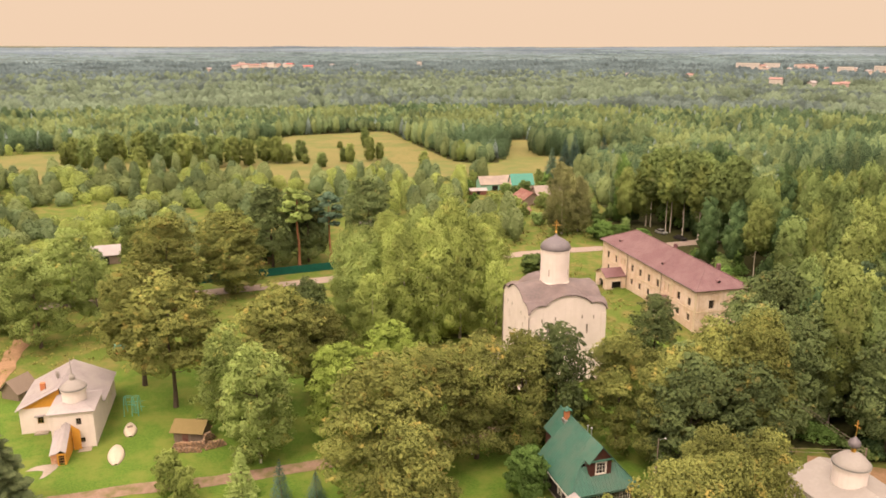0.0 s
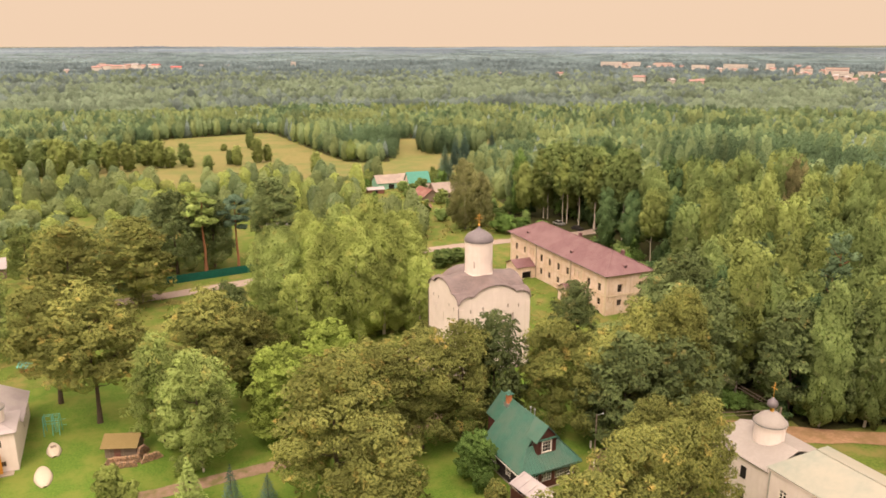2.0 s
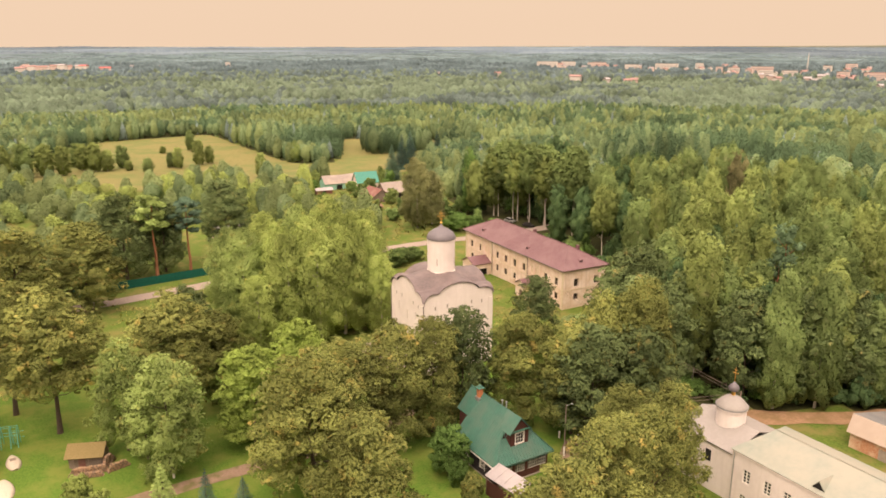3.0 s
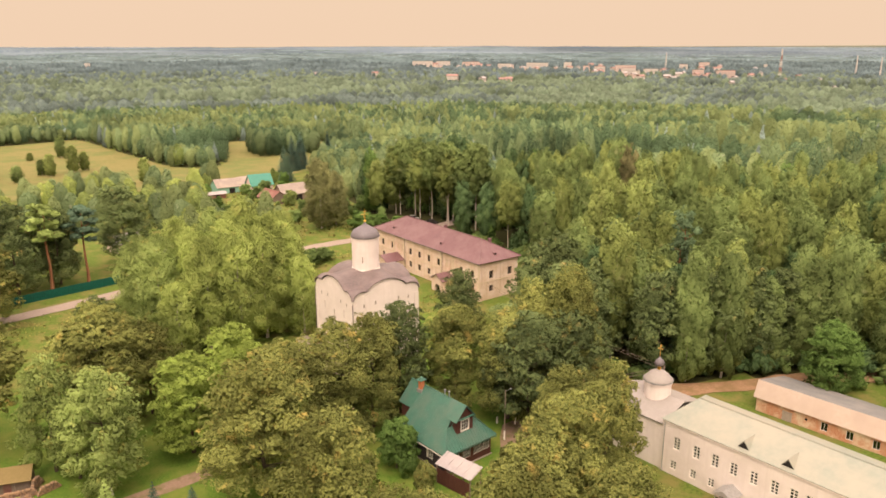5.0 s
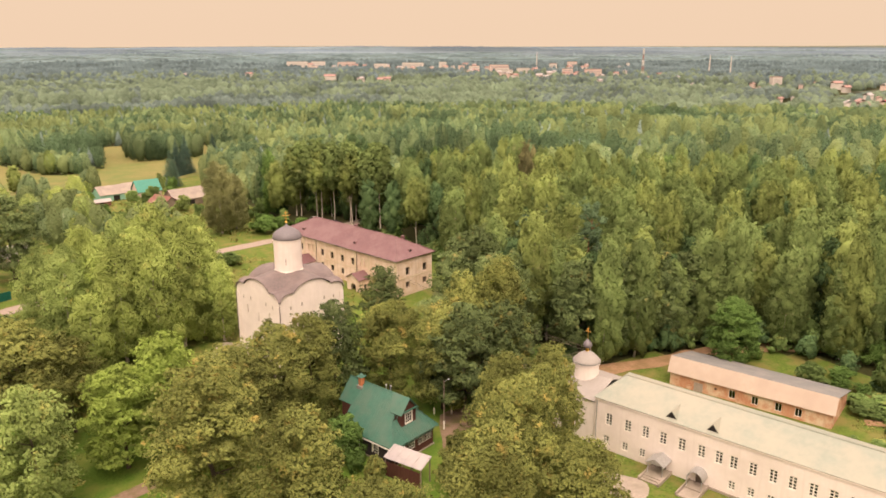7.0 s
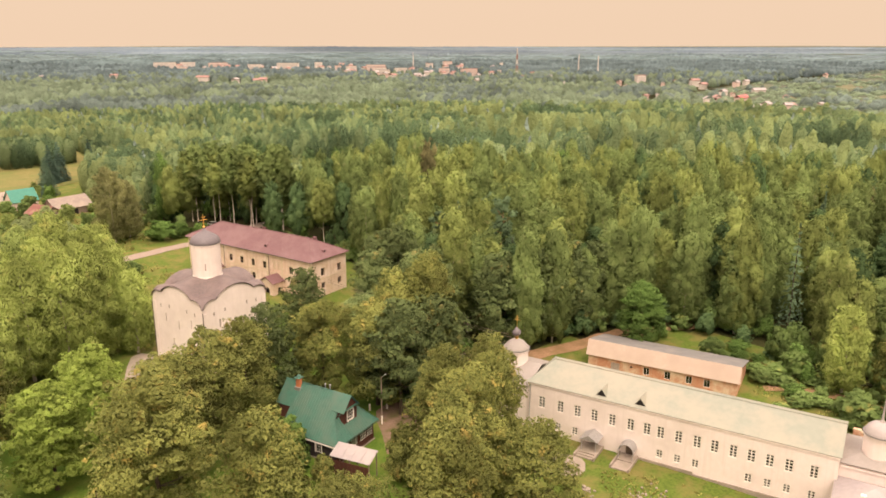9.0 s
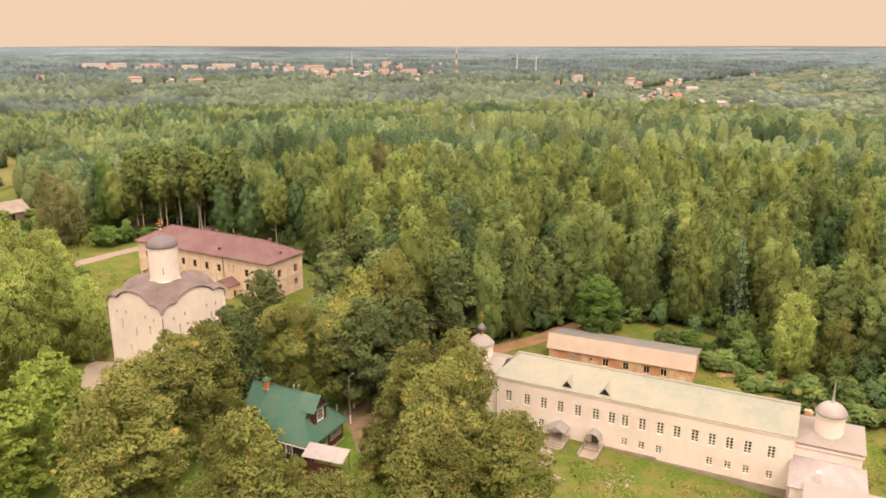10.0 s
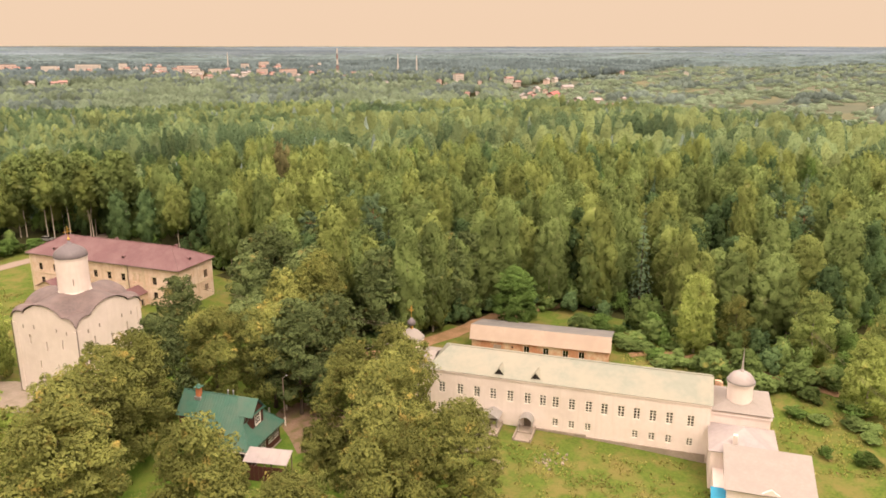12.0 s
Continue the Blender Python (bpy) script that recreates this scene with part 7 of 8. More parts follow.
    for sg in (-1, 1):
        foot = c + sg * (c - dx0 + 0.35)
        low = E + k * (c - abs(foot - c)) + 0.07
        ps = [(c, dy - 0.35, da), (foot, dy - 0.35, low), (foot, dy + 2.0, low), (c, dy + 3.0, da)]
        slab(dr, ps if sg < 0 else ps[::-1], 0.08)
        ck = c + sg * (c - dx0)
        part("cheek", box(ck - 0.09, dy + 0.18, db, ck + 0.09, dy + 1.6, df + 0.1), M_LOG, dorm)
    part("dormer_roof", dr, M_GREENROOF, dorm)
    # chimney with a cap, two vent pipes
    ch = part("chimney", box(c - 0.75, 10.6, R - 0.9, c - 0.1, 11.25, R + 0.75), M_CHIMBRICK, h, "orange brick chimney")
    cb = bmesh.new()
    slab(cb, [(c - 1.0, 10.35, R + 0.95), (c + 0.15, 10.35, R + 0.95), (c + 0.15, 11.5, R + 0.95), (c - 1.0, 11.5, R + 0.95)], 0.05)
    turned([(0.5, R + 0.95), (0.3, R + 1.25), (0.05, R + 1.45)], 4, c - 0.42, 10.92, cb)
    part("chimney_cap", cb, M_GREENROOF, ch, "green metal chimney cap")
    part("flashing", box(c - 0.95, 10.4, R - 1.15, c - 0.05, 11.45, R - 0.55), M_METAL, ch)
    for x, y in ((c + 0.6, 6.6), (c + 0.75, 5.8)):
        v = bmesh.new()
        rod(v, (x, y, R - 1.0), (x, y, R + 0.35), 0.09)
        turned([(0.16, R + 0.35), (0.14, R + 0.5), (0.02, R + 0.58)], 10, x, y, v)
        part("vent_pipe", v, M_METAL, h, "galvanised vent pipe")
    # fascia boards
    f = bmesh.new()
    brick_box(f, -0.02, -0.06, E - 0.22, W + 0.02, -0.02, E - 0.08)
    part("fascia", f, M_GREENROOF, h)
    f = bmesh.new()
    brick_box(f, -0.06, 0.0, E - 0.28, -0.02, y1, E - 0.08)
    part("fascia", f, M_WHITEPAINT, h)
    part("plinth", box(0.45, 0.45, -0.3, W - 0.45, 10.9, 0.2), M_STONE, h)
    return h


green_house()


def grey_canopy():
    """Sheet-roofed shelter beside the timber house."""
    g = thing("shelter", plan_pose(17.0, 86.0, -65.9), "open timber shelter with a pale grey sheet roof beside the veranda", "shelter")
    b = bmesh.new()
    slab(b, [(-0.2, -2.5, 3.0), (6.3, -2.5, 3.0), (6.3, 0.1, 3.9), (-0.2, 0.1, 3.9)], 0.06)
    part("roof", b, M_LILAC, g, "pale grey metal sheet roof")
    for x in (0.2, 1.7, 3.2, 4.7, 6.1):
        p = bmesh.new()
        slab(p, [(x - 0.03, -2.5, 3.07), (x + 0.03, -2.5, 3.07), (x + 0.03, 0.1, 3.97), (x - 0.03, 0.1, 3.97)], 0.03)
        part("roof_seam", p, M_LILAC, g)
    for x in (0.0, 3.0, 6.1):
        for y, z in ((-2.3, 3.0), (-0.1, 3.7)):
            p = bmesh.new()
            brick_box(p, x - 0.07, y - 0.07, 0, x + 0.07, y + 0.07, z)
            part("post", p, M_GREYWOOD, g)
    for k in range(9):
        p = bmesh.new()
        brick_box(p, 0.1 + k * 0.66, -2.4, 0.1, 0.72 + k * 0.66, -2.34, 2.4)
        part("board", p, M_LOG, g)
    return g


grey_canopy()

# ---- the old church with the covered stair, at the lawn's edge ----
def old_church():
    c = thing("old_church", plan_pose(-53.3, 104.6, 14.0), "low white church with zinc roof, drum and covered timber stair", "church")
    # local x runs to the right along the front, y to the back; the near right corner is the origin
    W, D, E, R = 12.2, 18.0, 4.3, 7.3
    rx, fy = -6.1, 6.7
    t = 0.6
    part("wall", under(wall_mesh(W + rx, -0.4, E, t, [(2.5, 3.4, 1.5, 2.8)]), pose(-W, fy, 0)), M_WHITE, c, "limewashed front wall")
    window(c, pose(-W + 2.5, fy, 1.5), 0.9, 1.3, 2, 2, M_WOOD, 0.15)
    part("hood", box(-W + 2.2, fy - 0.6, 2.9, -W + 3.7, fy - 0.01, 3.05), M_LILAC, c)
    part("step", box(-W + 2.0, fy - 1.0, -0.3, -W + 4.0, fy - 0.02, 0.25), M_STONE, c)
    part("wall", under(wall_mesh(D - fy - t, -0.4, E, t, [(3.0, 3.8, 1.5, 2.8), (7.0, 7.8, 1.5, 2.8)]), pose(-W, D, 0, 0, 0, -90)), M_WHITE, c)
    part("wall", under(wall_mesh(W - 2 * t, -0.4, E, t, []), pose(-t, D, 0, 0, 0, 180)), M_WHITE, c)
    part("wall", under(wall_mesh(D - 7.0, -0.4, E, t, [(3.0, 3.7, 1.6, 2.9), (7.0, 7.7, 1.6, 2.9)]), pose(0, 7.0, 0, 0, 0, 90)), M_WHITE, c)
    # added black box gives the nave its inner shade
    part("shade_core", box(-W + 1.5, fy + 1.5, 0, -1.5, D - 1.5, 3.8), M_DARK, c)
    rb = bmesh.new()
    o = 0.45
    slab(rb, [(-W - o, D + o, E - 0.15), (-W - o, fy - o, E - 0.15), (rx, fy - o, R), (rx, D + o, R)], 0.1)
    slab(rb, [(o, fy + 0.35, E - 0.15), (o, D + o, E - 0.15), (rx, D + o, R), (rx, fy + 0.35, R)], 0.1)
    roof = part("roof", rb, M_LILAC, c, "grey zinc sheet roof with wide eaves")
    s = bmesh.new()
    for i in range(1, 22):
        y = fy + 0.3 + (D - fy) * i / 22
        for x in (-W - o + 0.02, o - 0.02):
            rod(s, (x, y, E - 0.12), (rx, y, R + 0.03), 0.025, 0.025, 4)
    part("roof_seams", s, M_LILAC, roof)
    g = bmesh.new()
    slab(g, [(-W, fy + 0.02, E - 0.04), (rx, fy + 0.02, E - 0.04), (rx, fy + 0.02, R - 0.15)], 0.15)
    part("pediment", g, M_ORANGEWOOD, c, "fresh orange boarded gable")
    g = bmesh.new()
    slab(g, [(0, D - 0.02, E - 0.04), (-W, D - 0.02, E - 0.04), (rx, D - 0.02, R - 0.15)], 0.15)
    part("gable", g, M_WHITE, c)
    # taller block under the drum
    H = 6.1
    part("tower_wall", under(wall_mesh(-rx, -0.4, H, t, [(3.6, 4.35, 3.9, 5.0), (3.9, 4.6, 0.9, 1.7)]), pose(rx, 0, 0)), M_WHITE, c)
    for x, z, h in ((rx + 3.6, 3.9, 1.1), (rx + 3.9, 0.9, 0.8)):
        window(c, pose(x, 0, z), 0.75 if h > 1 else 0.7, h, 2, 2, M_GREYWOOD, 0.1)
    part("tower_wall", under(wall_mesh(7.0 - t, -0.4, H, t, []), pose(0, t, 0, 0, 0, 90)), M_WHITE, c)
    part("tower_wall", under(wall_mesh(7.0 - t, -0.4, H, t, []), pose(rx, 7.0, 0, 0, 0, -90)), M_WHITE, c)
    part("tower_wall", under(wall_mesh(-rx - 2 * t, E - 0.2, H, t, []), pose(-t, 7.0, 0, 0, 0, 180)), M_WHITE, c)
    # the same black fill for the shade inside the tower
    part("shade_core", box(rx + 1.2, 1.2, 0, -1.2, 6.0, 5.4), M_DARK, c)
    tr = bmesh.new()
    A, B, C, Dd, P = (rx - 0.35, -0.35, H), (0.35, -0.35, H), (0.35, 7.3, H), (rx - 0.35, 7.3, H), (rx / 2, 3.5, H + 1.1)
    for p in ((A, B, P), (B, C, P), (C, Dd, P), (Dd, A, P)):
        slab(tr, p, 0.1)
    part("tower_roof", tr, M_LILAC, c)
    small_dome(c, rx / 2, 3.4, 1.72, H + 0.2, 8.7, 10.0, M_CAP, False, 3.6)
    part("neck", turned([(0.4, 9.8), (0.4, 10.4), (0.5, 10.45), (0.2, 10.9)], 16, rx / 2, 3.4), M_CAP, c)
    part("pot", turned([(0.25, R - 0.4), (0.25, R + 0.5), (0.35, R + 0.55), (0.1, R + 0.8)], 10, rx - 1.2, 12.0), M_CAP, roof)
    part("chimney", box(-W + 2.6, 10.0, E + 0.6, -W + 3.3, 10.7, R - 0.4), M_CHIMBRICK, c, "red brick chimney stub")
    # covered stair down from the tower
    x, n = -3.9, 4.9
    s = bmesh.new()
    slab(s, [(x - 0.68, -n, 2.0), (x, -n, 2.5), (x, -0.02, 4.6), (x - 0.68, -0.02, 4.1)], 0.08)
    slab(s, [(x, -n, 2.5), (x + 0.68, -n, 2.0), (x + 0.68, -0.02, 4.1), (x, -0.02, 4.6)], 0.08)
    part("stair_roof", s, M_LILAC, c, "zinc covered stair roof")
    sd = bmesh.new()
    slab(sd, [(x + 0.6, -n + 0.2, 0.0), (x + 0.6, -0.05, 0.0), (x + 0.6, -0.05, 3.95), (x + 0.6, -n + 0.2, 1.85)], 0.1)
    part("stair_side", sd, M_ORANGEWOOD, c, "orange boarded stair side")
    sd = bmesh.new()
    slab(sd, [(x - 0.6, -0.05, 0.0), (x - 0.6, -n + 0.2, 0.0), (x - 0.6, -n + 0.2, 1.85), (x - 0.6, -0.05, 3.95)], 0.1)
    part("stair_side", sd, M_GREYWOOD, c)
    dm = pose(x - 0.6, -n + 0.1, 0)
    part("stair_front", under(wall_mesh(1.2, 0.0, 1.9, 0.1, [(0.2, 1.0, 0.05, 1.6)]), dm), M_ORANGEWOOD, c)
    for z in (0.35, 0.8, 1.2):
        part("gate_bar", under(box(0.2, 0.03, z, 1.0, 0.07, z + 0.1), dm), M_WOOD, c)
    # black panel paints the shade inside the stair
    part("stair_shade", box(x - 0.48, -n + 0.9, 0.05, x + 0.48, -n + 1.0, 1.9), M_DARK, c)
    b = bmesh.new()
    slab(b, [(x - 1.75, -n + 0.5, 1.55), (x - 0.74, -n + 0.5, 1.8), (x - 0.74, -0.02, 3.6), (x - 1.75, -0.02, 3.35)], 0.08)
    part("side_roof", b, M_LILAC, c)
    part("side_wall", box(x - 1.6, -n + 0.6, -0.2, x - 0.8, -0.05, 1.55), M_BRICK, c, "brick stair wall")
    sd = bmesh.new()
    slab(sd, [(x + 0.75, -0.55, 0.0), (x + 1.9, -0.55, 0.0), (x + 1.9, -0.55, 3.2), (x + 0.75, -0.55, 4.3)], 0.08)
    part("board_wall", sd, M_ORANGEWOOD, c, "fresh orange boarded wall beside the stair")
    part("threshold", box(-2.4, -1.4, -0.2, -0.6, -0.03, 0.12), M_STONE, c, "stone step")
    return c


old_church()


def wood_shed():
    s = thing("wood_shed", plan_pose(-41.8, 105.8, -6.0), "small grey plank shed with a mossy roof and reddish door", "shed")
    W, D, H = 4.6, 3.2, 2.1
    part("wall", under(wall_mesh(W, -0.1, H, 0.1, [(1.3, 2.3, -0.1, 1.75)]), pose(0, 0, 0)), M_GREYWOOD, s)
    part("door", box(1.3, 0.03, 0.0, 2.3, 0.08, 1.72), M_RUST, s, "faded red plank door")
    part("wall", box(0, 0.1, -0.1, 0.1, D, H), M_GREYWOOD, s)
    part("wall", box(W - 0.1, 0.1, -0.1, W, D, H), M_GREYWOOD, s)
    part("wall", box(0.1, D - 0.1, -0.1, W - 0.1, D, H), M_GREYWOOD, s)
    moss = mat("mossy_shingle_roof", (0.22, 0.16, 0.07), (0.15, 0.12, 0.045), 0.95, scale=2, bump=0.5)
    r = bmesh.new()
    slab(r, [(-0.4, -0.7, H - 0.15), (W + 0.4, -0.7, H - 0.15), (W + 0.4, D / 2, H + 1.15), (-0.4, D / 2, H + 1.15)], 0.12)
    slab(r, [(W + 0.4, D + 0.5, H - 0.15), (-0.4, D + 0.5, H - 0.15), (-0.4, D / 2, H + 1.15), (W + 0.4, D / 2, H + 1.15)], 0.12)
    part("roof", r, moss, s, "brown moss-grown roof")
    for x in (0.9, 2.9):
        p = bmesh.new()
        rod(p, (x, -0.6, 0), (x, -0.6, H - 0.1), 0.06)
        part("post", p, M_GREYWOOD, s)
    return s


wood_shed()


def firewood(name, x, y, turn, length, rows, label):
    f = thing(name, plan_pose(x, y, turn), label, "firewood")
    rng = random.Random(name + str(x))
    tones = [mat("split_birch", (0.42, 0.28, 0.17), (0.28, 0.17, 0.10), 0.9, scale=4, bump=0.3), mat("old_split_wood", (0.27, 0.19, 0.13), (0.18, 0.12, 0.08), 0.9, scale=4, bump=0.3)]
    made = []
    for v in range(4):
        bm = bmesh.new()
        rod(bm, (0, -0.24, 0), (0, 0.24, 0), 0.12, 0.11, 5 + v % 2)
        me = bpy.data.meshes.new("log")
        bm.to_mesh(me)
        bm.free()
        me.materials.append(tones[v % 2])
        made.append(me)
    for r in range(rows):
        n = int((length - r * 0.25) / 0.24)
        for i in range(n):
            o = new("log", made[rng.randrange(4)])
            o.parent = f
            o.matrix_basis = pose(r * 0.12 + i * 0.24, rng.uniform(-0.12, 0.12), 0.11 + r * 0.19, rng.uniform(-8, 8), 0, rng.uniform(-14, 14))
    return f


firewood("firewood_stack", -41.4, 103.6, 4, 5.6, 6, "low heap of split firewood on the grass")
firewood("firewood_stack", -40.8, 102.7, 2, 4.4, 4, "low heap of split firewood on the grass")
firewood("firewood_stack", -37.0, 104.2, 70, 3.4, 9, "tall stack of split firewood beside the shed")
firewood("firewood_stack", -36.2, 103.4, 30, 3.4, 6, "scattered heap of split firewood")
firewood("firewood_stack", -41.2, 110.6, 0, 4.2, 7, "grey heap of old branches behind the shed")


def boat(x, y, turn, length, width, hatch, label):
    b = thing("boat", plan_pose(x, y, turn, gz(x, y)), label, "boat", "boats on the lawn")
    bm = bmesh.new()
    n, k = 18, 9
    rows = []
    for i in range(n + 1):
        f = i / n
        w = width / 2 * (math.sin(math.pi * min(f * 0.88 + 0.09, 1.0)) ** 0.75 if hatch else math.sin(math.pi * (0.04 + 0.92 * f)) ** 0.65)
        row = []
        for j in range(k):
            a = math.pi * j / (k - 1)
            row.append(bm.verts.new(((f - 0.5) * length, w * math.cos(a), 0.02 + 0.62 * math.sin(a) ** 0.7 * (0.4 + 0.6 * math.sin(math.pi * f) ** 0.5))))
        rows.append(row)
    for a, c in zip(rows, rows[1:]):
        for j in range(k - 1):
            bm.faces.new((a[j], c[j], c[j + 1], a[j + 1]))
    bm.faces.new(rows[0][::-1])
    bm.faces.new(rows[-1])
    part("hull", bm, M_BOAT, b, smooth=True)
    kb = bmesh.new()
    rod(kb, (-length * 0.36, 0, 0.60), (length * 0.36, 0, 0.60), 0.05)
    part("keel", kb, M_BOAT, b)
    for sg in (-1, 1):
        rb = bmesh.new()
        for a, c in zip(range(n), range(1, n + 1)):
            fa, fc = a / n, c / n
            wa, wc = [width / 2 * (math.sin(math.pi * min(f * 0.88 + 0.09, 1.0)) ** 0.75 if hatch else math.sin(math.pi * (0.04 + 0.92 * f)) ** 0.65) for f in (fa, fc)]
            rod(rb, ((fa - 0.5) * length, sg * wa, 0.05), ((fc - 0.5) * length, sg * wc, 0.05), 0.05, 0.05, 4)
        part("gunwale", rb, M_GREYWOOD, b, "dark rubbing strip")
    if hatch:
        part("seat", box(-0.2, -0.4, 0.52, 0.5, 0.4, 0.66), M_GREYWOOD, b, "weathered wooden thwart")
    return b


boat(-50.1, 109.4, 112, 4.6, 2.0, True, "small cream boat lying upturned on the lawn")
boat(-49.2, 101.8, 111, 6.0, 2.4, False, "cream fibreglass boat hull upside down on the lawn")


def swing_frame():
    s = thing("climbing_frame", plan_pose(-53.0, 114.9, 4), "turquoise steel climbing frame standing on the lawn", "climbing frame")
    for x in (0, 1.3, 2.3):
        for sy in (-0.6, 0.6):
            b = bmesh.new()
            rod(b, (x, sy * 1.5, 0), (x, sy * 0.5, 3.2), 0.055)
            part("post", b, M_TEAL, s)
    for z in (2.0, 3.2):
        for sy in (-0.3, 0.3):
            b = bmesh.new()
            k = 0.9 - (z / 3.2) * 0.6
            rod(b, (0, k * (1 if sy > 0 else -1), z), (2.3, k * (1 if sy > 0 else -1), z), 0.035)
            part("rail", b, M_TEAL, s)
    for i in range(8):
        b = bmesh.new()
        z = 0.5 + i * 0.32
        rod(b, (1.3, -0.45, z), (2.3, -0.45, z), 0.03)
        part("rung", b, M_TEAL, s)
    for z in (1.2, 2.2):
        b = bmesh.new()
        rod(b, (2.3, 0.3, z), (3.1, 0.3, z), 0.03)
        part("bar", b, M_TEAL, s)
    return s


swing_frame()


def hut(name, x, y, turn, w, d, h, rise, wall, roof, label, category="hut", shade=True):
    s = thing(name, plan_pose(x, y, turn, gz(x, y)), label, category)
    part("wall", under(wall_mesh(w, -0.3, h, 0.15, [(w * 0.4, w * 0.6, -0.3, h * 0.8)]), pose(-w / 2, -d / 2, 0)), wall, s)
    part("wall", box(-w / 2, -d / 2 + 0.15, -0.3, -w / 2 + 0.15, d / 2, h), wall, s)
    part("wall", box(w / 2 - 0.15, -d / 2 + 0.15, -0.3, w / 2, d / 2, h), wall, s)
    part("wall", box(-w / 2 + 0.15, d / 2 - 0.15, -0.3, w / 2 - 0.15, d / 2, h), wall, s)
    part("door", box(-w * 0.1, -d / 2 + 0.05, -0.2, w * 0.1, -d / 2 + 0.1, h * 0.8), M_DARK, s)
    r = bmesh.new()
    o = 0.4
    slab(r, [(-w / 2 - o, -d / 2 - o, h - 0.1), (w / 2 + o, -d / 2 - o, h - 0.1), (w / 2 + o, 0, h + rise), (-w / 2 - o, 0, h + rise)], 0.12)
    slab(r, [(w / 2 + o, d / 2 + o, h - 0.1), (-w / 2 - o, d / 2 + o, h - 0.1), (-w / 2 - o, 0, h + rise), (w / 2 + o, 0, h + rise)], 0.12)
    part("roof", r, roof, s)
    for sg in (-1, 1):
        g = bmesh.new()
        x0 = sg * (w / 2 - 0.02)
        p = [(x0, -d / 2, h - 0.02), (x0, d / 2, h - 0.02), (x0, 0, h + rise - 0.13)]
        slab(g, p if sg > 0 else p[::-1], 0.1)
        part("gable", g, wall, s)
    return s


hut("log_hut", -74.6, 122.0, 72, 3.9, 3.7, 1.5, 2.1, M_GREYWOOD, M_GREYWOOD, "old grey log hut with a steep plank roof")
hut("well_house", -64.5, 141, -15, 1.8, 1.6, 1.2, 0.6, M_CHIMBRICK, M_TEAL, "small red brick well house with a green lid", "well")
# farm beyond the road
hut("farm_outhouse", 31, 352, 10, 5, 4, 4.2, 1.2, M_PINKWALL, M_GREYSHEET, "small pale outhouse behind the farmhouse", "outhouse")
hut("farmhouse", 22.5, 340, 10, 13, 10, 3.2, 3.0, M_TURQWALL, M_GREYSHEET, "farmhouse with turquoise boards and pale grey roof", "house")
hut("farmhouse", 34.5, 331, 8, 9.5, 8, 3.8, 4.4, M_PINKWALL, M_TEALROOF, "pale farmhouse with a green metal roof", "house")
hut("farm_barn", 43.5, 303, 14, 14, 9, 3.0, 3.6, M_GREYWOOD, M_GREYSHEET, "grey plank barn with a pale roof", "barn")
hut("farm_shed", 33.5, 296, -70, 10, 8, 2.6, 2.8, M_GREYWOOD, M_RUST, "farm shed with a rusty red roof", "shed")
hut("farm_shed", 28.5, 272, 20, 6, 4, 1.6, 1.0, M_RUST, M_RUST, "low red shed by the lane", "shed")
hut("farm_shed", 15, 322, 10, 7, 3, 2.0, 0.9, M_RUST, M_LILAC, "low shed with a pale sheet roof", "shed")
hut("garden_pavilion", -50, 206, 10, 4, 4, 2.4, 2.6, M_RUST, M_GREENROOF, "red garden pavilion with a pointed green roof", "pavilion")
hut("roadside_house", -95, 206, 20, 7, 6, 2.8, 2.2, M_GREYWOOD, M_LILAC, "small grey house with a pale roof among trees", "house")
hut("cottage", -22, 236, 20, 9, 6, 2.8, 2.4, M_PINKWALL, M_LILAC, "pale cottage behind the tall pines", "house")
hut("cottage", 84, 288, 20, 12, 7, 2.6, 1.8, M_PINKWALL, M_SLATE, "pale long cottage seen through the birch trunks", "house")


def fence_line(x0, y0, x1, y1, height, label):
    d = Vector((x1 - x0, y1 - y0))
    n = max(1, int(d.length / 2.5))
    f = thing("fence", plan_pose(x0, y0, math.degrees(math.atan2(d.y, d.x)), gz(x0, y0)), label, "fence")
    step = d.length / n
    for i in range(n):
        bm = bmesh.new()
        k = 10
        row = []
        for j in range(k + 1):
            x = i * step + step * j / k
            yy = 0.02 if j % 2 else -0.02
            row.append((bm.verts.new((x, yy, 0.05)), bm.verts.new((x, yy, height)), bm.verts.new((x, yy + 0.01, 0.05)), bm.verts.new((x, yy + 0.01, height))))
        for a, b in zip(row, row[1:]):
            bm.faces.new((a[0], b[0], b[1], a[1]))
            bm.faces.new((b[2], a[2], a[3], b[3]))
            bm.faces.new((a[1], b[1], b[3], a[3]))
        part("panel", bm, M_GREENFENCE, f)
        part("post", box(i * step - 0.04, 0.03, -0.2, i * step + 0.04, 0.11, height), M_GREENFENCE, f)
    return f


fence_line(-74, 181.5, -52, 190, 2.2, "dark green corrugated sheet fence along the road")
fence_line(-52, 190, -24, 201, 2.2, "dark green corrugated sheet fence along the road")


def pole(name, x, y, h, r, material, label, lean=0.0):
    p = thing(name, plan_pose(x, y, 0, gz(x, y)), label, "pole")
    b = bmesh.new()
    rod(b, (0, 0, -0.2), (lean, 0, h), r, r * 0.75, 8)
    part("shaft", b, material, p)
    return p


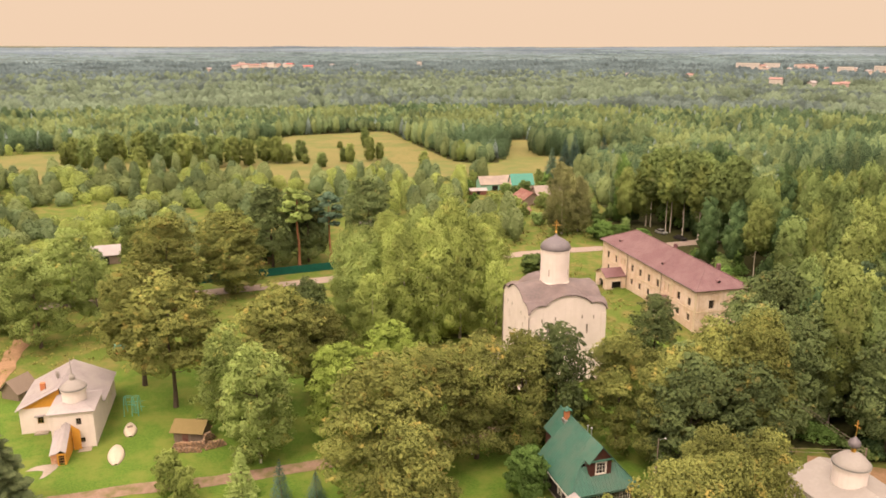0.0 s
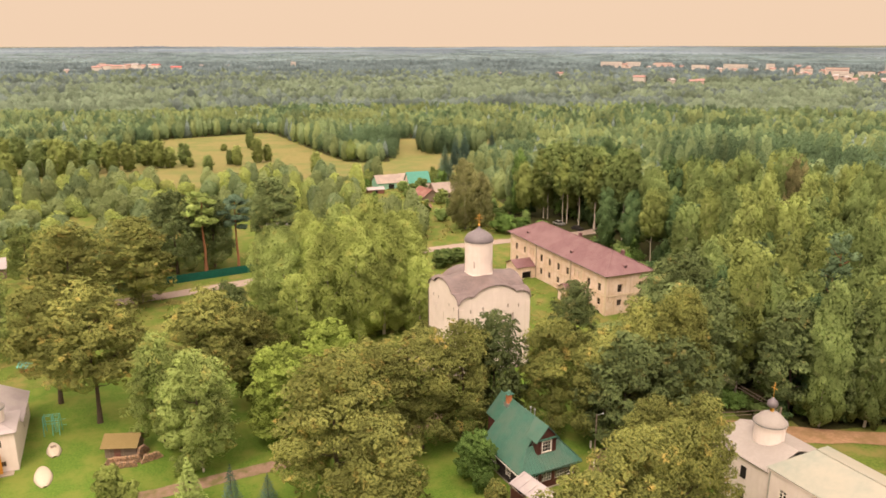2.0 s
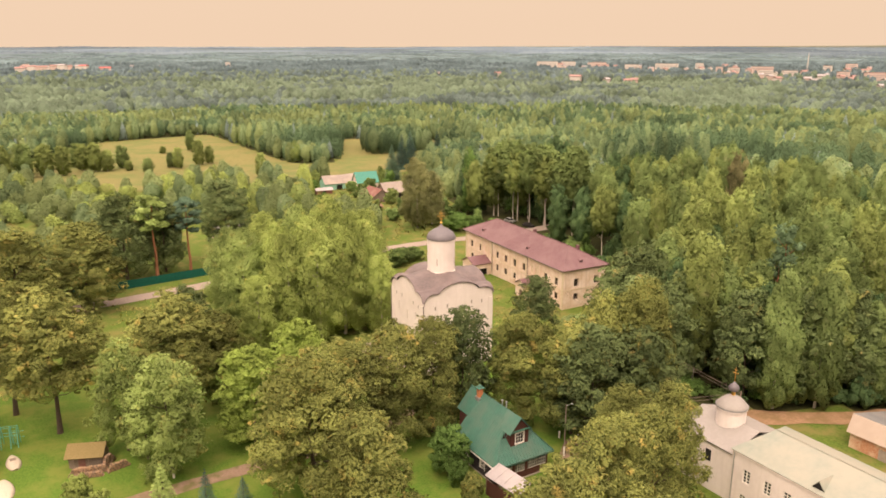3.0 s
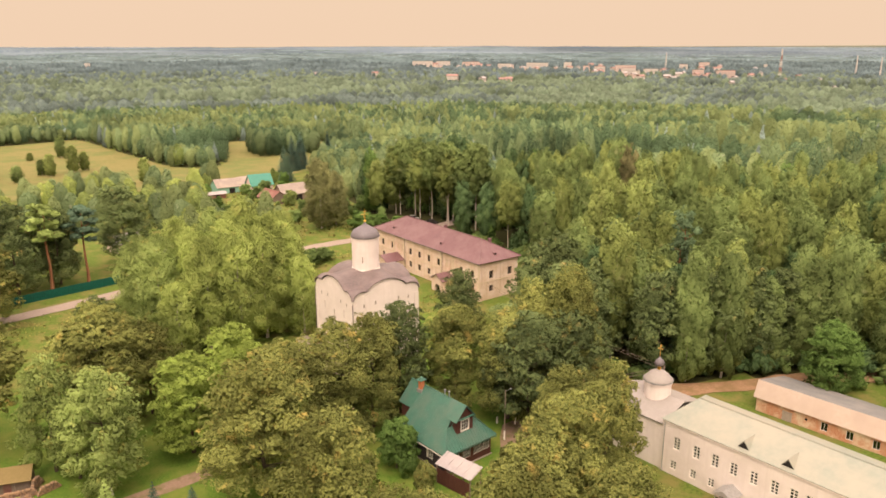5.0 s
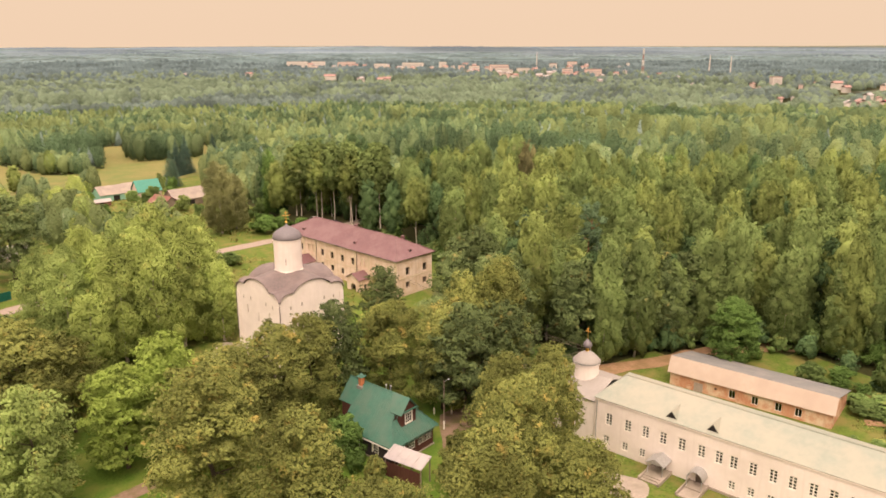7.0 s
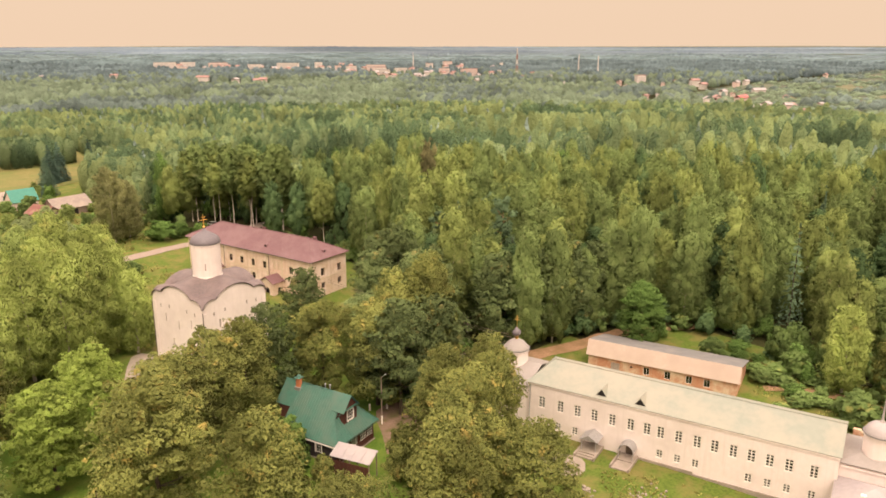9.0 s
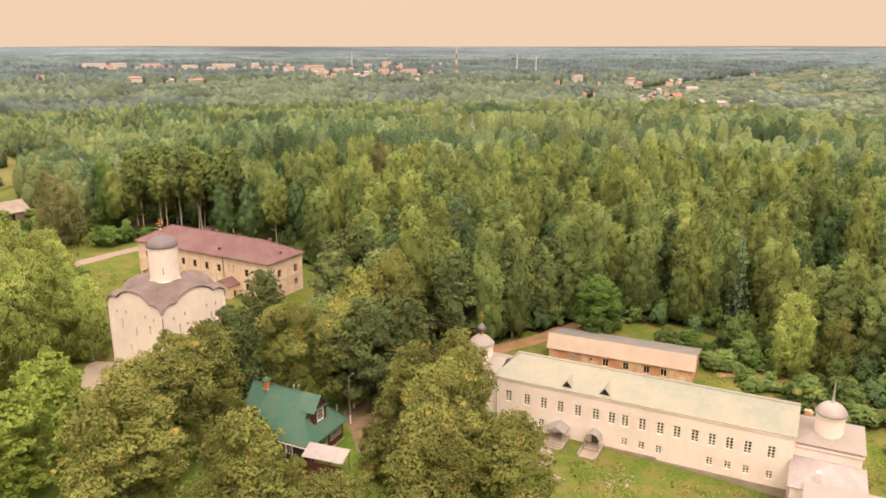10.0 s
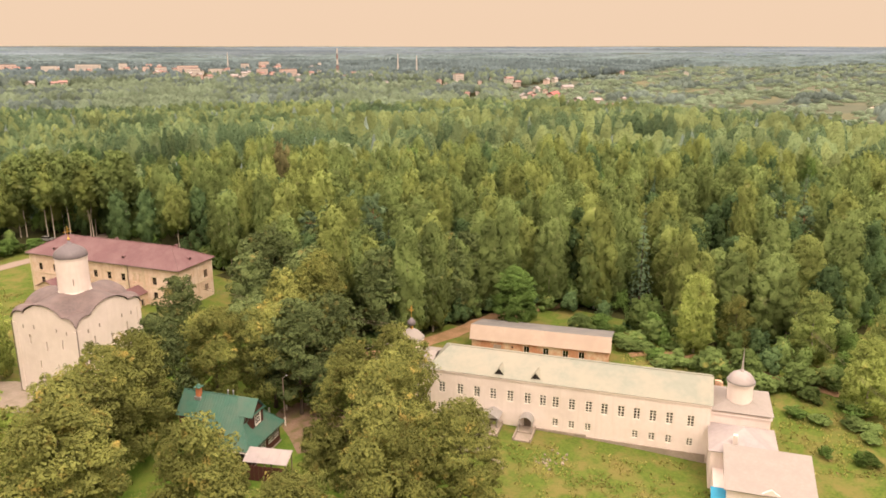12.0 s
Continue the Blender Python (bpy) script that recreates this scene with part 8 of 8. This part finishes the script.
lp = pole("lamp_post", 29.1, 91.8, 8.5, 0.11, M_GREYWOOD, "grey timber lamp post with a white-painted foot")
part("painted_foot", turned([(0.13, 0.0), (0.13, 1.6)], 10), M_WHITEPAINT, lp, "whitewashed foot")
b = bmesh.new()
rod(b, (0, 0, 8.2), (0.9, 0.1, 8.5), 0.03)
turned([(0.05, 8.45), (0.2, 8.4), (0.05, 8.6)], 8, 0.95, 0.1, b)
part("lamp_arm", b, M_METAL, lp)
pole("power_pole", 52.5, 84.0, 11.5, 0.13, M_GREYWOOD, "grey timber power pole")
pole("power_pole", 112, 33, 8.0, 0.12, M_GREYWOOD, "grey timber power pole in the scrub")
pole("power_pole", -28.5, 121.5, 9.0, 0.12, M_GREYWOOD, "grey timber power pole")


def cable(a, b, sag, label):
    bm = bmesh.new()
    a, b = Vector(a), Vector(b)
    n = 12
    pts = [a.lerp(b, i / n) - Vector((0, 0, sag * 4 * (i / n) * (1 - i / n))) for i in range(n + 1)]
    for p, q in zip(pts, pts[1:]):
        rod(bm, p, q, 0.025, 0.025, 4)
    ob = part("cable", bm, M_GREYWOOD, None)
    return tagged(ob, label, "cable", "overhead cables")


for dz in (0.0, -0.5):
    cable((52.5, 84, 11.3 + dz), (33, 92, 8.5 + dz), 0.5, "thin grey overhead power cable")
    cable((52.5, 84, 11.3 + dz), (46, 132, 11.5 + dz), 0.7, "thin grey overhead power cable")
for dy in (0.0, 0.6):
    cable((112, 33 + dy, 8), (62, 4 + dy, 8), 0.8, "thin grey overhead power cable")
# whitewashed feet of tree trunks, added as short separate posts
for x, y in ((33.0, 95.5), (30.5, 97.0), (4.3, 102.0), (-26.9, 99.7), (36.5, 94.0)):
    p = thing("trunk_foot", plan_pose(x, y, 0, gz(x, y)), "short whitewashed foot of a tree trunk, set as a post", "stake", "whitewashed stakes")
    part("shaft", turned([(0.16, -0.1), (0.15, 1.1), (0.1, 1.15)], 8), M_WHITEPAINT, p)
# fallen stones and a rubble heap
for name, cx, cy, n, spread, size, label in (("rubble_heap", 9.5, 158.0, 40, 2.2, 0.5, "heap of old bricks and rubble on grass"), ("rubble_heap", 44, 52, 26, 2.6, 0.35, "scattered pale rubble on the slope"), ("rubble_heap", 38.5, 58, 12, 1.2, 0.5, "pale boulders at the yard's edge")):
    h = thing(name, plan_pose(cx, cy, 0, gz(cx, cy)), label, "rubble")
    rng = random.Random(label)
    for i in range(n):
        s = size * rng.uniform(0.5, 1.3)
        bm = bmesh.new()
        bmesh.ops.create_icosphere(bm, subdivisions=1, radius=s * 0.6)
        for v in bm.verts:
            v.co *= rng.uniform(0.75, 1.2)
            v.co.z *= 0.7
        part("stone", under(bm, pose(rng.gauss(0, spread * 0.5), rng.gauss(0, spread * 0.5), s * 0.3)), M_BRICK if "brick" in label else M_STONE, h)


def wall_stub(x, y, turn):
    """Broken end of an old brick wall, stepped courses."""
    w = thing("wall_stub", plan_pose(x, y, turn, gz(x, y)), "broken red brick ruin wall behind the white church", "wall")
    rng = random.Random(9)
    one = bmesh.new()
    brick_box(one, -0.24, -0.3, 0.0, 0.24, 0.3, 0.22)
    me = bpy.data.meshes.new("brick")
    one.to_mesh(me)
    one.free()
    me.materials.append(M_BRICK)
    for course in range(33):
        n = max(2, 8 - course // 5 - rng.randrange(2))
        for i in range(n):
            o = new("brick", me)
            o.parent = w
            o.matrix_basis = pose(i * 0.5 + (0.25 if course % 2 else 0), rng.uniform(-0.03, 0.03), course * 0.235 - 0.1, 0, 0, rng.uniform(-2, 2))
    return w


wall_stub(70.9, 36.0, -73)


def car(x, y, turn, paint, label):
    c = thing("car", plan_pose(x, y, turn, gz(x, y)), label, "car", "parked cars")
    b = bmesh.new()
    prof = [(-2.1, 0.35), (-2.15, 0.75), (-1.95, 0.9), (-0.9, 0.98), (2.0, 0.95), (2.15, 0.7), (2.1, 0.35)]
    for sy in (-0.85, 0.85):
        b.faces.new([b.verts.new((px, sy, pz)) for px, pz in prof][::1 if sy < 0 else -1])
    vs = b.verts[:]
    k = len(prof)
    for i in range(k):
        j = (i + 1) % k
        b.faces.new((vs[j], vs[i], vs[k + i], vs[k + j]))
    bmesh.ops.recalc_face_normals(b, faces=b.faces[:])
    part("body", b, paint, c)
    g = bmesh.new()
    brick_box(g, -1.0, -0.72, 0.97, 1.6, 0.72, 1.45)
    for v in g.verts:
        if v.co.z > 1.2:
            v.co.x = v.co.x * 0.72 + 0.1
            v.co.y *= 0.86
    cab = part("cabin", g, M_DARK, c, "dark car windows")
    part("roof", box(-0.6, -0.62, 1.453, 1.22, 0.62, 1.5), paint, cab)
    for px in (-1.35, 1.35):
        for sy in (-0.8, 0.8):
            w = bmesh.new()
            rod(w, (px, sy - 0.1, 0.32), (px, sy + 0.1, 0.32), 0.32, 0.32, 14)
            part("wheel", w, M_DARK, c)
    return c


car(74.6, 230.6, 118, M_DARK, "black parked car beside the birch trunks")
car(71.0, 239.0, 118, M_METAL, "silver-grey parked car beside the birch trunks")


# ---- the town and its towers on the horizon ----
def block(x, y, turn, w, d, h, wall, roof, pitched, label, category):
    b = thing("apartment_block" if not pitched else "town_house", plan_pose(x, y, turn, gz(x, y)), label, category, "town buildings")
    part("wall", box(-w / 2, -d / 2, -2, w / 2, d / 2, h), wall, b)
    r = bmesh.new()
    if pitched:
        slab(r, [(-w / 2 - 1, -d / 2 - 1, h), (w / 2 + 1, -d / 2 - 1, h), (w / 2 + 1, 0, h + d * 0.35), (-w / 2 - 1, 0, h + d * 0.35)], 0.3)
        slab(r, [(w / 2 + 1, d / 2 + 1, h), (-w / 2 - 1, d / 2 + 1, h), (-w / 2 - 1, 0, h + d * 0.35), (w / 2 + 1, 0, h + d * 0.35)], 0.3)
    else:
        brick_box(r, -w / 2 - 0.5, -d / 2 - 0.5, h, w / 2 + 0.5, d / 2 + 0.5, h + 0.8)
    part("roof", r, roof, b)
    if not pitched:
        for s in range(int(h / 3.2)):
            part("window_band", box(-w / 2 + 1.5, -d / 2 - 0.06, 1.0 + s * 3.2, w / 2 - 1.5, -d / 2 - 0.01, 2.3 + s * 3.2), M_LILAC, b)
    return b


rng_t = random.Random(77)
for x, y, w, top in BLOCKS:
    h = min(max(9.0, top - gz(x, y)), 17.0)
    red = rng_t.random() < 0.25
    block(x, y, rng_t.uniform(-20, 40) - 35, w * 0.78, 11, h * 0.9, M_FARWALL if rng_t.random() < 0.6 else M_PINKWALL, M_FARROOF if red else M_SLATE, False, "pale panel apartment block in the distant town", "building")
for x, y, w, top in HOUSES + VILLAS:
    h = min(max(3.0, top - gz(x, y) - 3.5), 4.0 + 0.4 * w)
    block(x, y, rng_t.uniform(0, 90) - 45, w * 0.75, min(w, 11) * 0.75, h * 0.85, M_FARWALL if rng_t.random() < 0.55 else M_PINKWALL, M_SCARLETROOF if w == 30 else M_FARROOF if rng_t.random() < 0.5 else M_LILAC, True, "small pitched-roof house on the edge of town", "house")
for x, y, top, w in MASTS:
    z = gz(x, y)
    mt = thing("radio_mast", plan_pose(x, y, 0, z), "red and white lattice mast over the town" if w > 3 else "slim pale chimney mast over the town", "mast")
    n = 6
    for i in range(n):
        b = bmesh.new()
        z0, z1 = (top - z) * i / n, (top - z) * (i + 1) / n
        w0, w1 = w * (1 - 0.75 * i / n), w * (1 - 0.75 * (i + 1) / n)
        for sx, sy in ((-1, -1), (1, -1), (1, 1), (-1, 1)):
            rod(b, (sx * w0 / 2, sy * w0 / 2, z0), (sx * w1 / 2, sy * w1 / 2, z1), 0.35, 0.35, 4)
            rod(b, (sx * w0 / 2, sy * w0 / 2, z0), (-sy * w1 / 2, sx * w1 / 2, z1), 0.25, 0.25, 4)
        part("mast_section", b, M_FARROOF if i % 2 == 0 and w > 3 else M_FARWALL, mt)
